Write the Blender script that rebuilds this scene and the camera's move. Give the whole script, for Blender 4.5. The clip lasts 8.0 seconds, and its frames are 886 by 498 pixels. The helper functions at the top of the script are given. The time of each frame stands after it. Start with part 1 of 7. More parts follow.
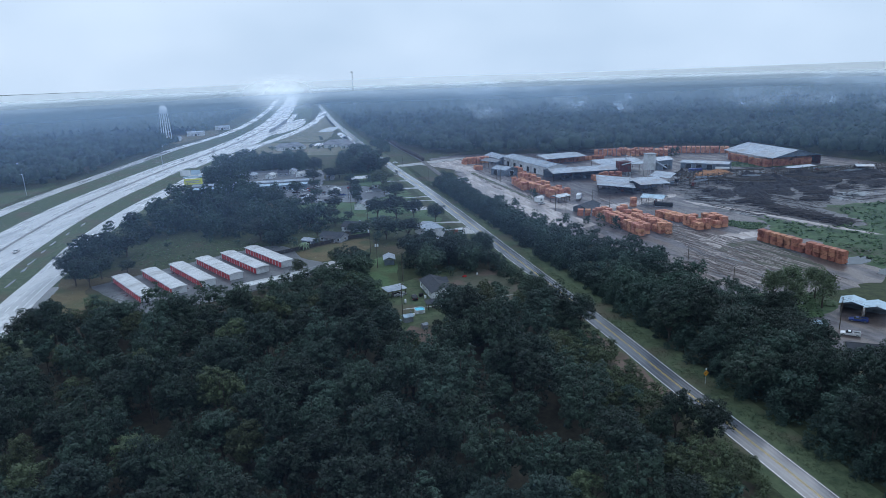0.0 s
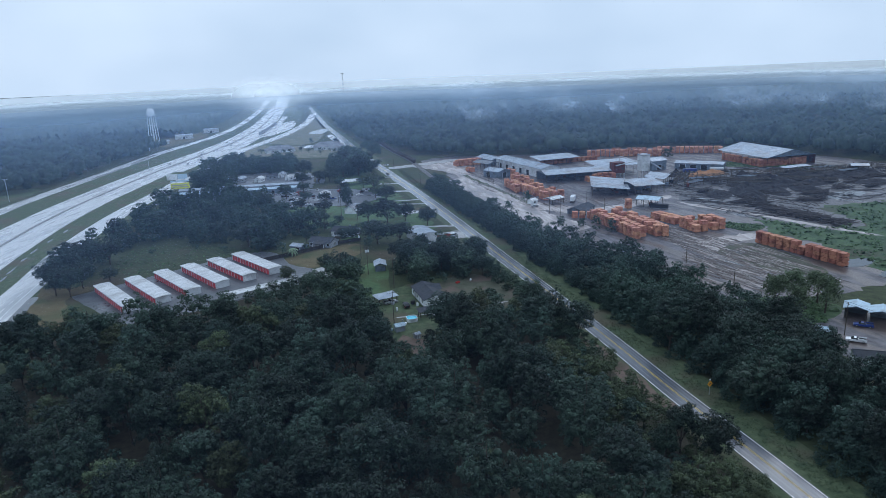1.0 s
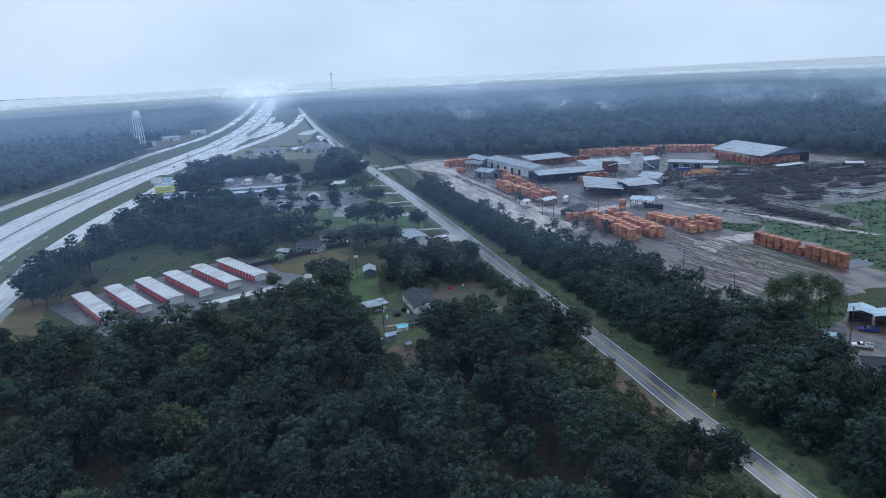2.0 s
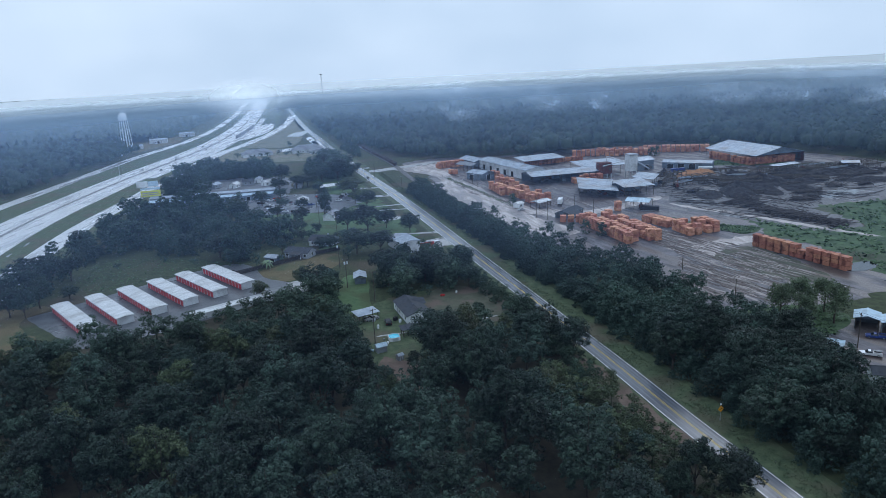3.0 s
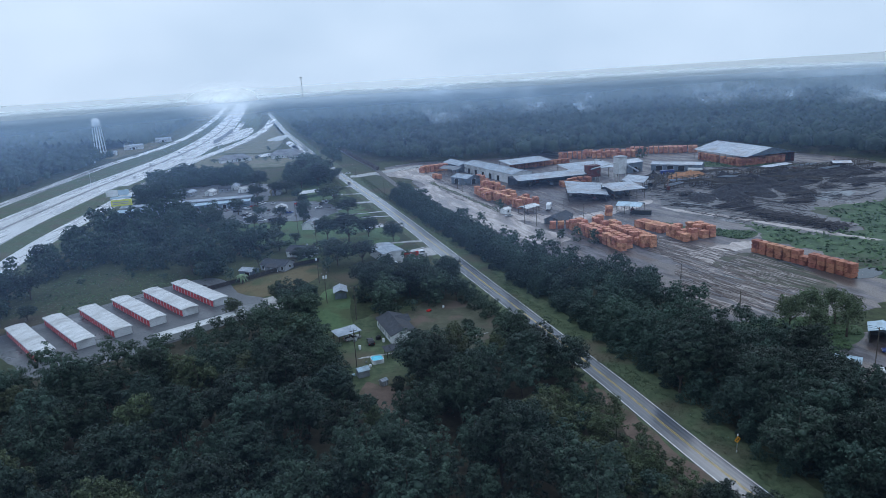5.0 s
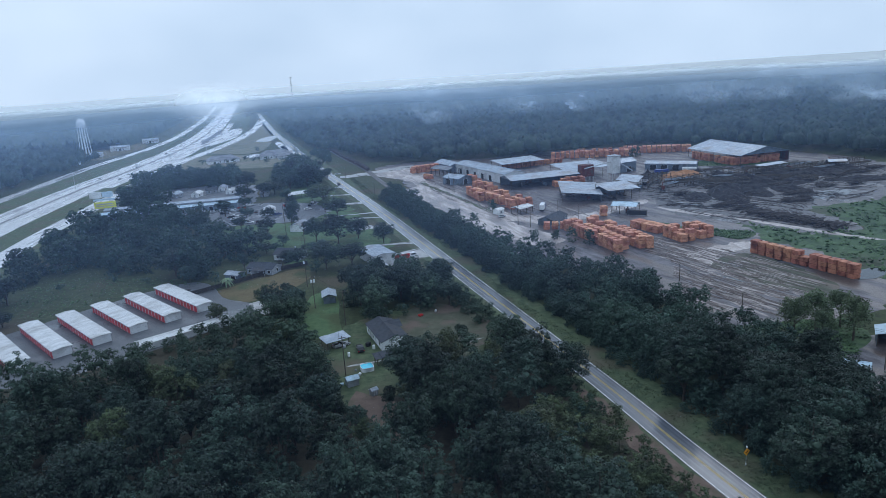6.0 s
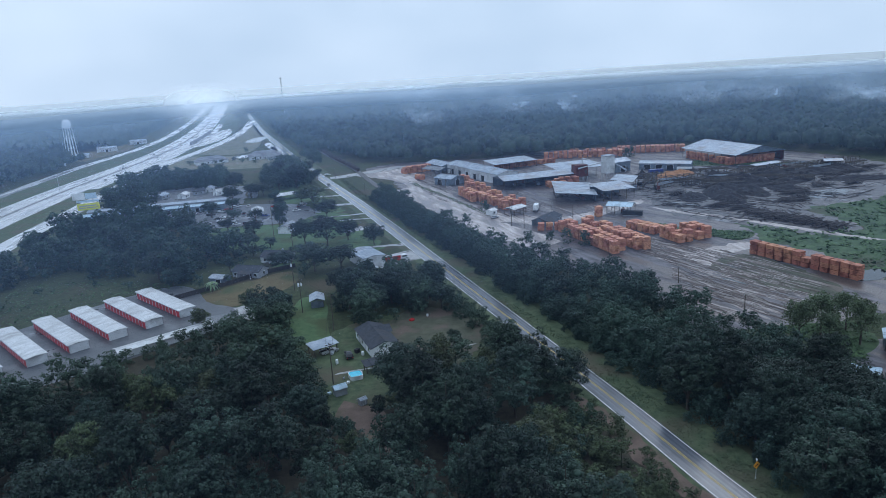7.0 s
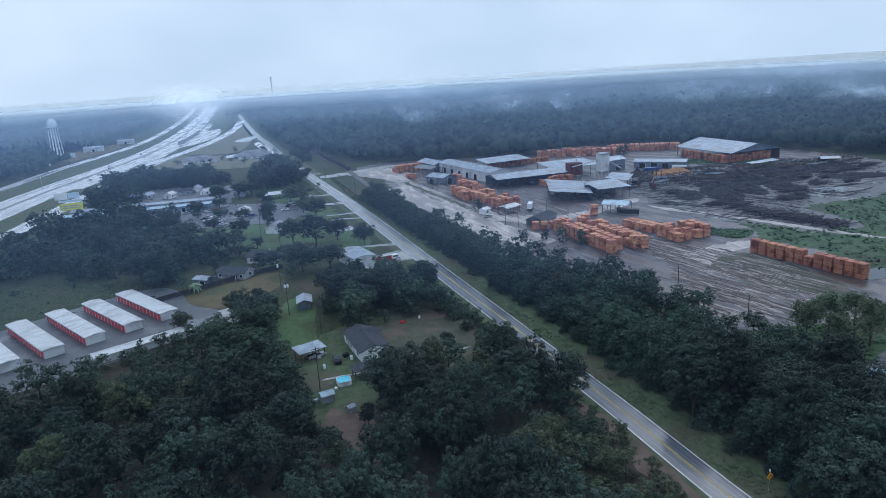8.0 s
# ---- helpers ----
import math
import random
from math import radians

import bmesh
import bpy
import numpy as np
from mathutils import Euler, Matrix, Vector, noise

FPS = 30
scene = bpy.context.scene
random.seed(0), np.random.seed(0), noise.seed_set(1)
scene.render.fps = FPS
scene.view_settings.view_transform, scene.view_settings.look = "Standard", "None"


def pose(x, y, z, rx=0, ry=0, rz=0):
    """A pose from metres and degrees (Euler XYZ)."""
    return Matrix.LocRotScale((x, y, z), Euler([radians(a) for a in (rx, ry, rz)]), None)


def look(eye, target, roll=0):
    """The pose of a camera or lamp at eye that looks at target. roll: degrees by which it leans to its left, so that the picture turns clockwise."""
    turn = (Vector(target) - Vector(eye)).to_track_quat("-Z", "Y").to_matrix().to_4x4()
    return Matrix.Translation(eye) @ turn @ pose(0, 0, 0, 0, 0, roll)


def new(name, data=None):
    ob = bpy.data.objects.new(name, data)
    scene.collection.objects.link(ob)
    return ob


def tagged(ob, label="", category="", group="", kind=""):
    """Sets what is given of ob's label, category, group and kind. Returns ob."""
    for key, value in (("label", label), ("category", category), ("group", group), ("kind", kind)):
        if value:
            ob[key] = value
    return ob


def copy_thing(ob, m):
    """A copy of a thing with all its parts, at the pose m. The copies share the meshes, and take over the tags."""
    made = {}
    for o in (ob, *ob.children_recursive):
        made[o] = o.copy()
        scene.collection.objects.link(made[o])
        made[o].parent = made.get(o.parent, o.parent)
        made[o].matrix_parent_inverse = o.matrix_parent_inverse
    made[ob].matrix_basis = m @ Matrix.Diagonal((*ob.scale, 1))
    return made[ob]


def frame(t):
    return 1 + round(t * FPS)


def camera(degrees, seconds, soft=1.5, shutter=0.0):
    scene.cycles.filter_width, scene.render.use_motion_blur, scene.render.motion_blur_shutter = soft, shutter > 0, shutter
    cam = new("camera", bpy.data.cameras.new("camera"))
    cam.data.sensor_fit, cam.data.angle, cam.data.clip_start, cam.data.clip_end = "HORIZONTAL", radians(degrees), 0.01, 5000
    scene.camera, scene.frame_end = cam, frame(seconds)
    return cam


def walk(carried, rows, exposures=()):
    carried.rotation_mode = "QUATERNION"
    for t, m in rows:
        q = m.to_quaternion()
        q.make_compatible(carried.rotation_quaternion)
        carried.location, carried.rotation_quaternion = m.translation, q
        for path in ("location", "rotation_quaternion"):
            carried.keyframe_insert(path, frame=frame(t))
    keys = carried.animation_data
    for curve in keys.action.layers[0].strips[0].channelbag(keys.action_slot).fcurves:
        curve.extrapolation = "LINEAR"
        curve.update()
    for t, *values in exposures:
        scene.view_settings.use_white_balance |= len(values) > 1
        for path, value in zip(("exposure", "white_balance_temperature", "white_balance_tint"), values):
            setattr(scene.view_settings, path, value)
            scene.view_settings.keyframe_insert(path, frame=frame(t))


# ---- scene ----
cam = camera(66.8, 8.0, soft=0.6)
PATH = [
    (0, (0.839, -9.133, 86.272), (0.85, -7.204, 85.746), -2.2),
    (0.5, (0.937, -5.287, 86.115), (0.959, -3.357, 85.591), -2.3),
    (1, (0.968, -1.159, 86.009), (1.002, 0.77, 85.485), -2.5),
    (1.5, (1.154, 3.212, 85.86), (1.201, 5.141, 85.334), -2.7),
    (3, (1.522, 15.913, 85.697), (1.605, 17.841, 85.17), -3.1),
    (3.5, (1.697, 20.041, 85.622), (1.792, 21.969, 85.097), -3.2),
    (4, (1.786, 24.113, 85.58), (1.894, 26.039, 85.055), -3.3),
    (4.5, (1.865, 28.24, 85.436), (1.984, 30.167, 84.912), -3.4),
    (6, (2.378, 40.414, 83.443), (2.534, 42.338, 82.92), -3.6),
    (6.5, (2.752, 44.315, 82.651), (2.92, 46.238, 82.128), -3.6),
    (7, (3.101, 48.348, 81.544), (3.281, 50.271, 81.023), -3.6),
    (7.5, (3.534, 52.62, 80.133), (3.725, 54.542, 79.613), -3.6),
    (8, (3.865, 56.573, 78.818), (4.068, 58.493, 78.298), -3.6),
]
walk(cam, [(t, look(eye, target, roll)) for t, eye, target, roll in PATH], [(0, 0.0, 5620, 10), (8, 0.0, 5620, 10)])

# ---- light: an overcast, damp morning ----
world = bpy.data.worlds.new("overcast_sky")
scene.world = world
world.use_nodes = True
wn, wl = world.node_tree.nodes, world.node_tree.links
SUN_EL, SUN_AZ = radians(38), radians(-35)
sky = wn.new("ShaderNodeTexSky")
sky.sky_type, sky.sun_disc = "NISHITA", False
sky.sun_elevation, sky.sun_rotation = SUN_EL, SUN_AZ
sky.air_density, sky.dust_density, sky.ozone_density = 1.0, 3.0, 2.0
dim = wn.new("ShaderNodeVectorMath")
dim.operation = "SCALE"
dim.inputs[3].default_value = 0.07
wl.new(sky.outputs[0], dim.inputs[0])
wcoord = wn.new("ShaderNodeTexCoord")
wmap = wn.new("ShaderNodeMapping")
wmap.inputs["Scale"].default_value = (1.0, 1.0, 1.8)
wl.new(wcoord.outputs["Generated"], wmap.inputs[0])
wnoise = wn.new("ShaderNodeTexNoise")
wnoise.inputs["Scale"].default_value, wnoise.inputs["Detail"].default_value = 2.4, 3
wnoise.inputs["Roughness"].default_value = 0.55
wl.new(wmap.outputs[0], wnoise.inputs["Vector"])
wramp = wn.new("ShaderNodeValToRGB")
wramp.color_ramp.elements[0].position, wramp.color_ramp.elements[0].color = 0.3, (0.56, 0.67, 0.77, 1)
wramp.color_ramp.elements[1].position, wramp.color_ramp.elements[1].color = 0.7, (0.77, 0.86, 0.93, 1)
wl.new(wnoise.outputs["Fac"], wramp.inputs[0])
wmix = wn.new("ShaderNodeMix")
wmix.data_type = "RGBA"
wmix.inputs["Factor"].default_value = 0.96
wl.new(dim.outputs[0], wmix.inputs["A"])
wl.new(wramp.outputs[0], wmix.inputs["B"])
# an overcast sky brightens towards the zenith
wsep = wn.new("ShaderNodeSeparateXYZ")
wl.new(wcoord.outputs["Generated"], wsep.inputs[0])
wrise = wn.new("ShaderNodeMapRange")
for sock, v in zip(("From Min", "From Max", "To Min", "To Max"), (0.12, 1.0, 1.0, 1.4)):
    wrise.inputs[sock].default_value = v
wl.new(wsep.outputs[2], wrise.inputs["Value"])
wtop = wn.new("ShaderNodeVectorMath")
wtop.operation = "SCALE"
wl.new(wmix.outputs["Result"], wtop.inputs[0])
wl.new(wrise.outputs[0], wtop.inputs[3])
wl.new(wtop.outputs[0], wn["Background"].inputs["Color"])
wn["Background"].inputs["Strength"].default_value = 1.0

sun = new("sun", bpy.data.lights.new("sun", "SUN"))
sun.data.energy, sun.data.angle, sun.data.color = 0.5, radians(25), (1.0, 0.96, 0.9)
sun.matrix_world = look((0, 0, 300), (-300 * math.sin(SUN_AZ) * -1, -300 * math.cos(SUN_AZ), 300 - 300 * math.tan(SUN_EL)))


# ---- materials ----
def mat(name, c1, c2, scale=1.0, fine=None, rough=0.8, metal=0.0, bump=0.0, stain=None, stain_scale=0.1, stain_at=(0.5, 0.65),
        rough2=None, stretch=(1, 1, 1), turn=0.0, local=False, vary=0.0, spec=0.3, leaf=False):
    """Two colours by grain, a third by large stains, all at sizes in metres."""
    m = bpy.data.materials.new(name)
    m.use_nodes = True
    n, l = m.node_tree.nodes, m.node_tree.links
    b = n["Principled BSDF"]
    b.inputs["Metallic"].default_value = metal
    b.inputs["Specular IOR Level"].default_value = spec
    geo = n.new("ShaderNodeNewGeometry")
    src = geo.outputs["Position"]
    if local:
        src = n.new("ShaderNodeTexCoord").outputs["Object"]
    mp = n.new("ShaderNodeMapping")
    mp.inputs["Scale"].default_value = stretch
    spin = n.new("ShaderNodeMapping")
    spin.inputs["Rotation"].default_value = (0, 0, radians(turn))
    l.new(src, spin.inputs[0])
    l.new(spin.outputs[0], mp.inputs[0])
    g = n.new("ShaderNodeTexNoise")
    g.inputs["Scale"].default_value, g.inputs["Detail"].default_value, g.inputs["Roughness"].default_value = scale, 8, 0.62
    l.new(mp.outputs[0], g.inputs["Vector"])
    ramp = n.new("ShaderNodeValToRGB")
    ramp.color_ramp.elements[0].position, ramp.color_ramp.elements[0].color = 0.34, (*c1, 1)
    ramp.color_ramp.elements[1].position, ramp.color_ramp.elements[1].color = 0.66, (*c2, 1)
    fac = g.outputs["Fac"]
    if leaf:
        mx = n.new("ShaderNodeMath")
        mx.operation = "MULTIPLY_ADD"
        mx.inputs[1].default_value = 0.26
        l.new(geo.outputs["Random Per Island"], mx.inputs[0])
        sh = n.new("ShaderNodeMath")
        sh.operation = "SUBTRACT"
        sh.inputs[1].default_value = 0.13
        l.new(g.outputs["Fac"], sh.inputs[0])
        l.new(sh.outputs[0], mx.inputs[2])
        fac = mx.outputs[0]
    l.new(fac, ramp.inputs[0])
    col = ramp.outputs[0]
    if stain:
        s = n.new("ShaderNodeTexNoise")
        s.inputs["Scale"].default_value, s.inputs["Detail"].default_value = stain_scale, 5
        l.new(mp.outputs[0], s.inputs["Vector"])
        sr = n.new("ShaderNodeMapRange")
        sr.inputs["From Min"].default_value, sr.inputs["From Max"].default_value = stain_at
        l.new(s.outputs["Fac"], sr.inputs["Value"])
        mix = n.new("ShaderNodeMix")
        mix.data_type = "RGBA"
        l.new(sr.outputs[0], mix.inputs["Factor"])
        l.new(col, mix.inputs["A"])
        mix.inputs["B"].default_value = (*stain, 1)
        col = mix.outputs["Result"]
        if rough2 is not None:
            rr = n.new("ShaderNodeMapRange")
            rr.inputs["To Min"].default_value, rr.inputs["To Max"].default_value = rough, rough2
            l.new(sr.outputs[0], rr.inputs["Value"])
            l.new(rr.outputs[0], b.inputs["Roughness"])
    if vary:
        oi = n.new("ShaderNodeObjectInfo")
        hs = n.new("ShaderNodeHueSaturation")
        for sock, lo, hi in (("Hue", 0.5 - vary * 0.07, 0.5 + vary * 0.07), ("Value", 1 - vary, 1 + vary)):
            vr = n.new("ShaderNodeMapRange")
            vr.inputs["To Min"].default_value, vr.inputs["To Max"].default_value = lo, hi
            l.new(oi.outputs["Random"], vr.inputs["Value"])
            l.new(vr.outputs[0], hs.inputs[sock])
        l.new(col, hs.inputs["Color"])
        col = hs.outputs[0]
    l.new(col, b.inputs["Base Color"])
    if rough2 is None or not stain:
        b.inputs["Roughness"].default_value = rough
    if leaf:
        tl = n.new("ShaderNodeBsdfTranslucent")
        l.new(col, tl.inputs[0])
        ms = n.new("ShaderNodeMixShader")
        ms.inputs[0].default_value = 0.2
        l.new(b.outputs[0], ms.inputs[1])
        l.new(tl.outputs[0], ms.inputs[2])
        l.new(ms.outputs[0], n["Material Output"].inputs["Surface"])
    if bump:
        f = n.new("ShaderNodeTexNoise")
        f.inputs["Scale"].default_value, f.inputs["Detail"].default_value = fine or scale * 4, 4
        l.new(mp.outputs[0], f.inputs["Vector"])
        bp = n.new("ShaderNodeBump")
        bp.inputs["Strength"].default_value, bp.inputs["Distance"].default_value = bump, 0.15
        l.new(f.outputs["Fac"], bp.inputs["Height"])
        l.new(bp.outputs[0], b.inputs["Normal"])
    return m


M_GRASS = mat("rough_grass", (0.0222, 0.0311, 0.0133), (0.0518, 0.0629, 0.0252), 0.35, 2.5, 0.9, bump=0.6, stain=(0.060, 0.050, 0.030), stain_scale=0.03)
M_VERGE = mat("verge_grass", (0.0389, 0.0583, 0.0281), (0.0907, 0.1123, 0.0562), 0.4, 2.0, 0.9, bump=0.5, stain=(0.085, 0.076, 0.048), stain_scale=0.06)
M_LAWN = mat("mown_lawn", (0.0540, 0.0960, 0.0408), (0.0900, 0.1380, 0.0576), 0.5, 3.0, 0.9, bump=0.4, stain=(0.06, 0.075, 0.03), stain_scale=0.07)
M_MEADOW = mat("wet_meadow", (0.030, 0.054, 0.028), (0.076, 0.120, 0.052), 0.16, 1.2, 0.9, bump=0.8, stain=(0.06, 0.065, 0.04), stain_scale=0.035)
M_FOREST_FLOOR = mat("leaf_litter", (0.028, 0.026, 0.018), (0.055, 0.048, 0.03), 0.5, 2.0, 0.95, bump=0.5)
M_DIRT = mat("packed_earth", (0.095, 0.065, 0.05), (0.15, 0.105, 0.08), 0.3, 2.0, 0.85, bump=0.5, stain=(0.06, 0.06, 0.03), stain_scale=0.12)
M_YARD = mat("worn_yard_grass", (0.052, 0.056, 0.036), (0.092, 0.092, 0.062), 0.3, 2.0, 0.9, bump=0.5, stain=(0.115, 0.085, 0.068), stain_scale=0.10, stain_at=(0.48, 0.62))
M_TAN = mat("dry_field", (0.0936, 0.0720, 0.0360), (0.1224, 0.1008, 0.0504), 0.2, 2.0, 0.9, bump=0.4, stain=(0.06, 0.07, 0.03), stain_scale=0.06)
M_DRY = mat("dry_pale_grass", (0.0975, 0.1014, 0.0650), (0.1755, 0.1690, 0.1144), 0.12, 2.0, 0.9, bump=0.4, stain=(0.17, 0.15, 0.11), stain_scale=0.03)
M_MUD = mat("wet_mud_yard", (0.0420, 0.0382, 0.0440), (0.1502, 0.1377, 0.1499), 0.22, 1.5, 0.62, bump=0.7, stain=(0.075, 0.056, 0.050), stain_scale=0.07,
            stain_at=(0.46, 0.54), rough2=0.35, stretch=(2.0, 0.5, 1), turn=-20, spec=0.3)
M_SAND = mat("pale_wet_sand_track", (0.27, 0.23, 0.21), (0.54, 0.48, 0.45), 0.20, 1.5, 0.6, bump=0.4, stain=(0.16, 0.13, 0.12), stain_scale=0.07,
             stain_at=(0.47, 0.6), rough2=0.3, stretch=(2.2, 0.4, 1), turn=-10, spec=0.3)
M_BARK_YARD = mat("black_bark_mulch_yard", (0.010, 0.010, 0.014), (0.036, 0.035, 0.043), 0.2, 0.9, 0.5, bump=0.9, stain=(0.10, 0.098, 0.105), stain_scale=0.06,
                  stain_at=(0.60, 0.68), rough2=0.2, stretch=(2.0, 0.5, 1), turn=-33, spec=0.45)
M_BARK = mat("bark_heap", (0.0113, 0.0110, 0.0140), (0.0291, 0.0263, 0.0299), 0.5, 2, 0.9, bump=0.8)
M_TRACK_DARK = mat("dark_wet_rut", (0.050, 0.036, 0.033), (0.10, 0.075, 0.068), 0.6, 2, 0.6, bump=0.5, stain=(0.035, 0.027, 0.026), stain_scale=0.3, rough2=0.3)
M_TRACK_PALE = mat("pale_churned_sand", (0.2072, 0.1739, 0.1628), (0.3552, 0.3145, 0.2960), 0.6, 2, 0.65, bump=0.5, stain=(0.18, 0.145, 0.13), stain_scale=0.25)
M_WATER = mat("standing_water", (0.02, 0.022, 0.022), (0.035, 0.035, 0.033), 0.1, rough=0.03, spec=0.5)
M_CONCRETE = mat("wet_concrete_road", (0.3808, 0.3752, 0.3752), (0.5152, 0.5096, 0.5040), 0.10, 6, 0.28, bump=0.1, stain=(0.17, 0.17, 0.175), stain_scale=0.05,
                 stain_at=(0.5, 0.75), rough2=0.16, stretch=(2.4, 0.35, 1), spec=0.5)
M_ASPHALT = mat("wet_worn_asphalt", (0.052, 0.058, 0.072), (0.085, 0.092, 0.110), 0.25, 8, 0.24, bump=0.03, stain=(0.048, 0.051, 0.060), stain_scale=0.12,
                stain_at=(0.5, 0.7), rough2=0.22, stretch=(2.0, 0.4, 1), turn=-13, spec=0.5)
# the same asphalt farther on: grazing sky sheen put into a paler base colour
M_ASPHALT_SHEEN = mat("wet_asphalt_sky_sheen", (0.17, 0.175, 0.185), (0.25, 0.255, 0.265), 0.2, 8, 0.24, bump=0.03, stain=(0.15, 0.155, 0.165), stain_scale=0.1, rough2=0.2, stretch=(2.0, 0.4, 1), turn=-13, spec=0.5)
M_WHEEL_TRACK = mat("polished_wheel_track", (0.075, 0.083, 0.100), (0.115, 0.123, 0.142), 0.4, 8, 0.22, bump=0.03, stretch=(2.0, 0.3, 1), turn=-13, spec=0.5)
M_LOT = mat("damp_asphalt_lot", (0.0585, 0.0622, 0.0705), (0.0885, 0.0930, 0.1020), 0.2, 6, 0.5, bump=0.15, stain=(0.075, 0.078, 0.085), stain_scale=0.08, rough2=0.25, spec=0.5)
M_DRIVE = mat("wet_gravel_drive", (0.24, 0.23, 0.22), (0.40, 0.39, 0.38), 0.3, 4, 0.4, bump=0.3, stain=(0.17, 0.16, 0.15), stain_scale=0.15, rough2=0.2)
M_SEAM = mat("tar_seam", (0.03, 0.03, 0.032), (0.05, 0.05, 0.05), 1.0, rough=0.6)
M_WHITE_LINE = mat("white_road_paint", (0.55, 0.55, 0.54), (0.75, 0.75, 0.74), 1.5, rough=0.6)
M_YELLOW_LINE = mat("yellow_road_paint", (0.42, 0.29, 0.05), (0.55, 0.40, 0.08), 1.5, rough=0.6)
M_LEAF = mat("broad_leaves", (0.0177, 0.0292, 0.0215), (0.0512, 0.0860, 0.0566), 0.25, rough=0.55, spec=0.3, leaf=True, vary=0.42)
M_LEAF_DARK = mat("dark_oak_leaves", (0.0113, 0.0204, 0.0157), (0.0324, 0.0557, 0.0380), 0.25, rough=0.55, spec=0.3, leaf=True, vary=0.36)
M_LEAF_LIGHT = mat("yellow_green_leaves", (0.0330, 0.0450, 0.0240), (0.0972, 0.1215, 0.0552), 0.25, rough=0.55, spec=0.3, leaf=True, vary=0.22)
M_LEAF_FAR = mat("distant_woodland", (0.0165, 0.0289, 0.0213), (0.0477, 0.0714, 0.0458), 0.05, rough=0.75, leaf=True)
M_LEAF_MID = mat("woodland_leaves", (0.0178, 0.0325, 0.0270), (0.0557, 0.0986, 0.0701), 0.07, rough=0.55, spec=0.3, leaf=True)
M_LEAF_OPEN = mat("garden_woodland_leaves", (0.0222, 0.0374, 0.0268), (0.0707, 0.1132, 0.0692), 0.07, rough=0.55, spec=0.3, leaf=True)
M_WILLOW = mat("pale_willow_leaves", (0.045, 0.066, 0.038), (0.125, 0.168, 0.085), 0.25, rough=0.6, spec=0.3, leaf=True, vary=0.15)
M_TRUNK = mat("tree_bark", (0.05, 0.04, 0.032), (0.10, 0.085, 0.07), 3, 12, 0.9, bump=0.6, local=True)
M_WHITE_METAL = mat("white_metal_sheet", (0.50, 0.51, 0.52), (0.62, 0.63, 0.64), 0.5, 8, 0.5, bump=0.05, stain=(0.36, 0.36, 0.36), stain_scale=0.15)
M_WHITE_ROOF = mat("streaked_white_metal_roof", (0.4368, 0.4368, 0.4368), (0.6216, 0.6216, 0.6216), 0.35, 6, 0.45, bump=0.08, stain=(0.34, 0.33, 0.32), stain_scale=0.22,
                   stain_at=(0.5, 0.72), stretch=(1.2, 0.5, 1), turn=40)
M_ZINC = mat("weathered_zinc_roof", (0.21, 0.245, 0.29), (0.38, 0.42, 0.48), 0.25, 5, 0.42, 0.15, bump=0.08, stain=(0.23, 0.22, 0.22), stain_scale=0.10, stain_at=(0.5, 0.7))
M_BLUE_ROOF = mat("pale_blue_metal_roof", (0.34, 0.44, 0.52), (0.42, 0.53, 0.61), 0.5, 5, 0.45, 0.1, bump=0.05, stain=(0.28, 0.34, 0.38), stain_scale=0.3)
M_DARK_METAL = mat("blue_grey_metal_wall", (0.10, 0.125, 0.16), (0.16, 0.19, 0.23), 0.5, 5, 0.55, 0.1, bump=0.06, stain=(0.08, 0.085, 0.09), stain_scale=0.2)
M_RUST = mat("rusty_red_metal", (0.0715, 0.0165, 0.0143), (0.1210, 0.0286, 0.0220), 0.6, 5, 0.7, bump=0.2, stain=(0.07, 0.05, 0.045), stain_scale=0.3)
M_SHINGLE = mat("dark_shingle_roof", (0.034, 0.038, 0.048), (0.062, 0.067, 0.080), 0.8, 6, 0.9, bump=0.3, stain=(0.05, 0.05, 0.055), stain_scale=0.2)
M_GREY_ROOF = mat("grey_shingle_roof", (0.16, 0.165, 0.18), (0.24, 0.245, 0.26), 0.8, 6, 0.75, bump=0.3, stain=(0.13, 0.13, 0.14), stain_scale=0.2)
M_SIDING = mat("white_siding", (0.70, 0.72, 0.73), (0.80, 0.81, 0.82), 0.6, 6, 0.6, bump=0.05, stain=(0.45, 0.46, 0.46), stain_scale=0.3)
M_GREY_WALL = mat("grey_siding", (0.28, 0.30, 0.33), (0.36, 0.38, 0.41), 0.6, 6, 0.65, bump=0.05, stain=(0.22, 0.23, 0.24), stain_scale=0.3)
M_TEAL = mat("blue_grey_siding", (0.15, 0.20, 0.24), (0.21, 0.26, 0.30), 0.6, 6, 0.65, bump=0.05, stain=(0.12, 0.15, 0.17), stain_scale=0.3)
M_RED_DOOR = mat("red_roller_door", (0.42, 0.045, 0.058), (0.56, 0.075, 0.088), 0.8, 6, 0.5, bump=0.1, stain=(0.36, 0.07, 0.06), stain_scale=0.5)
M_DARK = mat("dark_opening", (0.012, 0.012, 0.014), (0.022, 0.022, 0.024), 1, rough=0.8)
M_GLASS = mat("window_glass", (0.02, 0.025, 0.03), (0.035, 0.04, 0.045), 1, rough=0.06, spec=0.6)
M_LUMBER = mat("fresh_orange_lumber", (0.44, 0.180, 0.105), (0.62, 0.30, 0.185), 1.2, 9, 0.75, bump=0.3, stain=(0.28, 0.11, 0.055), stain_scale=0.35, vary=0.16)
M_LUMBER_DARK = mat("red_brown_lumber", (0.33, 0.125, 0.072), (0.47, 0.205, 0.122), 1.2, 9, 0.75, bump=0.3, stain=(0.19, 0.07, 0.04), stain_scale=0.35, vary=0.16)
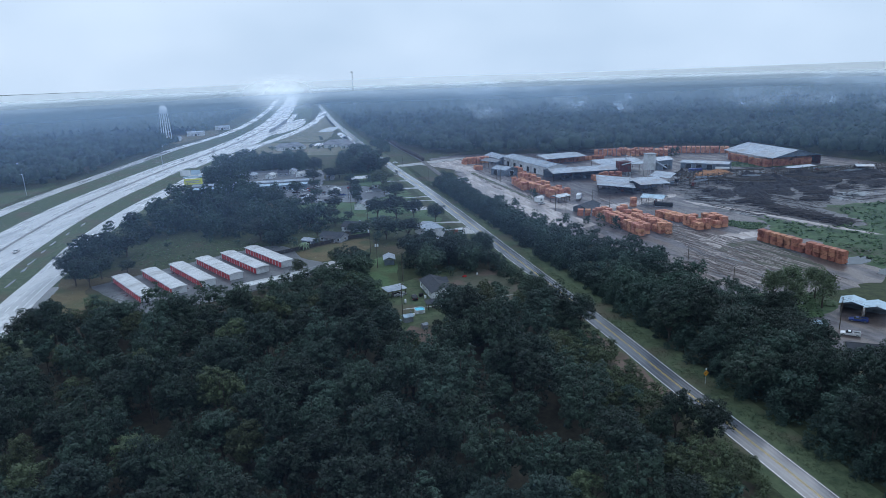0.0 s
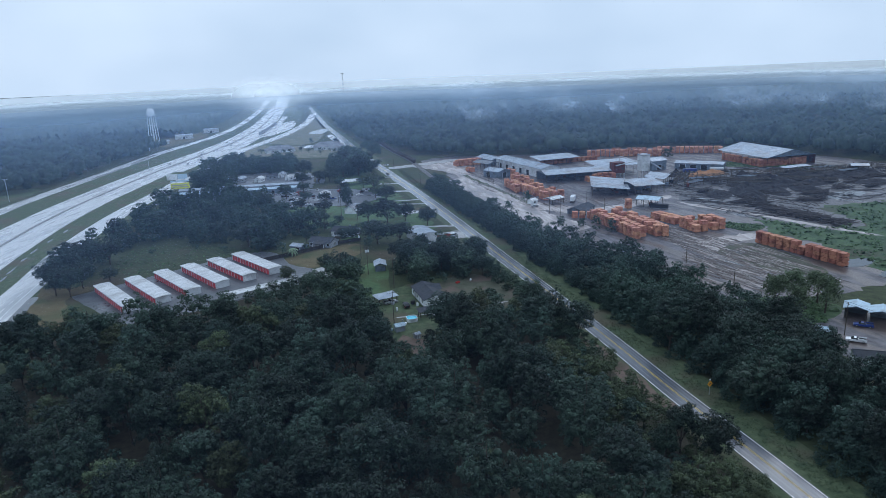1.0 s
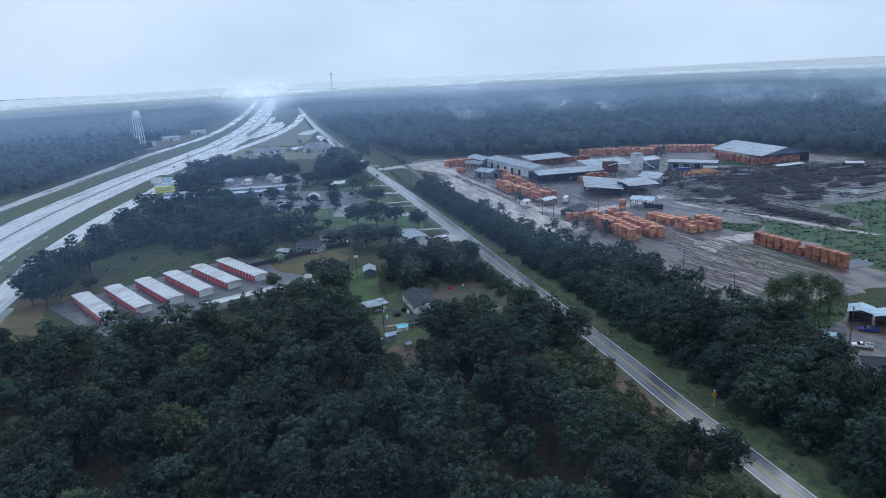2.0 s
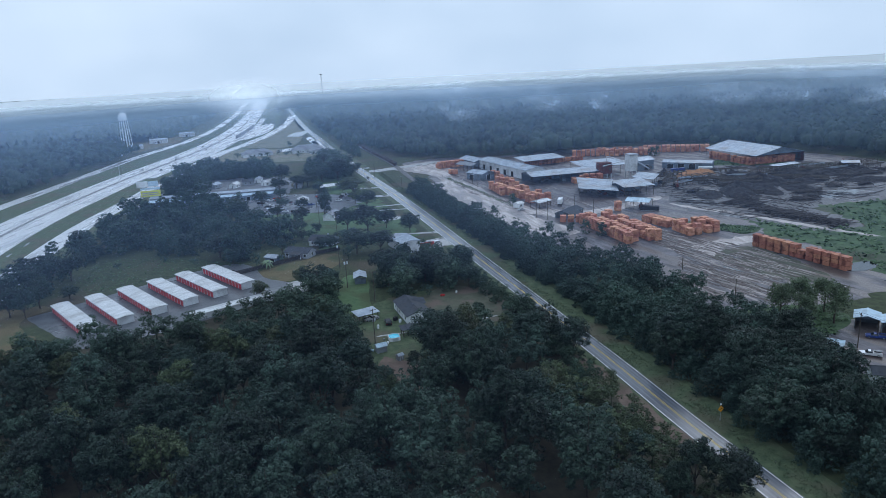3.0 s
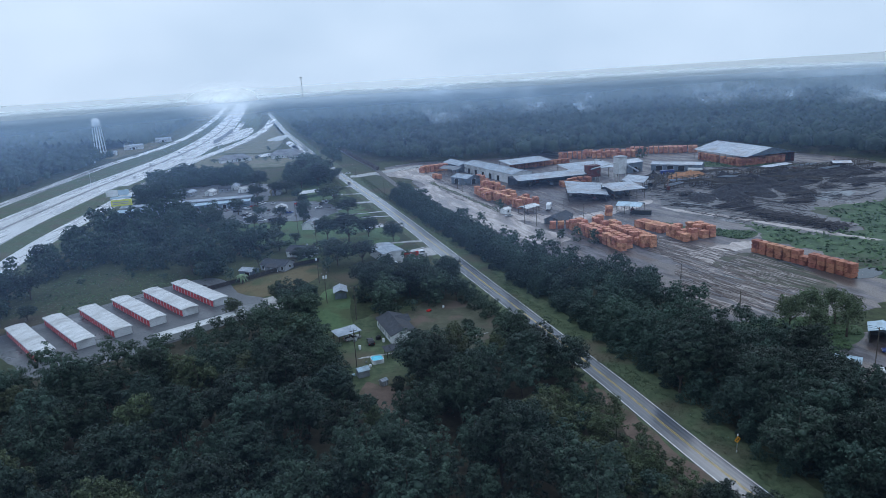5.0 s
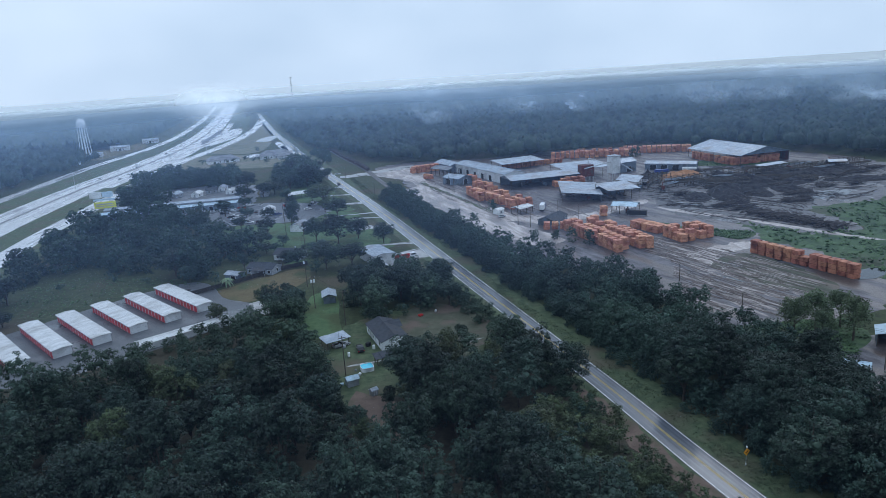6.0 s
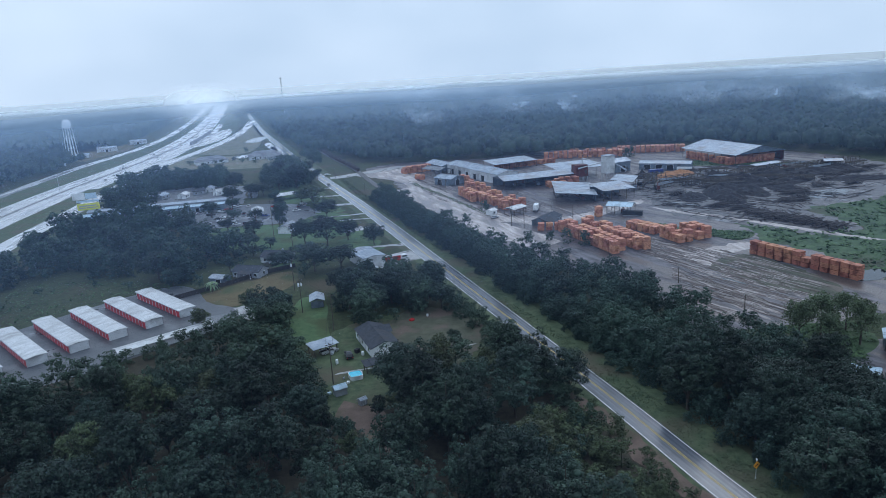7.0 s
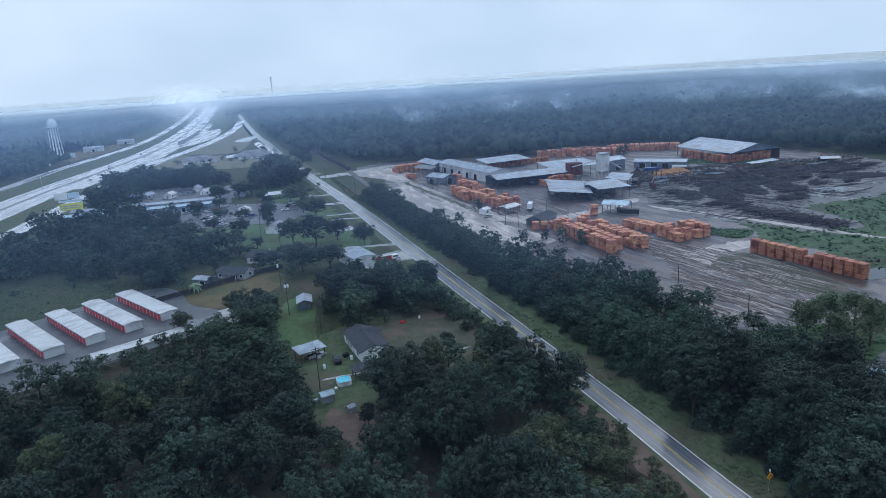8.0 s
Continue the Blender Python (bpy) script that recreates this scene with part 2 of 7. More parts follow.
M_CHIP = mat("orange_wood_chips", (0.26, 0.125, 0.06), (0.38, 0.195, 0.095), 0.8, 5, 0.9, bump=0.6)
M_SLAB = mat("sodden_dark_logs", (0.0216, 0.0192, 0.0211), (0.0612, 0.0528, 0.0528), 0.8, 6, 0.8, bump=0.4)
M_LOG = mat("grey_brown_logs", (0.0285, 0.0246, 0.0250), (0.0901, 0.0781, 0.0750), 0.8, 6, 0.85, bump=0.4)
M_POLE = mat("weathered_pole_wood", (0.06, 0.05, 0.042), (0.11, 0.095, 0.08), 2, 8, 0.9, bump=0.3)
M_STEEL = mat("galvanised_steel", (0.42, 0.43, 0.44), (0.55, 0.56, 0.57), 1, rough=0.45, metal=0.4)
M_TANK = mat("white_tank_paint", (0.66, 0.68, 0.70), (0.78, 0.79, 0.80), 0.3, rough=0.5, stain=(0.5, 0.5, 0.5), stain_scale=0.15)
M_BLACK = mat("black_rubber", (0.012, 0.012, 0.013), (0.025, 0.025, 0.026), 4, rough=0.8)
M_RED = mat("red_vehicle_paint", (0.38, 0.022, 0.022), (0.46, 0.035, 0.03), 2, rough=0.25, spec=0.5)
M_BLUE = mat("blue_vehicle_paint", (0.02, 0.04, 0.17), (0.03, 0.06, 0.24), 2, rough=0.3, spec=0.5)
M_WHITE = mat("white_vehicle_paint", (0.62, 0.62, 0.63), (0.72, 0.72, 0.72), 2, rough=0.28, spec=0.5)
M_SILVER = mat("silver_vehicle_paint", (0.35, 0.36, 0.37), (0.42, 0.43, 0.44), 2, rough=0.28, metal=0.4)
M_BLACKPAINT = mat("black_vehicle_paint", (0.012, 0.012, 0.014), (0.022, 0.022, 0.024), 2, rough=0.2, spec=0.5)
M_YELLOW_SIGN = mat("orange_yellow_sign", (0.75, 0.33, 0.02), (0.85, 0.40, 0.03), 2, rough=0.45)
M_BILL_YELLOW = mat("yellow_green_billboard", (0.55, 0.55, 0.10), (0.66, 0.65, 0.16), 0.6, rough=0.6)
M_BILL_BLUE = mat("pale_blue_billboard", (0.42, 0.55, 0.68), (0.55, 0.66, 0.76), 0.6, rough=0.6)
M_POOL_WATER = mat("turquoise_pool_water", (0.05, 0.42, 0.55), (0.10, 0.52, 0.66), 0.8, rough=0.08, spec=0.5)
M_RIBBON = mat("railway_ballast", (0.10, 0.095, 0.09), (0.17, 0.16, 0.15), 1, 5, 0.9, bump=0.5)
M_RAIL = mat("worn_steel_rail", (0.13, 0.11, 0.10), (0.2, 0.18, 0.17), 2, rough=0.4, metal=0.6)
M_WAGON = mat("rusty_brown_wagon", (0.075, 0.05, 0.048), (0.13, 0.085, 0.075), 0.6, 5, 0.75, bump=0.2)
M_FENCE = mat("dark_board_fence", (0.035, 0.033, 0.035), (0.06, 0.056, 0.055), 1, rough=0.85)
M_PALM = mat("pale_green_fronds", (0.10, 0.15, 0.08), (0.2, 0.26, 0.14), 1, rough=0.6)


def mist_haze_mat(name, alpha, low, high, scale, lo=0.35, hi=0.7, soft_ends=False, tint=(0.50, 0.63, 0.82), rise=None, drift=None):
    """Mist wisps and added haze shells: mostly clear, the rest scatters tinted daylight."""
    m = bpy.data.materials.new(name)
    m.use_nodes = True
    n, l = m.node_tree.nodes, m.node_tree.links
    n.remove(n["Principled BSDF"])
    geo = n.new("ShaderNodeNewGeometry")
    sep = n.new("ShaderNodeSeparateXYZ")
    l.new(geo.outputs["Position"], sep.inputs[0])
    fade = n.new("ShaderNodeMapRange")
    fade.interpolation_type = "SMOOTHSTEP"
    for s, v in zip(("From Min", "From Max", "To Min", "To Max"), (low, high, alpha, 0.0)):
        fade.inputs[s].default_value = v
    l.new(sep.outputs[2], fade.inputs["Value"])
    mp = n.new("ShaderNodeMapping")
    mp.inputs["Scale"].default_value = (1, 1, 2.2)
    l.new(geo.outputs["Position"], mp.inputs[0])
    nz = n.new("ShaderNodeTexNoise")
    nz.inputs["Scale"].default_value, nz.inputs["Detail"].default_value = scale, 5
    l.new(mp.outputs[0], nz.inputs["Vector"])
    nr = n.new("ShaderNodeMapRange")
    nr.inputs["From Min"].default_value, nr.inputs["From Max"].default_value = lo, hi
    l.new(nz.outputs["Fac"], nr.inputs["Value"])
    mul = n.new("ShaderNodeMath")
    mul.operation = "MULTIPLY"
    l.new(fade.outputs[0], mul.inputs[0])
    l.new(nr.outputs[0], mul.inputs[1])
    fac = mul.outputs[0]
    if rise:
        up = n.new("ShaderNodeMapRange")
        up.interpolation_type = "SMOOTHSTEP"
        up.inputs["From Min"].default_value, up.inputs["From Max"].default_value = rise
        l.new(sep.outputs[2], up.inputs["Value"])
        m3 = n.new("ShaderNodeMath")
        m3.operation = "MULTIPLY"
        l.new(fac, m3.inputs[0])
        l.new(up.outputs[0], m3.inputs[1])
        fac = m3.outputs[0]
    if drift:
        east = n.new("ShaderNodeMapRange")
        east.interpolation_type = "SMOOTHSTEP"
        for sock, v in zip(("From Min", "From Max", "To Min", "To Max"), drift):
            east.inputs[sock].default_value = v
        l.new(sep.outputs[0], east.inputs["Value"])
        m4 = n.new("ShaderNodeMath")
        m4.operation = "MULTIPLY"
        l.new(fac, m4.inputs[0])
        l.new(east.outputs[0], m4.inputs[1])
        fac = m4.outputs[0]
    if soft_ends:
        gen = n.new("ShaderNodeTexCoord")
        grad = n.new("ShaderNodeTexGradient")
        grad.gradient_type = "SPHERICAL"
        gm = n.new("ShaderNodeMapping")
        gm.inputs["Location"].default_value = (-1, -1, -1)
        gm.inputs["Scale"].default_value = (2, 2, 2)
        l.new(gen.outputs["Generated"], gm.inputs[0])
        sx = n.new("ShaderNodeSeparateXYZ")
        l.new(gm.outputs[0], sx.inputs[0])
        cx = n.new("ShaderNodeCombineXYZ")
        l.new(sx.outputs[0], cx.inputs[0])
        l.new(sx.outputs[2], cx.inputs[2])
        l.new(cx.outputs[0], grad.inputs[0])
        m2 = n.new("ShaderNodeMath")
        m2.operation = "MULTIPLY"
        l.new(fac, m2.inputs[0])
        l.new(grad.outputs["Fac"], m2.inputs[1])
        fac = m2.outputs[0]
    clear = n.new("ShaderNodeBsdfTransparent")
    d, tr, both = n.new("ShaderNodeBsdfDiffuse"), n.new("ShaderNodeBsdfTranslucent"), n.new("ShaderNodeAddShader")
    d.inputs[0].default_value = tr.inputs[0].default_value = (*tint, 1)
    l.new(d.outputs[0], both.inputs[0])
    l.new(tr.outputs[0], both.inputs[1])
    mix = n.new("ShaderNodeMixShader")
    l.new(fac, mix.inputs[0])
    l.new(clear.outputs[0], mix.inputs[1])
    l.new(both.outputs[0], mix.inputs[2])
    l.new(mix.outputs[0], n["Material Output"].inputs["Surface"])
    return m


# ---- mesh helpers ----
def mesh_ob(name, bm, material, parent=None, label="", smooth=False):
    me = bpy.data.meshes.new(name)
    bm.to_mesh(me)
    bm.free()
    if smooth:
        me.shade_smooth()
    for mt in (material if isinstance(material, (list, tuple)) else [material]):
        me.materials.append(mt)
    ob = new(name, me)
    ob.parent = parent
    if label:
        tagged(ob, label)
    return ob


def part(name, bm, material, parent, label=""):
    return mesh_ob(name, bm, material, parent, label)


def share(name, ob, parent, m=None):
    """Another part on the same mesh."""
    o = new(name, ob.data)
    o.parent = parent
    o.matrix_basis = m if m else ob.matrix_basis.copy()
    return o


def thing(name, x, y, z=0.0, turn=0.0, label="", category="", group="", kind=""):
    ob = new(name)
    ob.empty_display_size = 0.5
    ob.matrix_basis = pose(x, y, z, 0, 0, turn)
    return tagged(ob, label, category, group, kind)


def box(bm, x0, x1, y0, y1, z0, z1, bevel=0.0, m=None):
    vs = [bm.verts.new(p) for p in ((x0, y0, z0), (x1, y0, z0), (x1, y1, z0), (x0, y1, z0), (x0, y0, z1), (x1, y0, z1), (x1, y1, z1), (x0, y1, z1))]
    fs = [bm.faces.new([vs[i] for i in q]) for q in ((3, 2, 1, 0), (4, 5, 6, 7), (0, 1, 5, 4), (1, 2, 6, 5), (2, 3, 7, 6), (3, 0, 4, 7))]
    if bevel:
        bmesh.ops.bevel(bm, geom=list({e for f in fs for e in f.edges}), offset=bevel, segments=1, affect="EDGES")
    elif m:
        bmesh.ops.transform(bm, matrix=m, verts=vs)
    return bm


def boxes(*specs, bevel=0.0):
    bm = bmesh.new()
    for s in specs:
        box(bm, *s, bevel=bevel)
    return bm


def prism(bm, profile, y0, y1):
    """A profile in x and z, drawn out along y."""
    a = [bm.verts.new((x, y0, z)) for x, z in profile]
    b = [bm.verts.new((x, y1, z)) for x, z in profile]
    bm.faces.new(a)
    bm.faces.new(b[::-1])
    for i in range(len(a)):
        j = (i + 1) % len(a)
        bm.faces.new((a[j], a[i], b[i], b[j]))
    bmesh.ops.recalc_face_normals(bm, faces=bm.faces)
    return bm


def rod(bm, p, q, r0, r1=None, sides=8):
    p, q = Vector(p), Vector(q)
    d = q - p
    m = Matrix.Translation((p + q) / 2) @ d.to_track_quat("Z", "Y").to_matrix().to_4x4()
    bmesh.ops.create_cone(bm, cap_ends=True, segments=sides, radius1=r0, radius2=r0 if r1 is None else r1, depth=d.length, matrix=m)
    return bm


def rods(*specs, sides=8):
    bm = bmesh.new()
    for s in specs:
        rod(bm, *s, sides=sides)
    return bm


def smooth_line(pts, step=8.0):
    """A soft line through points of the plan."""
    out = []
    p = [Vector(a) for a in pts]
    p = [2 * p[0] - p[1]] + p + [2 * p[-1] - p[-2]]
    for i in range(1, len(p) - 2):
        n = max(2, int((p[i + 1] - p[i]).length / step))
        for k in range(n):
            t = k / n
            out.append(0.5 * (2 * p[i] + (p[i + 1] - p[i - 1]) * t + (2 * p[i - 1] - 5 * p[i] + 4 * p[i + 1] - p[i + 2]) * t * t
                              + (3 * p[i] - p[i - 1] - 3 * p[i + 1] + p[i + 2]) * t ** 3))
    out.append(p[-2])
    return out


def ribbon(bm, line, a, b, z, thick=0.0, dash=0.0, gap=0.0):
    """A strip between the offsets a and b (to the right) of a line."""
    rows, dist, prev = [], 0.0, None
    for i, c in enumerate(line):
        d = (line[min(i + 1, len(line) - 1)] - line[max(i - 1, 0)]).normalized()
        nrm = Vector((d.y, -d.x))
        rows.append((c + nrm * a, c + nrm * b))
    for i in range(len(rows) - 1):
        if dash and (i % 2):
            continue
        (p, q), (r, s) = rows[i], rows[i + 1]
        bm.faces.new([bm.verts.new((*v, z)) for v in (p, q, s, r)])
    if thick:
        for i in range(len(rows) - 1):
            for k in (0, 1):
                v, w = rows[i][k], rows[i + 1][k]
                bm.faces.new([bm.verts.new(c) for c in ((*v, z), (*w, z), (*w, z - thick), (*v, z - thick))])
    bmesh.ops.remove_doubles(bm, verts=bm.verts, dist=0.001)
    return bm


def setting(name, bm, material, label, category):
    return tagged(mesh_ob(name, bm, material), label, category, kind="structure")


def patch(name, pts, z, material, label, category="ground", ragged=1.2, seed=0):
    """A piece of ground with a ragged edge, a hand's width thick."""
    rng = random.Random(seed)
    line = smooth_line(list(pts) + [pts[0]], 3.0)[:-1]
    line = [Vector((p.x + rng.uniform(-ragged, ragged), p.y + rng.uniform(-ragged, ragged))) for p in line]
    bm = bmesh.new()
    top = [bm.verts.new((*p, z)) for p in line]
    f = bm.faces.new(top)
    low = [bm.verts.new((*p, -0.05)) for p in line]
    for i in range(len(top)):
        j = (i + 1) % len(top)
        bm.faces.new((top[i], top[j], low[j], low[i]))
    bmesh.ops.recalc_face_normals(bm, faces=bm.faces)
    bmesh.ops.triangulate(bm, faces=[f])
    return setting(name, bm, material, label, category)


def inside(x, y, poly):
    hit = False
    for (x0, y0), (x1, y1) in zip(poly, poly[1:] + poly[:1]):
        if (y0 > y) != (y1 > y) and x < (x1 - x0) * (y - y0) / (y1 - y0) + x0:
            hit = not hit
    return hit


# ---- ground ----
bm = bmesh.new()
bmesh.ops.create_grid(bm, x_segments=24, y_segments=24, size=4900)
setting("ground", bm, M_GRASS, "rough dark grass and soil under the whole landscape", "ground")

COUNTY = [(98, 0), (86, 60), (73, 123), (64.6, 160), (57, 197), (44, 254), (33, 300), (10, 398), (-12, 490), (-35, 580), (-74, 737), (-118, 930), (-164, 1130), (-232, 1460), (-322, 1900), (-440, 2450)]
MAIN = [(-150, 60), (-190, 180), (-221, 290), (-240, 380), (-250, 450), (-255, 520), (-258, 646), (-254, 812), (-258, 966), (-280, 1180), (-312, 1391), (-368, 1733), (-432, 2100), (-505, 2500)]
FAR_FRONTAGE = [(-262, 250), (-285, 360), (-299, 450), (-306, 520), (-309, 610), (-314, 720), (-317, 830), (-312, 1000), (-330, 1220), (-392, 1620), (-462, 2000), (-530, 2360)]
NEAR_FRONTAGE = [(-110, 60), (-140, 160), (-166, 235), (-180, 295), (-194, 355), (-205, 440), (-209, 540), (-216, 680), (-217, 800), (-207, 930), (-203, 1060), (-212, 1250), (-238, 1470)]
RAMP = [(-236, 640), (-233, 740), (-229, 820), (-234, 930), (-246, 1080), (-262, 1240), (-290, 1430)]
county, highway, far_front, near_front, ramp = (smooth_line(p, 8) for p in (COUNTY, MAIN, FAR_FRONTAGE, NEAR_FRONTAGE, RAMP))



def pave(line, y0, y1, slide, narrow):
    """Side shift and half width of the two-lane road: narrow near the wood, with paved shoulders farther on."""
    rows = []
    for c in line:
        k = min(1.0, max(0.0, (c.y - y0) / (y1 - y0)))
        rows.append((slide * (1 - k), narrow + (4.2 - narrow) * k))
    return rows


PAVED = pave(county, 215, 400, -1.1, 3.45)


def road_strip(bm, a, b, z, thick=0.0, y0=-1e4, y1=1e4):
    """A strip of the two-lane road: a and b in half widths where they are +-1, in metres from the middle otherwise."""
    rows = []
    for i, c in enumerate(county):
        d = (county[min(i + 1, len(county) - 1)] - county[max(i - 1, 0)]).normalized()
        n = Vector((d.y, -d.x))
        slide, half = PAVED[i]
        rows.append([c + n * (slide + (o[0] * half + o[1])) for o in (a, b)])
    for c, (p, q), (r, t) in zip(county, rows, rows[1:]):
        if not y0 <= c.y < y1:
            continue
        bm.faces.new([bm.verts.new((*v, z)) for v in (p, q, t, r)])
        if thick:
            for v, w in ((p, r), (q, t)):
                bm.faces.new([bm.verts.new(k) for k in ((*v, z), (*w, z), (*w, z - thick), (*v, z - thick))])
    bmesh.ops.remove_doubles(bm, verts=bm.verts, dist=0.001)
    return bm


setting("verge_county", ribbon(bmesh.new(), county, -8, 11.5, 0.03, 0.06), M_VERGE, "mown grass verge beside the two-lane road", "grass")
setting("verge_highway", ribbon(bmesh.new(), highway, -58, 62, 0.02, 0.05), M_VERGE, "green grass between the highway and its frontage roads", "grass")
setting("road_county", road_strip(bmesh.new(), (-1, 0), (1, 0), 0.10, 0.1, y1=322), M_ASPHALT, "wet grey two-lane asphalt road", "road")
setting("road_county_far", road_strip(bmesh.new(), (-1, 0), (1, 0), 0.10, 0.1, y0=322), M_ASPHALT_SHEEN, "wet two-lane road with paved shoulders, sky sheen put into its paler colour", "road")
bm = bmesh.new()
road_strip(bm, (-1, 0.22), (-1, 0.40), 0.112)
road_strip(bm, (1, -0.40), (1, -0.22), 0.112)
setting("edge_line", bm, M_WHITE_LINE, "white edge lines of the two-lane road", "road marking")
bm = bmesh.new()
for a in (-0.26, 0.12):
    road_strip(bm, (0, a), (0, a + 0.14), 0.112)
setting("centre_line", bm, M_YELLOW_LINE, "double yellow centre line of the road", "road marking")
bm = bmesh.new()
for a in (-1.9, -0.85, 0.75, 1.8):
    road_strip(bm, (0, a), (0, a + 0.5), 0.106, y1=322)
setting("wheel_track", bm, M_WHEEL_TRACK, "paler polished wheel tracks along both lanes", "road wear")
bm = bmesh.new()
rng = random.Random(3)
for i in range(20, 110):
    c, d = county[i], (county[i + 1] - county[i - 1]).normalized()
    n = Vector((d.y, -d.x))
    if rng.random() < 0.55:
        slide, half = PAVED[i]
        side = rng.choice((-1, 1))
        o = [c + n * (slide + side * s * half) + d * rng.uniform(-0.45, 0.45) for s in rng.choice(((0.1, 0.35, 0.6, 0.95), (-0.9, -0.4, 0.0, 0.45, 0.92)))]
        for p, q in zip(o, o[1:]):
            bm.faces.new([bm.verts.new((*(p - d * 0.07), 0.108)), bm.verts.new((*(q - d * 0.07), 0.108)), bm.verts.new((*(q + d * 0.07), 0.108)), bm.verts.new((*(p + d * 0.07), 0.108))])
setting("crack_sealing", bm, M_SEAM, "dark tar crack lines across the asphalt", "road crack")

setting("road_highway", ribbon(bmesh.new(), highway, -19, 19, 0.12, 0.12), M_CONCRETE, "wide pale wet concrete highway", "road")
setting("road_frontage_far", ribbon(bmesh.new(), far_front, -6, 6, 0.11, 0.1), M_CONCRETE, "pale concrete frontage road beyond the highway", "road")
setting("road_frontage_near", ribbon(bmesh.new(), near_front, -7, 7, 0.11, 0.1), M_CONCRETE, "pale concrete frontage road with wet lanes", "road")
setting("road_ramp", ribbon(bmesh.new(), ramp, -5, 5, 0.125, 0.1), M_CONCRETE, "concrete ramp leaving the highway", "road")
patch("road_plaza", [(-236, 960), (-222, 985), (-214, 1080), (-226, 1200), (-246, 1270), (-256, 1180), (-246, 1050)], 0.09, M_CONCRETE, "wet concrete plaza by the ramps", "road", 0.5)
bm = bmesh.new()
for a in (-7.2, 7.0):
    ribbon(bm, smooth_line(MAIN, 6), a - 6.0, a - 5.85, 0.132, dash=1)
    ribbon(bm, smooth_line(MAIN, 6), a + 5.6, a + 5.75, 0.132, dash=1)
    ribbon(bm, smooth_line(MAIN, 6), a - 0.1, a + 0.06, 0.132, dash=1)
ribbon(bm, highway, 17.0, 17.2, 0.132)
ribbon(bm, highway, -17.2, -17.0, 0.132)
ribbon(bm, near_front, 3.6, 3.8, 0.122)
ribbon(bm, near_front, -4.8, -4.65, 0.122)
for a in (-1.9, 1.0):
    ribbon(bm, smooth_line(NEAR_FRONTAGE, 5), a, a + 0.2, 0.122, dash=1)
setting("lane_line", bm, M_WHITE_LINE, "white lane dashes on the concrete lanes", "road marking")
bm = bmesh.new()
ribbon(bm, highway, -0.55, -0.38, 0.134)
ribbon(bm, highway, 0.38, 0.55, 0.134)
setting("median_seam", bm, M_SEAM, "dark seams along the middle of the highway", "road joint")
bm = bmesh.new()
for (p, q) in zip(highway, highway[1:]):
    d = (q - p).normalized()
    n = Vector((d.y, -d.x))
    for s, w0, w1 in ((-1, 0.32, 0.1), (1, 0.32, 0.1)):
        bm.faces.new([bm.verts.new((*(p + n * s * w0), 0.13)), bm.verts.new((*(q + n * s * w0), 0.13)), bm.verts.new((*(q + n * s * w1), 0.95)), bm.verts.new((*(p + n * s * w1), 0.95))])
    bm.faces.new([bm.verts.new((*(v + n * w), 0.95)) for v, w in ((p, -0.1), (p, 0.1), (q, 0.1), (q, -0.1))])
bmesh.ops.recalc_face_normals(bm, faces=bm.faces)
setting("median_barrier", bm, mat("stained_concrete_barrier", (0.30, 0.30, 0.305), (0.40, 0.40, 0.40), 0.4, rough=0.7), "low stained concrete barrier along the highway", "barrier")

# shallow ditch water beside the near frontage road
patch("ditch_water", [(-171, 262), (-166, 270), (-163, 266), (-158, 248), (-152, 232), (-156, 232), (-164, 248)], 0.05, M_WATER, "long puddle lying in a roadside ditch", "water", 0.4, 5)
for i, (x, y, L) in enumerate(((-189, 278, 12), (-196, 300, 9), (-200, 314, 12), (-206, 334, 7), (-210, 351, 10), (-214, 374, 7), (-217, 398, 10))):
    patch(f"ditch_water_{i + 2}", [(x - 0.5, y - L / 2), (x - 0.8 - L * 0.09, y), (x - L * 0.24, y + L / 2), (x + 0.5 - L * 0.24, y + L / 2), (x + 0.6 - L * 0.09, y), (x + 0.6, y - L / 2)], 0.05, M_WATER, "short line of water in the grass strip", "water", 0.25, 80 + i)

# clearings
patch("leaf_litter_wood", [(-190, 40), (-150, 215), (-95, 240), (-50, 272), (-30, 230), (0, 215), (30, 225), (44, 205), (58, 150), (66, 90), (70, 30)], 0.015, M_FOREST_FLOOR, "dark leaf litter under the trees", "ground", 2, 1)
patch("storage_lot", [(-150, 268), (-88, 326), (-64, 300), (-48, 282), (-84, 246), (-112, 232), (-122, 240)], 0.035, M_LOT, "damp asphalt lot between the storage buildings", "pavement", 0.3, 2)
patch("storage_verge", [(-170, 282), (-146, 280), (-150, 262), (-128, 236), (-146, 224)], 0.03, M_TAN, "yellowed grass at the edge of the storage lot", "grass", 1, 3)
patch("back_field", [(-138, 300), (-136, 350), (-110, 345), (-88, 360), (-60, 372), (-45, 350), (-60, 330), (-80, 318), (-112, 312)], 0.025, M_GRASS, "overgrown field behind the storage buildings", "grass", 2, 4)
patch("tan_field", [(-75, 306), (-50, 328), (-36, 334), (-33, 316), (-42, 305), (-55, 293), (-66, 292)], 0.03, M_TAN, "mown field with a dry tan middle", "grass", 1, 7)
patch("wet_drive", [(-53, 290), (-44, 297), (-36, 300), (-33, 294), (-40, 286), (-44, 276), (-50, 282)], 0.05, M_DRIVE, "wet pale gravel drive", "ground", 1, 8)
patch("lawn", [(-29, 248), (-31, 284), (-28, 296), (-20, 292), (-17, 262), (-17, 250)], 0.035, M_LAWN, "bright mown lawn", "grass", 0.4, 9)
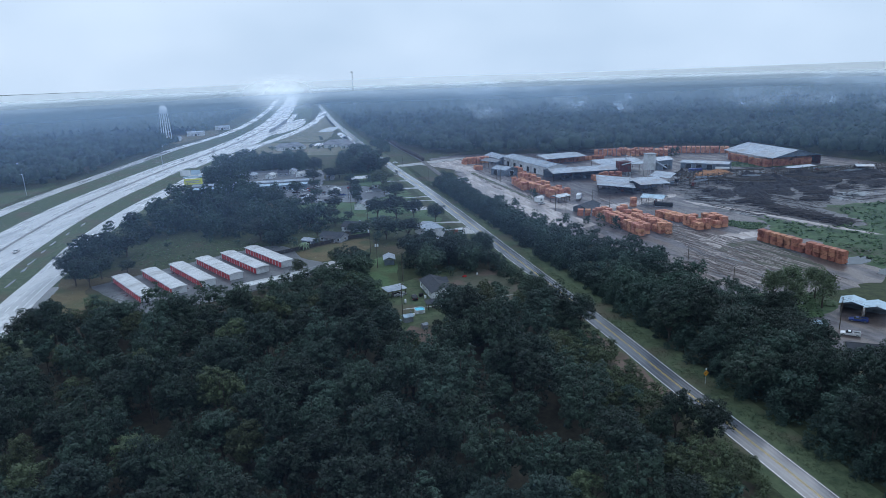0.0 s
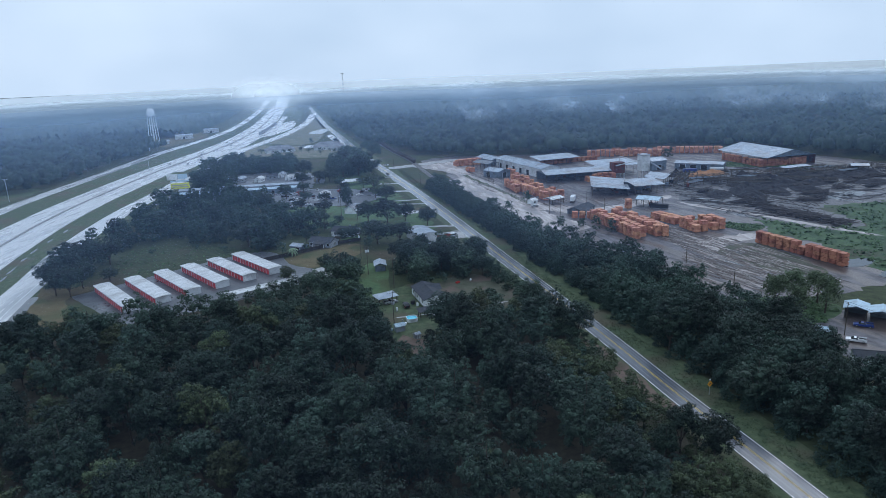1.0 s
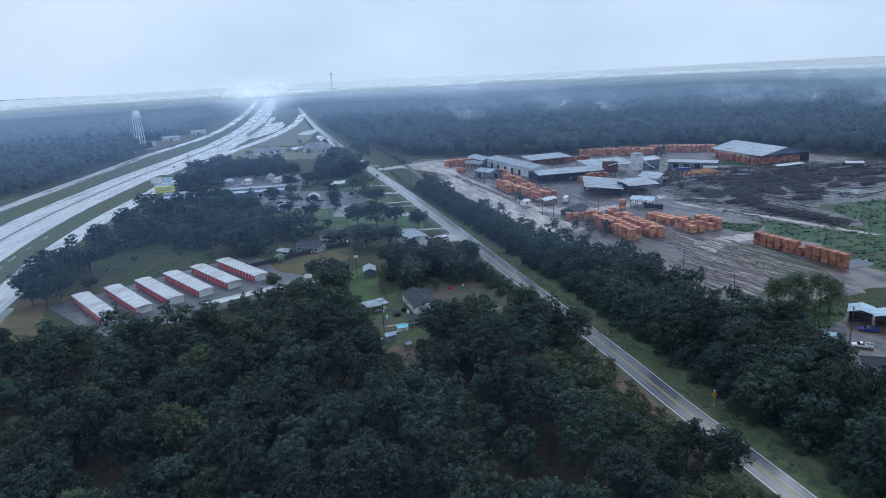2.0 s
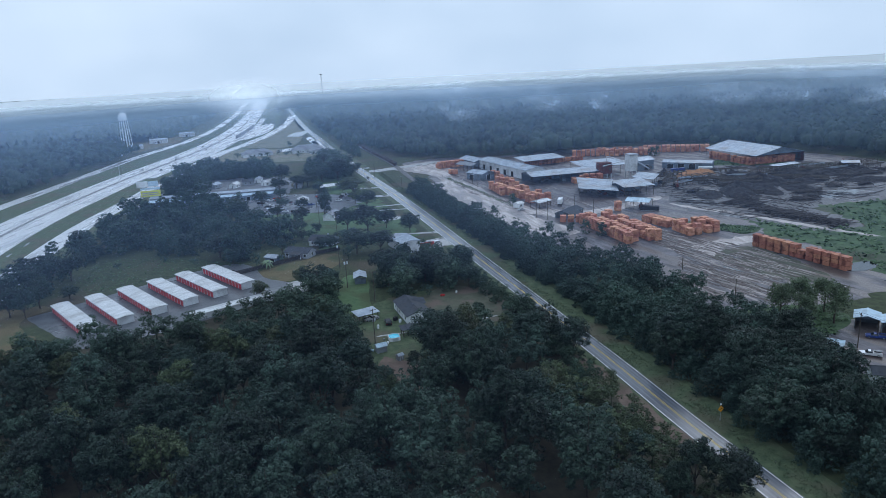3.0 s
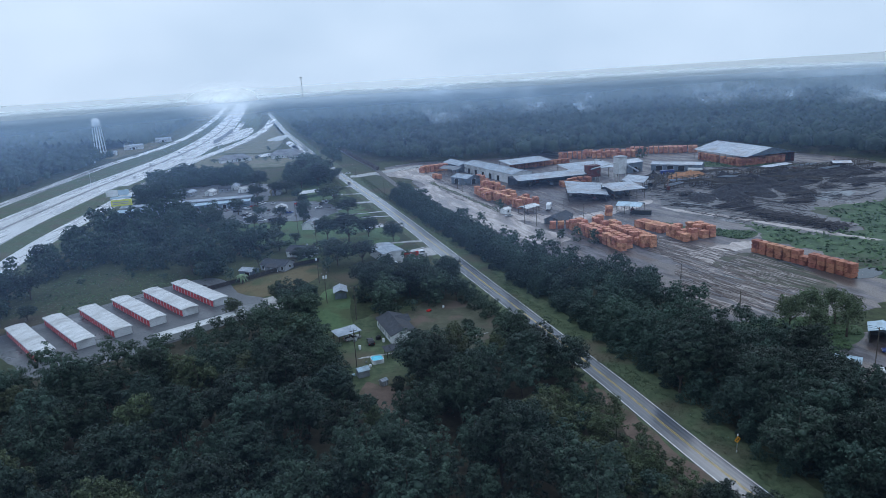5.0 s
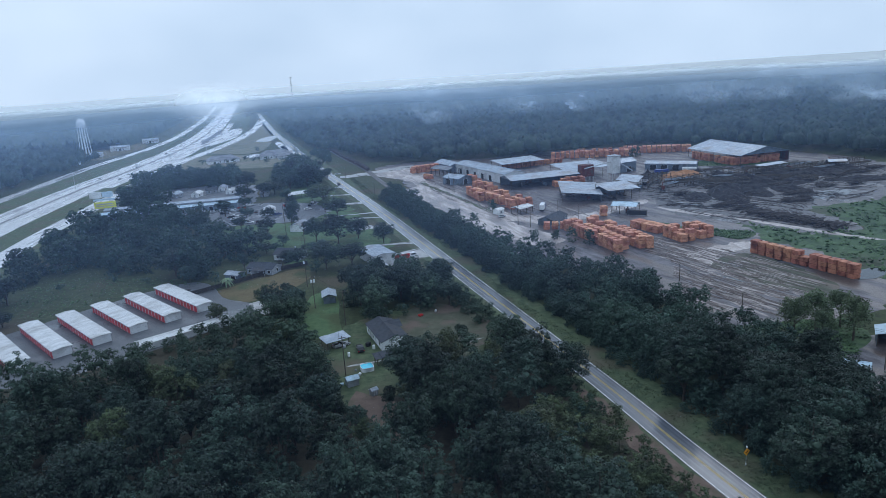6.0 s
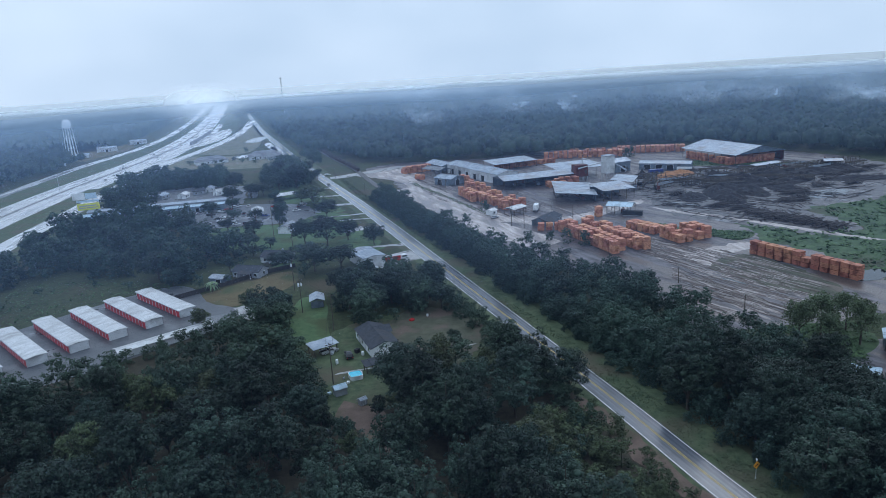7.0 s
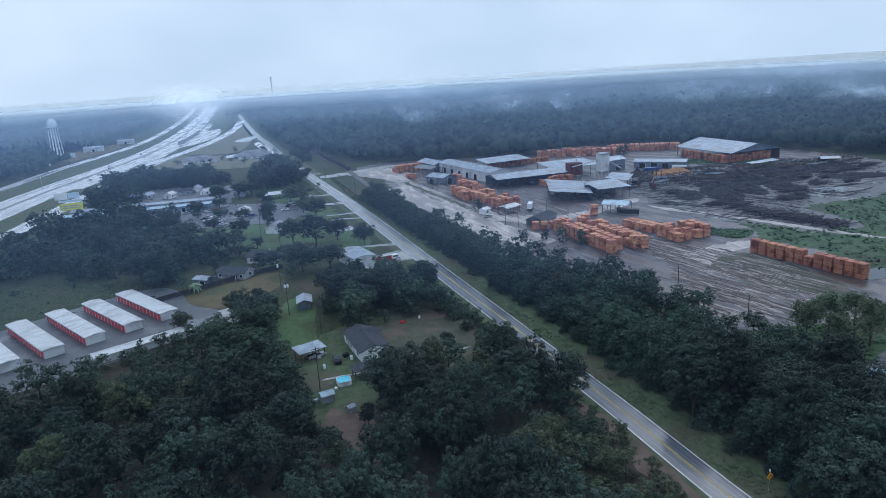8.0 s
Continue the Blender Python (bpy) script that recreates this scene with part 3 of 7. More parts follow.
patch("house_yard", [(-22, 205), (-19, 246), (-10, 262), (8, 266), (4, 232), (6, 214), (-4, 200)], 0.03, M_VERGE, "worn yard grass round the house", "grass", 1, 10)
patch("dirt_yard", [(5, 232), (4, 262), (16, 272), (30, 262), (32, 240), (24, 226), (14, 222)], 0.04, M_YARD, "worn grass yard with reddish bare earth", "ground", 1.2, 11)
patch("dirt_path", [(-10, 208), (-2, 203), (2, 193), (4, 180), (0, 178), (-4, 190), (-12, 200)], 0.045, M_DIRT, "bare reddish earth path into the trees", "ground", 1.0, 12)
patch("garden_path", [(-12, 225.3), (8, 229.6), (27, 236), (27.4, 235.2), (8, 228.6), (-12, 224.5)], 0.05, M_DRIVE, "pale wet footpath across the yard", "path", 0.3, 13)
patch("road_shoulder_earth", [(47, 196), (52, 192), (60, 158), (62, 146), (54, 158)], 0.05, M_DIRT, "bare brown earth at the road shoulder", "ground", 0.8, 14)
patch("station_apron", [(2, 326), (22, 338), (26, 342), (20, 352), (8, 348), (0, 336)], 0.05, M_DRIVE, "wet concrete apron in front of the engine shed", "pavement", 0.4, 15)
for i, (x, y, a, w, back) in enumerate(((4, 364, 0, 3.0, 15), (-4, 403, 3, 8.0, 13), (-11, 430, 2, 2.0, 9), (-15, 446, -3, 2.4, 22), (-23, 479, 2, 5.0, 14), (-31, 514, 3, 2.8, 12), (-40, 548, 2, 4.0, 10))):
    patch(f"driveway_{i + 1}", [(x + 13, y - w * 0.6), (x + 12, y + w), (x + 3, y + w * 0.6 + a * 0.4), (x - back * 0.5, y + w * 0.7 + a), (x - back, y + a), (x - back * 0.85, y - w + a), (x - 3, y - w * 0.3 + a * 0.5)], 0.055, M_DRIVE, "wet gravel driveway joining the road", "road", 0.5, 20 + i)
patch("car_yard", [(-100, 440), (-60, 436), (-42, 440), (-34, 470), (-60, 500), (-104, 505), (-112, 470)], 0.03, M_LOT, "gravel yard full of parked vehicles", "ground", 2, 30)
patch("store_yard", [(-196, 470), (-130, 480), (-96, 500), (-90, 530), (-110, 600), (-185, 590)], 0.028, M_LOT, "paved yard round the long store", "pavement", 1.5, 31)
patch("village_green", [(-90, 380), (-34, 372), (-26, 398), (-44, 432), (-100, 430)], 0.027, M_LAWN, "shaded lawns between the trees", "grass", 2, 33)
patch("village_lawn", [(-62, 340), (-12, 350), (3, 360), (-10, 420), (-28, 500), (-52, 590), (-66, 650), (-90, 640), (-62, 500), (-44, 436), (-34, 372)], 0.024, M_LAWN, "damp rough lawns between the homes", "grass", 2, 51)
patch("open_triangle", [(-205, 850), (-100, 800), (-80, 750), (-60, 700), (-190, 720), (-210, 770)], 0.027, M_DRY, "open grass with houses by the interchange", "grass", 2, 34)
patch("open_triangle_far", [(-200, 860), (-140, 860), (-165, 1120), (-215, 1350), (-205, 1000)], 0.03, M_DRY, "open grass between two converging roads", "grass", 2, 35)
patch("depot_lot", [(-150, 800), (-122, 790), (-95, 800), (-92, 830), (-112, 900), (-122, 890), (-110, 830), (-145, 826)], 0.06, M_CONCRETE, "wet concrete parking lot", "pavement", 0.6, 36)
patch("roadside_lot", [(-112, 840), (-106, 842), (-129, 950), (-137, 948)], 0.06, M_CONCRETE, "wet paved strip beside the county road", "pavement", 0.5, 75)
patch("pond_far", [(-170, 985), (-148, 980), (-150, 1060), (-166, 1040)], 0.06, M_WATER, "rectangular pool of standing water", "water", 1, 37)
patch("far_frontage_yard", [(-335, 880), (-325, 1010), (-350, 1080), (-400, 1060), (-390, 930)], 0.04, M_TAN, "cleared yard beside the frontage road", "ground", 2, 38)
patch("left_field", [(-300, 380), (-316, 470), (-322, 560), (-350, 570), (-372, 500), (-340, 420)], 0.04, M_VERGE, "open grass beside the far frontage road", "grass", 2, 39)

# sawmill yard
YARD = [(-6, 640), (24, 660), (62, 652), (100, 650), (170, 668), (240, 650), (286, 614), (330, 560), (352, 500), (330, 420), (280, 372), (222, 326), (196, 262), (172, 236), (128, 224), (98, 232), (94, 262), (92, 288), (76, 304), (60, 326), (50, 350), (44, 400), (32, 446), (20, 478), (16, 556)]
patch("yard", YARD, 0.04, M_MUD, "reddish wet mud of the sawmill yard with tyre tracks", "ground", 2, 40)
patch("sand_track", [(-22, 612), (24, 640), (36, 606), (34, 560), (50, 490), (70, 420), (92, 398), (110, 396), (150, 420), (152, 410), (110, 384), (84, 380), (72, 392), (60, 400), (48, 440), (30, 490), (20, 556)], 0.07, M_SAND, "pale wet sandy track through the yard", "ground", 1.5, 41)
patch("sand_track_lower", [(17, 520), (27, 470), (37, 425), (45, 395), (53, 372), (63, 352), (74, 338), (86, 345), (81, 362), (70, 386), (62, 408), (53, 450), (43, 485), (31, 524)], 0.074, M_SAND, "wide pale sandy lane between the trees and the stacks", "ground", 1.2, 49)
patch("fence_weeds", [(29, 540), (37, 508), (46, 477), (56, 442), (63, 412), (66, 413), (59, 444), (49, 480), (40, 512), (32, 542)], 0.085, M_VERGE, "strip of weeds under the wire fence", "grass", 0.8, 50)
patch("sand_track_front", [(122, 304), (140, 312), (158, 318), (172, 312), (160, 308), (140, 300), (134, 284), (137, 262), (133, 262), (130, 284), (128, 298)], 0.07, M_SAND, "pale wheel tracks in front of the lumber rows", "ground", 2.0, 42)
patch("bark_yard", [(156, 392), (168, 470), (200, 520), (250, 520), (310, 508), (352, 480), (330, 420), (268, 378), (222, 366), (222, 326), (196, 318), (172, 352), (158, 372)], 0.08, M_BARK_YARD, "black sodden bark mulch ground", "ground", 2.5, 43)
patch("haul_track", [(153, 400), (163, 386), (178, 365), (202, 322), (214, 304), (211.5, 302), (199, 319), (175.5, 360), (159, 380)], 0.10, M_SAND, "pale haul track across the log yard", "ground", 0.9, 44)
patch("meadow", [(176, 350), (196, 318), (222, 326), (224, 366), (270, 376), (330, 420), (380, 430), (380, 330), (300, 250), (220, 225), (184, 240), (178, 262), (180, 290), (170, 316)], 0.09, M_MEADOW, "rank green meadow beside the log yard", "grass", 2.5, 45)
patch("row_grass", [(150, 300), (130, 290), (136, 262), (150, 248), (160, 256), (156, 290)], 0.085, mat("tracked_muddy_grass", (0.040, 0.045, 0.032), (0.085, 0.09, 0.062), 0.25, 1.5, 0.8, bump=0.6, stain=(0.14, 0.11, 0.095), stain_scale=0.10, stretch=(2.6, 0.3, 1), turn=-20), "muddy grass ridges before the lumber row", "ground", 1.5, 46)
patch("shed_grass", [(220, 540), (262, 545), (300, 505), (330, 490), (300, 496), (240, 520)], 0.10, M_MEADOW, "green weeds below the big lumber shed", "grass", 2, 47)
patch("stack_grass", [(134, 372), (150, 348), (172, 330), (160, 322), (148, 336), (136, 350)], 0.09, M_MEADOW, "strip of weeds behind the stacked lumber", "grass", 1.5, 48)
for i, (x, y, a, b, t) in enumerate(((252, 396, 20, 8, 20), (196, 352, 9, 2, -60), (178, 262, 9, 4, 30), (186, 246, 12, 5, 20), (126, 214, 6, 3, 40), (130, 268, 9, 1.2, -62), (138, 286, 6, 1.5, -60), (172, 402, 12, 2, -60), (184, 430, 8, 3, 10), (230, 440, 12, 4, 20))):
    c, s = math.cos(radians(t)), math.sin(radians(t))
    patch(f"puddle_{i + 1}", [(x + c * a * math.cos(k) - s * b * math.sin(k), y + s * a * math.cos(k) + c * b * math.sin(k)) for k in [j * math.tau / 9 for j in range(9)]], 0.115, M_WATER, "shallow puddle reflecting the sky", "water", 0.7, 60 + i)
patch("lower_yard", [(118, 190), (126, 206), (140, 212), (152, 204), (170, 190), (170, 160), (140, 150), (122, 168)], 0.06, M_MUD, "muddy farm yard before the open barns", "ground", 1.0, 70)
patch("willow_bank", [(104, 216), (120, 226), (140, 224), (138, 208), (120, 200), (106, 204)], 0.07, M_MEADOW, "green bank under the willows", "grass", 1.5, 71)

# ruts and churned ridges left by the loaders
def ruts(name, label, material, poly, angle, n, z, seed, width=(0.35, 1.3), length=(10, 45)):
    rng = random.Random(seed)
    bm = bmesh.new()
    xs, ys = [p[0] for p in poly], [p[1] for p in poly]
    made = 0
    while made < n:
        x, y = rng.uniform(min(xs), max(xs)), rng.uniform(min(ys), max(ys))
        if not inside(x, y, poly):
            continue
        made += 1
        a = radians(angle + rng.gauss(0, 5))
        bend = rng.gauss(0, 0.004)
        L, w = rng.uniform(*length), rng.uniform(*width)
        k = int(L / 2.0)
        p, row = Vector((x, y)), []
        for i in range(k + 1):
            d = Vector((math.cos(a), math.sin(a)))
            nn = Vector((d.y, -d.x))
            ww = w * min(1, 0.15 + 3 * min(i, k - i) / k) * rng.uniform(0.55, 1.25)
            if not inside(p.x, p.y, poly):
                break
            row.append((bm.verts.new((*(p - nn * ww / 2), z)), bm.verts.new((*p, z + 0.09)), bm.verts.new((*(p + nn * ww / 2), z))))
            p = p + d * 2.0 + nn * rng.gauss(0, 0.12)
            a += bend * 2
        for u, v in zip(row, row[1:]):
            bm.faces.new((u[0], u[1], v[1], v[0]))
            bm.faces.new((u[1], u[2], v[2], v[1]))
    bmesh.ops.recalc_face_normals(bm, faces=bm.faces)
    return tagged(mesh_ob(name, bm, material), label, "tyre tracks", kind="stuff")


FRONT = [(96, 240), (118, 300), (112, 318), (126, 340), (136, 318), (152, 302), (140, 290), (138, 262), (150, 246), (170, 240), (150, 232), (126, 228)]
ruts("wheel_ruts_dark", "dark wet wheel ruts in the mud", M_TRACK_DARK, FRONT, 110, 260, 0.10, 1, (0.4, 1.5), (4, 26))
ruts("wheel_ruts_pale", "pale churned sand ridges between the ruts", M_TRACK_PALE, FRONT, 110, 190, 0.085, 2, (0.4, 1.9), (3, 16))
ruts("field_ruts", "dark ruts through the muddy grass", M_TRACK_DARK, [(152, 298), (132, 288), (138, 262), (150, 249), (160, 256), (156, 290)], 112, 60, 0.095, 3, (0.3, 0.7), (12, 40))
ruts("field_ruts_pale", "pale sand showing between the grass ridges", M_TRACK_PALE, [(152, 298), (132, 288), (138, 262), (150, 249), (160, 256), (156, 290)], 112, 70, 0.09, 8, (0.3, 0.7), (5, 22))
YARD_MID = [(60, 400), (84, 378), (112, 384), (150, 400), (150, 420), (112, 420), (104, 470), (80, 480), (60, 520), (40, 560), (26, 560), (40, 480)]
ruts("yard_ruts_dark", "dark wheel ruts along the sandy track", M_TRACK_DARK, YARD_MID, 104, 90, 0.085, 4, (0.4, 1.4), (12, 50))
ruts("yard_ruts_pale", "pale sand ridges along the track", M_TRACK_PALE, YARD_MID, 104, 60, 0.09, 5, (0.4, 1.4), (12, 50))
BARKS = [(158, 394), (170, 470), (200, 516), (250, 518), (340, 482), (326, 424), (268, 384), (224, 370), (218, 332), (196, 324), (174, 356)]
ruts("log_yard_ruts", "pale wet drag marks across the bark yard", M_TRACK_PALE, BARKS, 123, 55, 0.10, 6, (0.3, 1.2), (10, 45))
ruts("log_yard_ruts_dark", "black drag marks across the bark yard", M_BARK, BARKS, 123, 160, 0.11, 7, (0.6, 2.4), (10, 40))

# railway beside the yard
RAIL = [(12, 500), (-1, 566), (-14, 637), (-34, 716), (-50, 785), (-54, 803)]
rail_line = smooth_line(RAIL, 6)
setting("railway_ballast", ribbon(bmesh.new(), rail_line, -2.2, 2.2, 0.25, 0.25), M_RIBBON, "grey stone bed of the railway", "railway")
bm = bmesh.new()
for a in (-0.78, 0.70):
    ribbon(bm, rail_line, a, a + 0.08, 0.42, 0.16)
setting("rails", bm, M_RAIL, "pair of worn steel rails", "railway")
patch("crossing_road", [(-34, 606), (-20, 612), (0, 622), (24, 640), (30, 630), (4, 612), (-14, 600), (-32, 594)], 0.12, M_DRIVE, "sandy wet road crossing the railway", "road", 0.5, 72)


# ---- storage buildings ----
def rings(bm, levels):
    """One closed body through level outlines (x0, x1, y0, y1, z)."""
    rs = [[bm.verts.new(p) for p in ((x0, y0, z), (x1, y0, z), (x1, y1, z), (x0, y1, z))] for x0, x1, y0, y1, z in levels]
    bm.faces.new(rs[0][::-1])
    bm.faces.new(rs[-1])
    for r, s in zip(rs, rs[1:]):
        for i in range(4):
            j = (i + 1) % 4
            bm.faces.new((r[i], r[j], s[j], s[i]))
    return bm


def slatted(x0, x1, y0, y1, z0, z1, n):
    """A roller door of slats that stand proud by turns."""
    lv = []
    for k in range(n):
        d = 0.015 * (k % 2)
        a, b = z0 + (z1 - z0) * k / n, z0 + (z1 - z0) * (k + 1) / n
        lv += [(x0, x1, y0 - d, y1 + d, a + 0.004), (x0, x1, y0 - d, y1 + d, b - 0.004)]
    return rings(bmesh.new(), lv)


def storage_building():
    L, W, H = 38.0, 6.3, 2.75
    t = thing("storage_building", 0, 0, 0, 0, "long white metal storage building with red roller doors", "storage building", "row of storage buildings")
    part("wall", boxes((0, L, 0.18, 0.30, 0, H), (0, L, W - 0.30, W - 0.18, 0, H), (0, 0.12, 0.18, W - 0.18, 0, H), (L - 0.12, L, 0.18, W - 0.18, 0, H)), M_WHITE_METAL, t)
    bm = bmesh.new()
    prism(bm, [(-0.15, H - 0.02), (W / 2, H + 0.26), (W + 0.15, H - 0.02), (W + 0.15, H + 0.13), (W / 2, H + 0.41), (-0.15, H + 0.13)], -0.25, L + 0.25)
    bmesh.ops.transform(bm, matrix=Matrix(((0, 1, 0, 0), (1, 0, 0, 0), (0, 0, 1, 0), (0, 0, 0, 1))), verts=bm.verts)
    bmesh.ops.recalc_face_normals(bm, faces=bm.faces)
    roof = part("roof", bm, M_WHITE_ROOF, t, "streaked white sheet metal roof")
    bm = bmesh.new()
    for i in range(13):
        x = i * (L + 0.4) / 12 - 0.2
        for y0, y1, z0, z1 in ((-0.15, W / 2, H + 0.13, H + 0.41), (W / 2, W + 0.15, H + 0.41, H + 0.13)):
            bm.faces.new([bm.verts.new(p) for p in ((x - 0.05, y0, z0 + 0.02), (x + 0.05, y0, z0 + 0.02), (x + 0.05, y1, z1 + 0.02), (x - 0.05, y1, z1 + 0.02))])
    part("roof_seam", bm, M_GREY_WALL, t)
    n, first, pil = 13, None, None
    for side in (0, 1):
        for i in range(n):
            x = 0.35 + i * (L - 0.7) / n
            w = (L - 0.7) / n
            y = 0.12 if side == 0 else W - 0.18
            if first is None:
                bm = slatted(0.32, w - 0.32, 0.0, 0.06, 0.04, 2.4, 10)
                first = part("roller_door", bm, M_RED_DOOR, t, "red ribbed roller door")
                first.matrix_basis = pose(x, y, 0)
                pil = part("pilaster", boxes((-0.12, 0.12, -0.04, 0.10, 0, H - 0.05)), M_WHITE_METAL, t)
                pil.matrix_basis = pose(x, y, 0)
            else:
                share("roller_door", first, t, pose(x, y, 0))
                share("pilaster", pil, t, pose(x, y, 0))
    part("gutter", boxes((-0.2, L + 0.2, -0.3, -0.16, H - 0.1, H + 0.05)), M_GREY_WALL, t)
    return t


store = storage_building()
for i in range(6):
    m = pose(-142.5 + i * 9.35, 273.0 + i * 8.3, 0.03, 0, 0, -50.0)
    if i == 0:
        store.matrix_basis = m
    else:
        copy_thing(store, m)


# ---- plain gabled buildings ----
def gable(name, x, y, turn, L, W, H, rise, wall, roof, label, category, group="", doors=(), windows=(), over=0.4, hip=0.0, ribs=True, z=0.0, porch=None, chimney=False):
    """A gabled building, ridge along its own x. doors, windows: (side, place, width, height, sill); sides: s n e w."""
    t = thing(name, x, y, z, turn, label, category, group)
    a, b = L / 2, W / 2
    part("wall", boxes((-a, a, -b, -b + 0.15, 0, H)), wall, t)
    part("wall", boxes((-a, a, b - 0.15, b, 0, H)), wall, t)
    for s in (-1, 1):
        bm = bmesh.new()
        x0, x1 = sorted((s * a, s * (a - 0.15)))
        top = H if hip else H + rise
        vs = []
        for xx in (x0, x1):
            vs.append([bm.verts.new(p) for p in ((xx, -b + 0.15, 0), (xx, b - 0.15, 0), (xx, b - 0.15, H), (xx, 0, top), (xx, -b + 0.15, H))])
        bm.faces.new(vs[0][::-1])
        bm.faces.new(vs[1])
        for i in range(5):
            j = (i + 1) % 5
            bm.faces.new((vs[0][i], vs[0][j], vs[1][j], vs[1][i]))
        bmesh.ops.recalc_face_normals(bm, faces=bm.faces)
        part("gable_wall", bm, wall, t)
    drop = rise / b * over
    for s in (-1, 1):
        bm = bmesh.new()
        e, r = a + over, a + over - hip
        lo = [(-e, s * (b + over), H - drop), (e, s * (b + over), H - drop), (r, 0, H + rise), (-r, 0, H + rise)]
        if not ribs or hip:
            v0 = [bm.verts.new((p[0], p[1], p[2] + 0.03)) for p in lo]
            v1 = [bm.verts.new((p[0], p[1], p[2] + 0.16)) for p in lo]
            bm.faces.new(v0)
            bm.faces.new(v1[::-1])
            for i in range(4):
                j = (i + 1) % 4
                bm.faces.new((v0[i], v0[j], v1[j], v1[i]))
        else:
            n = max(3, int(L / 1.6))
            prof = [(-e, 0.03), (-e, 0.22), (-e + 0.1, 0.22)]
            for k in range(1, n):
                xx = -e + 2 * e * k / n
                prof += [(xx - 0.1, 0.15), (xx - 0.06, 0.22), (xx + 0.06, 0.22), (xx + 0.1, 0.15)]
            prof += [(e - 0.1, 0.22), (e, 0.22), (e, 0.03)]
            up = [bm.verts.new((xx, 0, H + rise + dz)) for xx, dz in prof]
            dn = [bm.verts.new((xx, s * (b + over), H - drop + dz)) for xx, dz in prof]
            for i in range(len(prof)):
                j = (i + 1) % len(prof)
                bm.faces.new((up[i], up[j], dn[j], dn[i]))
            bm.faces.new(up)
            bm.faces.new(dn[::-1])
        bmesh.ops.recalc_face_normals(bm, faces=bm.faces)
        part("roof_slope", bm, roof, t)
        if hip:
            bm = bmesh.new()
            v = [bm.verts.new(p) for p in ((s * e, -(b + over), H - drop + 0.16), (s * e, b + over, H - drop + 0.16), (s * r, 0, H + rise + 0.16), (s * e, -(b + over), H - drop + 0.03), (s * e, b + over, H - drop + 0.03))]
            bm.faces.new(v[:3])
            bm.faces.new((v[0], v[1], v[4], v[3]))
            part("hip_end", bm, roof, t)
    part("ridge_cap", boxes((-a - over + hip, a + over - hip, -0.15, 0.15, H + rise + 0.15, H + rise + 0.22)), roof, t)
    for kind, items in (("door", doors), ("window", windows)):
        for side, c, w, h, sill in items:
            if side in "sn":
                s = -1 if side == "s" else 1
                y0, y1 = sorted((s * (b + 0.0), s * (b + 0.06)))
                inner, rim = (c - w / 2, c + w / 2, y0, y1, sill, sill + h), 0
                trim = [(c - w / 2 - 0.1, c - w / 2, y0, y1 + 0.02, sill - 0.05, sill + h + 0.1), (c + w / 2, c + w / 2 + 0.1, y0, y1 + 0.02, sill - 0.05, sill + h + 0.1), (c - w / 2, c + w / 2, y0, y1 + 0.02, sill + h, sill + h + 0.1)]
            else:
                s = -1 if side == "w" else 1
                x0, x1 = sorted((s * (a + 0.0), s * (a + 0.06)))
                inner = (x0, x1, c - w / 2, c + w / 2, sill, sill + h)
                trim = [(x0, x1 + 0.02, c - w / 2 - 0.1, c - w / 2, sill - 0.05, sill + h + 0.1), (x0, x1 + 0.02, c + w / 2, c + w / 2 + 0.1, sill - 0.05, sill + h + 0.1), (x0, x1 + 0.02, c - w / 2, c + w / 2, sill + h, sill + h + 0.1)]
            f = part(kind, boxes(inner), M_GLASS if kind == "window" else (M_DARK if w > 2.2 else M_GREY_WALL), t)
            part("frame", boxes(*trim), M_SIDING, f)
    if porch:
        c, w, d = porch
        for i, xx in enumerate((c - w / 2 + 0.15, c, c + w / 2 - 0.15)):
            part("porch_post", boxes((xx - 0.07, xx + 0.07, -b - d + 0.1, -b - d + 0.24, 0, H - 0.4)), M_SIDING, t)
        bm = bmesh.new()
        v = [bm.verts.new(p) for p in ((c - w / 2, -b - 0.05, H + 0.1), (c + w / 2, -b - 0.05, H + 0.1), (c + w / 2, -b - d - 0.2, H - 0.4), (c - w / 2, -b - d - 0.2, H - 0.4))]
        g = bmesh.ops.extrude_face_region(bm, geom=[bm.faces.new(v)])
        bmesh.ops.translate(bm, vec=(0, 0, 0.12), verts=[q for q in g["geom"] if isinstance(q, bmesh.types.BMVert)])
        part("porch_roof", bm, roof, t)
        part("porch_floor", boxes((c - w / 2, c + w / 2, -b - d, -b - 0.01, 0, 0.25)), M_POLE, t)
    if chimney:
        part("chimney", boxes((a * 0.3, a * 0.3 + 0.7, 0.4, 1.1, H + rise * 0.5, H + rise + 0.8)), M_GREY_WALL, t)
    return t


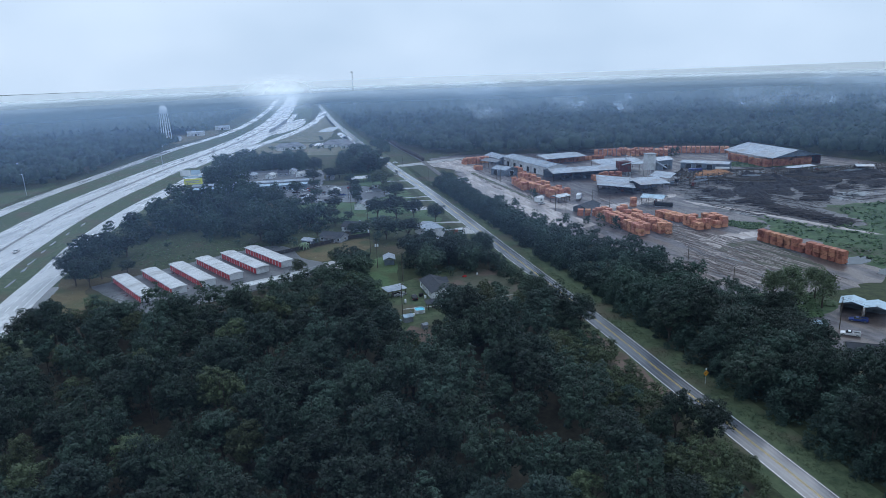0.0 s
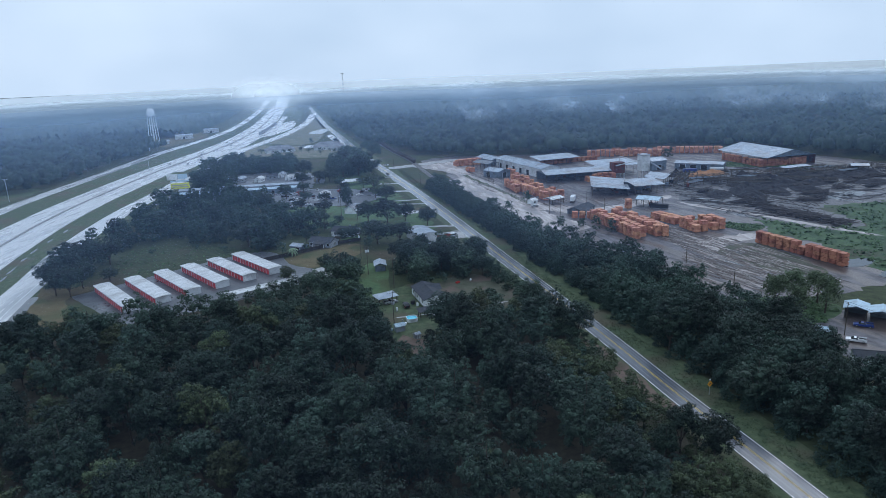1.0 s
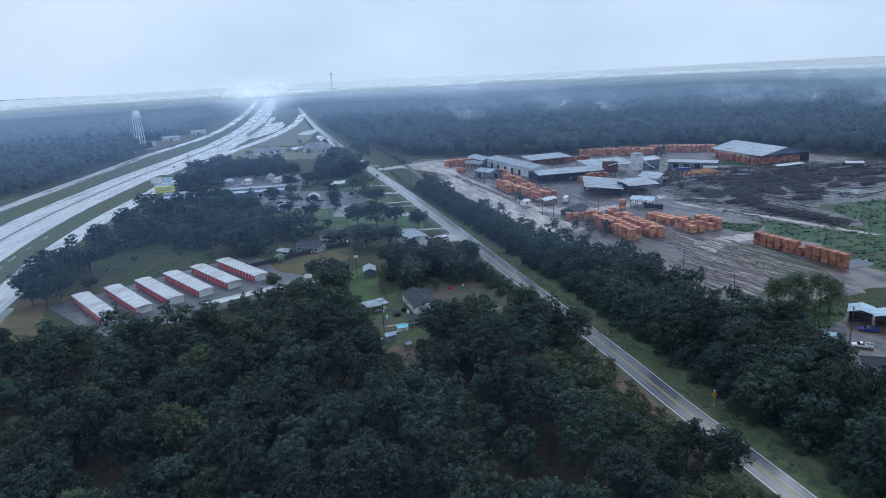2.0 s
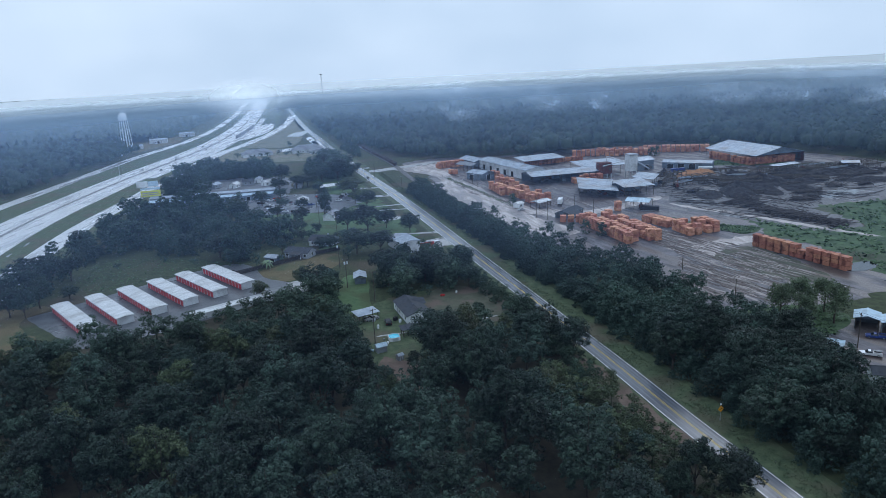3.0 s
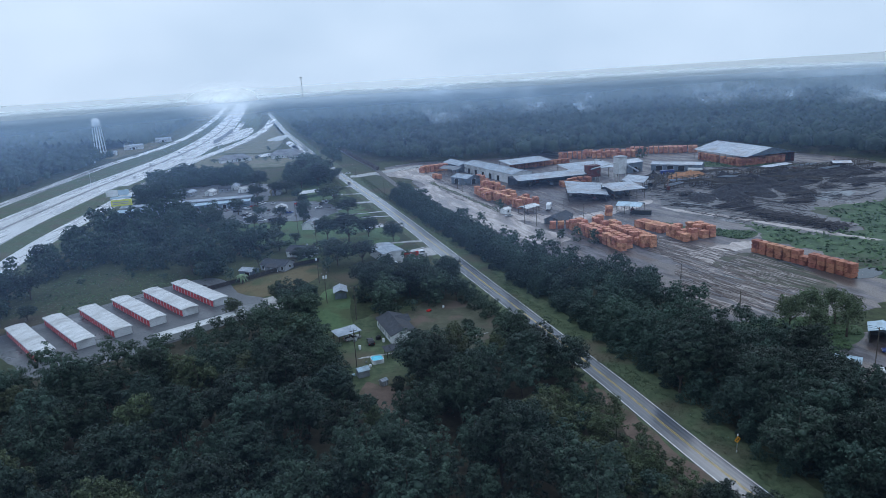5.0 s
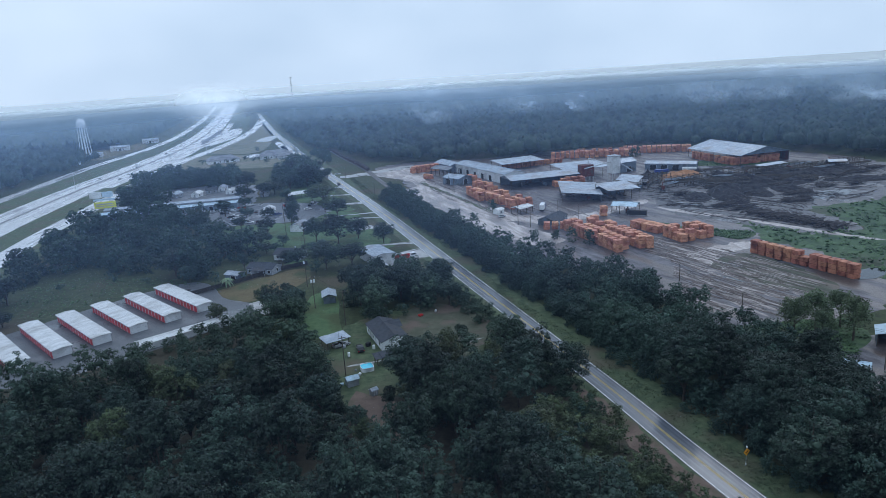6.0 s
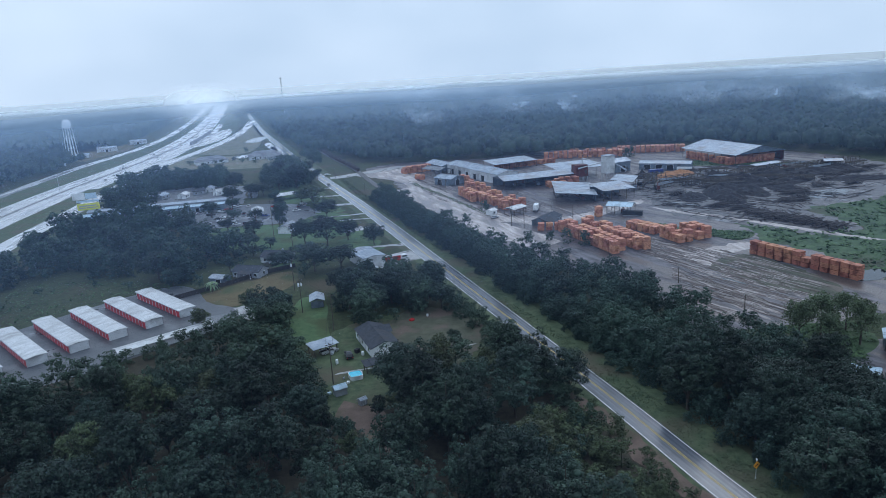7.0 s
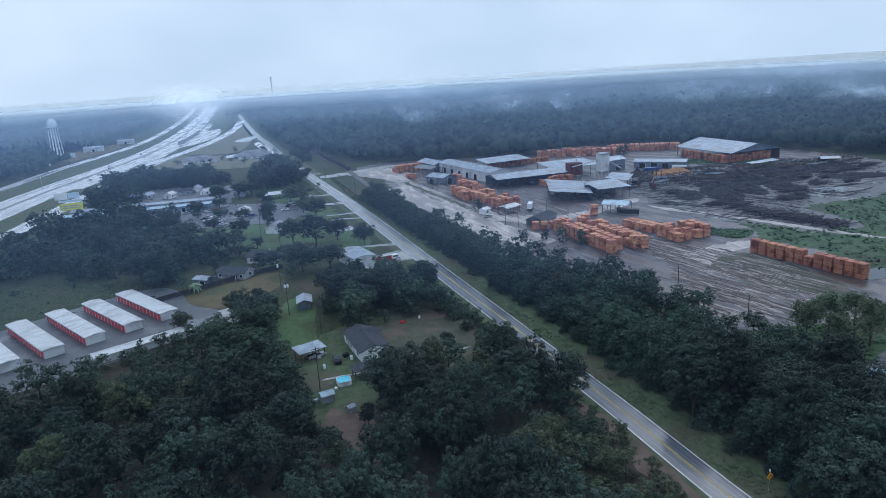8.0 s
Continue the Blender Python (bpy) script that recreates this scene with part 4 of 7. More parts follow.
def open_shed(name, x, y, turn, L, W, H, rise, roof, label, category, group="", back=None, over=0.5, bays=4, mono=False, lean=0.0):
    """A roof on posts, gabled or of one slope, maybe with a back wall."""
    t = thing(name, x, y, 0, turn, label, category, group)
    a, b = L / 2, W / 2
    for i in range(bays + 1):
        xx = -a + 0.15 + i * (L - 0.3) / bays
        for s in (-1, 1):
            h = H + (rise if mono and s > 0 else 0)
            part("post", boxes((xx - 0.12, xx + 0.12, s * (b - 0.15) - 0.12, s * (b - 0.15) + 0.12, 0, h)), M_POLE, t)
    for s in (-1, 1):
        h = H + (rise if mono and s > 0 else 0)
        part("eave_beam", boxes((-a, a, s * (b - 0.15) - 0.1, s * (b - 0.15) + 0.1, h - 0.02, h + 0.22)), M_POLE, t)
    slopes = [(-b - over, H, b + over, H + rise)] if mono else [(-b - over, H - rise / b * over, 0, H + rise), (b + over, H - rise / b * over, 0, H + rise)]
    for y0, z0, y1, z1 in slopes:
        bm = bmesh.new()
        n = max(3, int(L / 2.2))
        prof = [(-a - over, 0.0)]
        for k in range(n):
            # each sheet lies a little differently
            j = 0.10 + 0.05 * math.sin(k * 2.7 + L)
            prof += [(-a - over + k * (L + 2 * over) / n + 0.01, j), (-a - over + (k + 1) * (L + 2 * over) / n - 0.01, j)]
        prof.append((a + over, 0.0))
        lo = [bm.verts.new((xx, y0, z0 + 0.25 + dz)) for xx, dz in prof]
        hi = [bm.verts.new((xx, y1, z1 + 0.25 + dz)) for xx, dz in prof]
        for i in range(len(prof)):
            j = (i + 1) % len(prof)
            bm.faces.new((lo[i], lo[j], hi[j], hi[i]))
        bm.faces.new(lo[::-1])
        bm.faces.new(hi)
        bmesh.ops.recalc_face_normals(bm, faces=bm.faces)
        part("roof_slope", bm, roof, t)
    if not mono:
        part("ridge_cap", boxes((-a - over, a + over, -0.2, 0.2, H + rise + 0.36, H + rise + 0.42)), roof, t)
        for s in (-1, 1):
            bm = bmesh.new()
            vs = [[bm.verts.new(p) for p in ((xx, -b, H + 0.2), (xx, b, H + 0.2), (xx, 0, H + rise + 0.2))] for xx in (s * a, s * (a - 0.1))]
            bm.faces.new(vs[0])
            bm.faces.new(vs[1][::-1])
            for i in range(3):
                j = (i + 1) % 3
                bm.faces.new((vs[0][i], vs[0][j], vs[1][j], vs[1][i]))
            bmesh.ops.recalc_face_normals(bm, faces=bm.faces)
            part("gable_panel", bm, M_DARK_METAL, t)
    for side, material in (back or ()):
        spec = {"n": (-a, a, b - 0.12, b - 0.04, 0, H), "s": (-a, a, -b + 0.04, -b + 0.12, 0, H), "e": (a - 0.1, a - 0.02, -b + 0.12, b - 0.12, 0, H), "w": (-a + 0.02, -a + 0.1, -b + 0.12, b - 0.12, 0, H)}[side]
        part("side_wall", boxes(spec), material, t)
    return t


# homes and sheds near the county road
house = gable("house", -0.9, 242.6, 106, 18.0, 8.6, 2.9, 1.5, M_SIDING, M_SHINGLE, "white-sided single-storey house with dark shingle roof", "house", ribs=False, z=0.3,
              doors=(("n", -2, 1.0, 2.0, 0.1), ("n", 4, 1.0, 2.0, 0.1)), windows=(("n", -6, 1.2, 1.2, 0.9), ("n", 1, 1.2, 1.2, 0.9), ("n", 6.5, 1.2, 1.2, 0.9), ("s", -5, 1.2, 1.2, 0.9), ("s", 0, 1.2, 1.2, 0.9), ("s", 5, 1.2, 1.2, 0.9)))
part("skirting", boxes((-8.95, 8.95, -4.25, 4.25, -0.35, -0.01)), M_GREY_WALL, house)
bm = bmesh.new()
prism(bm, [(-3.4, 3.0), (3.4, 3.0), (0, 4.45)], -5.6, -0.2)
part("cross_gable", bm, M_SHINGLE, house, "dark shingle cross gable").matrix_basis = pose(4.2, 0, 0)
open_shed("carport", -17.4, 241.2, 30, 7.6, 4.6, 2.5, 0.5, M_ZINC, "white sheet-roofed carport on thin posts", "carport", mono=True, bays=2)
open_shed("open_shed", -22.3, 286.6, 96, 7.5, 4.6, 2.6, 0.9, M_ZINC, "small open shed with pale metal roof", "shed", back=(("n", M_DARK_METAL), ("w", M_DARK_METAL)), bays=2)
gable("garden_shed", -11.2, 212.4, 22, 3.2, 2.5, 2.0, 0.6, M_GREY_WALL, M_BLUE_ROOF, "small garden shed with pale blue metal roof", "shed", doors=(("e", 0, 0.9, 1.8, 0.05),), over=0.25)
open_shed("lean_to", -2.2, 225.0, 18, 5.0, 3.0, 2.1, 0.5, M_SHINGLE, "dark-roofed lean-to beside the house", "shed", mono=True, bays=2)
gable("well_house", -5.2, 205.2, 35, 1.8, 1.5, 1.5, 0.35, M_GREY_WALL, M_ZINC, "tiny pump house with pale roof", "shed", over=0.2, doors=(("s", 0, 0.7, 1.2, 0.05),))
gable("long_shed", -69.5, 262.3, 35.5, 31.0, 4.6, 2.3, 0.5, M_WHITE_METAL, M_WHITE_ROOF, "long low white metal shed beside the storage lot", "shed", doors=(("w", 0, 1.0, 2.0, 0.03),))
gable("house", -54.0, 334.0, -25, 13.0, 8.0, 2.7, 1.6, M_GREY_WALL, M_SHINGLE, "grey house with dark shingle roof and open porch", "house", ribs=False, porch=(0.5, 7.0, 2.4), windows=(("s", -5, 1.2, 1.2, 0.9), ("s", 5, 1.2, 1.2, 0.9), ("e", 0, 1.2, 1.2, 0.9)), doors=(("s", 0, 1.0, 2.0, 0.05),))
gable("utility_shed", -65.5, 327.0, -30, 7.0, 5.0, 2.5, 0.8, M_DARK_METAL, M_ZINC, "blue-grey metal utility shed with half-white roof", "shed", doors=(("s", 1, 2.4, 2.0, 0.03),))
gable("house", -45.0, 355.0, -20, 13.0, 9.0, 2.8, 1.8, M_SIDING, M_SHINGLE, "white house with dark shingle roof among the trees", "house", ribs=False, porch=(-1, 6.0, 2.2), windows=(("s", -4.5, 1.2, 1.2, 0.9), ("s", 4.5, 1.2, 1.2, 0.9)), chimney=True)
gable("engine_shed", -3.8, 337.2, 112.5, 17.5, 10.0, 4.6, 0.7, M_WHITE_METAL, M_ZINC, "pale metal engine shed with low white roof", "fire station", doors=(("s", 4.2, 3.8, 3.6, 0.05), ("s", -2.6, 3.8, 3.6, 0.05)))
gable("house", -47.0, 415.0, 75, 12.0, 7.0, 3.2, 1.2, M_SIDING, M_ZINC, "white-walled building with pale roof among trees", "house", windows=(("s", 0, 1.2, 1.2, 1.0),))
open_shed("pavilion", -58, 520, 20, 18, 9, 3.0, 1.2, M_WHITE_ROOF, "pale-roofed open shelter in the vehicle yard", "shed", bays=4)

# long store and the small houses behind it
for k, (yy, ww, hh) in enumerate(((497, 9.0, 3.6), (509, 9.0, 4.4))):
    gable("long_store", -142, yy, 6.5, 88, ww, hh, 0.7, M_TEAL if k == 0 else M_GREY_WALL, M_BLUE_ROOF if k == 0 else M_ZINC, "very long low store with pale metal roof", "store", "long roadside store",
          doors=[("s", -36 + 9 * i, 2.4, 2.4, 0.05) for i in range(9)], windows=[("s", -31.5 + 9 * i, 1.6, 1.2, 1.0) for i in range(8)])
for x, y, tn, L, W, roof, wall in ((-169, 556, 20, 11, 7, M_BLUE_ROOF, M_TEAL), (-156, 562, 70, 9, 6, M_ZINC, M_GREY_WALL), (-139, 557, 80, 9, 5.5, M_WHITE_ROOF, M_SIDING), (-131, 570, 10, 9, 7, M_SHINGLE, M_GREY_WALL), (-125, 578, 85, 9, 6, M_ZINC, M_SIDING), (-114, 560, 60, 8, 5, M_WHITE_ROOF, M_SIDING), (-72, 470, 100, 12, 7, M_WHITE_ROOF, M_SIDING), (-86, 540, 95, 13, 6, M_GREY_ROOF, M_GREY_WALL)):
    gable("cottage", x, y, tn, L, W, 2.8, 1.5, wall, roof, "small pale cottage with metal roof", "house", "cottages behind the store", doors=(("w", 0, 1.0, 2.0, 0.05),), windows=(("s", -2, 1.1, 1.1, 0.9), ("s", 2, 1.1, 1.1, 0.9)))
# large hip-roofed buildings by the interchange
gable("hip_roof_house", -166, 772, 20, 32, 18, 3.2, 4.0, M_SIDING, M_GREY_ROOF, "large low house with grey hip roof", "house", "hip-roofed houses", hip=7, ribs=False, over=0.8, windows=[("s", x, 1.4, 1.3, 0.9) for x in (-9, -4, 4, 9)], doors=(("s", 0, 1.2, 2.1, 0.05),))
gable("hip_roof_house", -112, 782, 10, 34, 19, 3.4, 4.6, M_SIDING, M_GREY_ROOF, "large house with grey hip roof beside the parking lot", "house", "hip-roofed houses", hip=8, ribs=False, over=0.8, windows=[("s", x, 1.4, 1.3, 0.9) for x in (-10, -5, 5, 10)], doors=(("s", 0, 1.2, 2.1, 0.05),))
gable("hip_roof_house", -101, 766, 100, 14, 12, 3.2, 3.4, M_SIDING, M_GREY_ROOF, "wing with grey hip roof", "house", "hip-roofed houses", hip=6, ribs=False, over=0.8, windows=(("s", 0, 1.4, 1.3, 0.9),))
# buildings across the highway
for x, y, tn, L, W, H in ((-352, 1000, 15, 24, 12, 5), (-372, 1050, 60, 20, 10, 5), (-356, 930, 10, 14, 9, 4), (-340, 1090, 10, 22, 9, 5), (-352, 850, 40, 14, 8, 4), (-400, 640, 30, 14, 8, 4), (-420, 560, 60, 16, 9, 4), (-380, 600, 10, 12, 7, 4), (-430, 690, 0, 12, 8, 4)):
    gable("roadside_building", x, y, tn, L, W, H, 1.5, M_WHITE_METAL, M_ZINC, "pale roadside building beyond the highway", "building", "buildings beyond the highway", doors=(("s", 0, 3, 3, 0.05),), windows=(("s", -4, 1.5, 1.2, 1.2), ("s", 4, 1.5, 1.2, 1.2)))

# ---- sawmill ----
gable("mill_hall", 82, 548, -70, 78, 17, 7.0, 1.9, M_WHITE_METAL, M_ZINC, "long pale metal sawmill hall with low roof", "sawmill building", doors=[("s", -30 + 12 * i, 4, 4, 0.05) for i in range(5)], windows=[("w", 0, 3, 2, 2)], over=0.6)
gable("mill_hall_annex", 58, 598, -70, 30, 14, 5.5, 2.0, M_DARK_METAL, M_ZINC, "rounded-roof annex behind the mill hall", "sawmill building", doors=(("s", 0, 4, 4, 0.05),), over=0.6)
gable("planer_shed", 55.5, 527, -52, 17, 13, 5.0, 1.8, M_DARK_METAL, M_ZINC, "blue-grey metal shed with pale roof", "sawmill building", doors=(("s", -3, 4, 4, 0.05), ("e", 0, 4, 4, 0.05)))
open_shed("lumber_roof", 51, 573, -55, 20, 12, 5.0, 1.6, M_GREY_ROOF, "open grey roof over lumber", "sawmill building", bays=4)
open_shed("back_lumber_shed", 112, 583, 18, 38, 20, 5.0, 1.5, M_ZINC, "long pale open shed over lumber stacks", "sawmill building", bays=6, mono=True)
open_shed("sorting_shed", 115, 500, 10, 60, 22, 6.0, 2.0, M_ZINC, "long open sorting shed with sagging metal roof", "sawmill building", back=(("n", M_DARK_METAL),), bays=8)
open_shed("green_chain_roof", 146, 520, 10, 36, 26, 7.0, 1.4, M_ZINC, "broad pale roof over the sorting line", "sawmill building", bays=5, mono=True)
open_shed("saw_hall", 123, 446, 78, 40, 23, 4.2, 2.2, M_ZINC, "main saw hall with patched metal roof", "sawmill building", back=(("s", M_DARK_METAL),), bays=5, mono=True, over=0.8)
open_shed("saw_hall_extension", 143, 434, 8, 20, 18, 6.0, 1.6, M_ZINC, "lower patched roof beside the saw hall", "sawmill building", back=(("n", M_DARK_METAL),), bays=4, mono=True)
open_shed("edger_roof", 160, 458, 60, 22, 13, 6.0, 1.2, M_ZINC, "small pale roof beside the chip tower", "sawmill building", bays=3, mono=True)
gable("boiler_house", 181, 526, 20, 14, 11, 7.5, 2.0, M_DARK_METAL, M_ZINC, "tall blue-grey metal boiler house", "sawmill building", doors=(("s", 0, 4, 4, 0.05),))
gable("machine_shed", 215, 520, -33, 36, 12, 4.6, 1.2, M_DARK_METAL, M_ZINC, "grey machine shed with pale metal roof", "sawmill building", doors=[("s", -12 + 8 * i, 4.5, 3.6, 0.05) for i in range(3)])
open_shed("big_lumber_shed", 279, 545, -78, 60, 44, 7.0, 5.0, M_ZINC, "very large open shed with pale gabled roof", "sawmill building", bays=8, back=(("n", M_RUST),), over=1.0)
open_shed("pump_pavilion", 133, 392, -35, 13, 10, 4.4, 1.3, M_BLUE_ROOF, "pale-roofed open pavilion over machinery", "sawmill building", bays=3)
gable("mill_office", 90, 384, 50, 17, 9, 2.6, 1.6, M_DARK_METAL, M_SHINGLE, "dark-roofed mill office with porch", "office", ribs=False, porch=(-3, 8, 2.5), windows=[("s", x, 1.3, 1.2, 0.9) for x in (3.5, 6.5)], doors=(("s", -2, 1.0, 2.0, 0.05),))
open_shed("truck_shelter", 79, 411, 40, 11, 7, 3.5, 0.8, M_WHITE_ROOF, "small white-roofed truck shelter", "sawmill building", bays=2)
gable("kiosk", 66, 414, 40, 5, 4, 2.6, 0.8, M_SIDING, M_WHITE_ROOF, "tiny white weigh-house at the yard gate", "office", windows=(("s", 0, 1.2, 1.0, 0.9),))

chip = thing("chip_tower", 159.5, 487, 0, 15, "tall white metal chip tower with sloping feeder", "silo")
part("tower_body", boxes((-3.2, 3.2, -3.2, 3.2, 6, 17.5), bevel=0.1), M_WHITE_METAL, chip)
part("cap", boxes((-3.5, 3.5, -3.5, 3.5, 17.5, 18.0)), M_ZINC, chip)
for x in (-2.8, 2.8):
    for y in (-2.8, 2.8):
        part("leg", boxes((x - 0.2, x + 0.2, y - 0.2, y + 0.2, 0, 6)), M_STEEL, chip)
part("feeder", rods(((0, 0, 15), (11, -6, 7), 0.5)), M_ZINC, chip)
part("feeder_tube", rods(((-2, 0, 14), (-19, 7, 10), 0.35)), M_STEEL, chip)
rust = thing("dust_hopper", 142, 494, 0, 10, "rust-red steel dust hopper on legs", "silo")
part("hopper_body", boxes((-4.5, 4.5, -3.5, 3.5, 4, 12), bevel=0.1), M_RUST, rust)
for x in (-4.2, 4.2):
    for y in (-3.2, 3.2):
        part("leg", boxes((x - 0.2, x + 0.2, y - 0.2, y + 0.2, 0, 4.02)), M_STEEL, rust)
bm = bmesh.new()
for i in range(8):
    box(bm, -4.55 + i * 1.3, -4.45 + i * 1.3, -3.58, -3.48, 4.1, 11.9)
part("rib", bm, M_RUST, rust)
part("vent_pipe", rods(((2, 0, 12), (2, 0, 16), 0.35), ((2, 0, 16), (9, 3, 14), 0.35)), M_STEEL, rust)


def mound(name, x, y, rx, ry, h, material, label, seed, category="heap"):
    rng = random.Random(seed)
    bm = bmesh.new()
    bmesh.ops.create_grid(bm, x_segments=40, y_segments=40, size=1.0)
    off = Vector((seed * 3.1, seed * 1.7, 0))
    for v in bm.verts:
        r = min(1.0, math.hypot(v.co.x, v.co.y))
        q = Vector((v.co.x * rx, v.co.y * ry, 0))
        k = max(0.0, 1 - r) ** 0.8
        v.co = Vector((q.x, q.y, h * k * (0.8 + 0.7 * noise.noise(q * 0.18 + off)) + 1.1 * k ** 0.5 * noise.noise(q * 0.55 + off) + 0.5 * k ** 0.5 * noise.noise(q * 1.3 + off) - 0.03))
    ob = mesh_ob(name, bm, material, smooth=True)
    ob.matrix_basis = pose(x, y, 0.08, 0, 0, rng.uniform(0, 180))
    return tagged(ob, label, category)


mound("chip_heap", 202, 484, 13, 8, 5.5, M_CHIP, "orange heap of fresh wood chips", 1)
mound("chip_heap", 214, 492, 10, 7, 4.0, M_CHIP, "orange heap of fresh wood chips", 2)
mound("chip_heap", 186, 494, 10, 7, 4.0, M_BARK, "dark heap of old wood chips", 3)
for i, (x, y, a, b, h) in enumerate(((236, 450, 24, 14, 6), (202, 412, 24, 9, 6), (222, 420, 20, 8, 5), (210, 428, 20, 10, 4.5), (262, 470, 22, 12, 5), (290, 460, 20, 12, 4), (185, 415, 15, 8, 2.5), (243, 415, 16, 9, 3), (225, 470, 16, 9, 4), (310, 470, 18, 10, 4), (164, 300, 3.5, 16, 1.0), (262, 440, 22, 9, 3.5), (300, 430, 20, 9, 2.5))):
    mound("bark_heap", x, y, a, b, h, M_BARK, "black heap of wet bark waste", 10 + i)


# ---- lumber ----
def lumber_stack(tiers, material):
    W, D = 3.2, 3.3
    t = thing("lumber_stack", 0, 0, 0, 0, "tall stack of fresh orange sawn lumber in bundles", "lumber stack", "lumber stacks in the sawmill yard")
    rng = random.Random(tiers * 7)
    z = 0.0
    for k in range(tiers):
        jx, jy = rng.uniform(-0.12, 0.12), rng.uniform(-0.12, 0.12)
        lv = [(-W / 2 + 0.25, W / 2 - 0.25, -D / 2 + 0.25, D / 2 - 0.25, 0), (-W / 2 + 0.25, W / 2 - 0.25, -D / 2 + 0.25, D / 2 - 0.25, 0.18)]
        n = 3
        for i in range(n):
            e, h = rng.uniform(-0.07, 0.07), 1.54 / n
            q = 0.18 + i * h
            lv += [(-W / 2 + e, W / 2 + e, -D / 2 + e, D / 2 + e, q + 0.005), (-W / 2 + e, W / 2 + e, -D / 2 + e, D / 2 + e, q + h - 0.15)]
            if i < n - 1:
                lv += [(-W / 2 + 0.26, W / 2 - 0.26, -D / 2 + 0.26, D / 2 - 0.26, q + h - 0.145), (-W / 2 + 0.26, W / 2 - 0.26, -D / 2 + 0.26, D / 2 - 0.26, q + h)]
        bm = rings(bmesh.new(), lv)
        part("bundle", bm, material, t).matrix_basis = pose(jx, jy, z, 0, 0, rng.uniform(-2, 2))
        z += 1.72
    return t


STACKS = {(n, d): lumber_stack(n, mt) for n in (2, 3) for d, mt in ((0, M_LUMBER), (1, M_LUMBER_DARK))}
used = set()
srng = random.Random(5)


def stack(x, y, turn, tiers=3, dark=0, z=0.09):
    m = pose(x + srng.uniform(-0.14, 0.14), y + srng.uniform(-0.14, 0.14), z, 0, 0, turn + srng.uniform(-2.5, 2.5))
    if (tiers, dark) not in used:
        used.add((tiers, dark))
        STACKS[tiers, dark].matrix_basis = m
        STACKS[tiers, dark].scale = (1, 1, 1.1)
    else:
        copy_thing(STACKS[tiers, dark], m).scale = (1, 1, 1.1)


def stack_row(p, q, n, tiers=3, dark=0, turn=None, drop=0.0, rows=1, gap=3.6):
    p, q = Vector(p), Vector(q)
    d = (q - p).normalized()
    nrm = Vector((d.y, -d.x))
    ang = math.degrees(math.atan2(d.y, d.x)) if turn is None else turn
    for r in range(rows):
        for i in range(n):
            if srng.random() < drop:
                continue
            c = p + (q - p) * (i / max(1, n - 1)) + nrm * r * gap
            stack(c.x, c.y, ang, tiers if srng.random() < 0.8 else max(2, tiers - 1), dark)


# the long row before the meadow
stack_row((155, 299), (169.5, 259), 12, 3, 1)
# two groups beside the weeds
stack_row((128, 359), (134, 345), 5, 2, 0, rows=2)
stack_row((132.5, 336), (134.8, 325), 4, 3, 0)
stack_row((136.5, 337), (138.8, 326), 4, 3, 0, drop=0.1)
stack_row((143, 338), (145, 328), 3, 3, 0)
stack_row((147.5, 338), (149, 329), 3, 3, 0)
# the big block above the county road trees
stack_row((83, 369), (91, 367), 3, 2, 0)
stack_row((92, 362), (102, 318), 12, 3, 0, drop=0.05)
stack_row((96, 364), (106, 321), 11, 3, 0, drop=0.1)
stack_row((103, 366), (113.5, 321), 12, 3, 0, drop=0.08)
stack_row((107, 372), (117, 320), 13, 3, 0, drop=0.08)
stack(119, 388, 10, 3)
# the group by the truck shelter
stack_row((58, 480), (62, 455), 6, 3, 0, drop=0.1)
stack_row((62, 474), (68, 448), 6, 3, 0, drop=0.1)
stack_row((66, 462), (76, 424), 9, 3, 0, drop=0.15)
stack_row((71, 462), (82, 424), 9, 3, 0, drop=0.1)
stack_row((76, 460), (87, 428), 7, 3, 0, drop=0.15)
stack_row((68, 500), (76, 484), 4, 3, 0, rows=2)
stack_row((66, 530), (70, 518), 3, 3, 0)
# under and behind the roofs
stack_row((118, 486), (136, 488), 5, 3, 1, rows=2)
stack_row((100, 577), (128, 585), 8, 2, 1)
stack_row((131, 588), (150, 592), 6, 2, 1)
stack_row((152, 622), (212, 606), 16, 3, 0, drop=0.1, rows=3)
stack_row((176, 626), (216, 616), 10, 3, 1, drop=0.2)
stack_row((218, 624), (268, 606), 14, 3, 0, drop=0.05, rows=3)
stack_row((26, 596), (46, 602), 6, 3, 0, rows=2)
stack_row((35, 560), (38, 556), 2, 2, 0)
stack_row((260, 514.5), (298, 522), 12, 3, 1)
stack_row((259, 520), (297, 527.5), 12, 3, 1)
stack_row((252, 560), (258, 524), 10, 3, 1, drop=0.3)

# ---- logs ----
def logs(name, label, spots, seed, material=None):
    rng = random.Random(seed)
    bm = bmesh.new()
    for x, y, z, length, turn, r in spots:
        d = Vector((math.cos(turn), math.sin(turn), rng.uniform(-0.05, 0.05))) * length / 2
        c = Vector((x, y, z))
        rod(bm, c - d, c + d, r, r * rng.uniform(0.7, 0.95), sides=6)
    return tagged(mesh_ob(name, bm, material or M_LOG), label, "logs", kind="stuff")


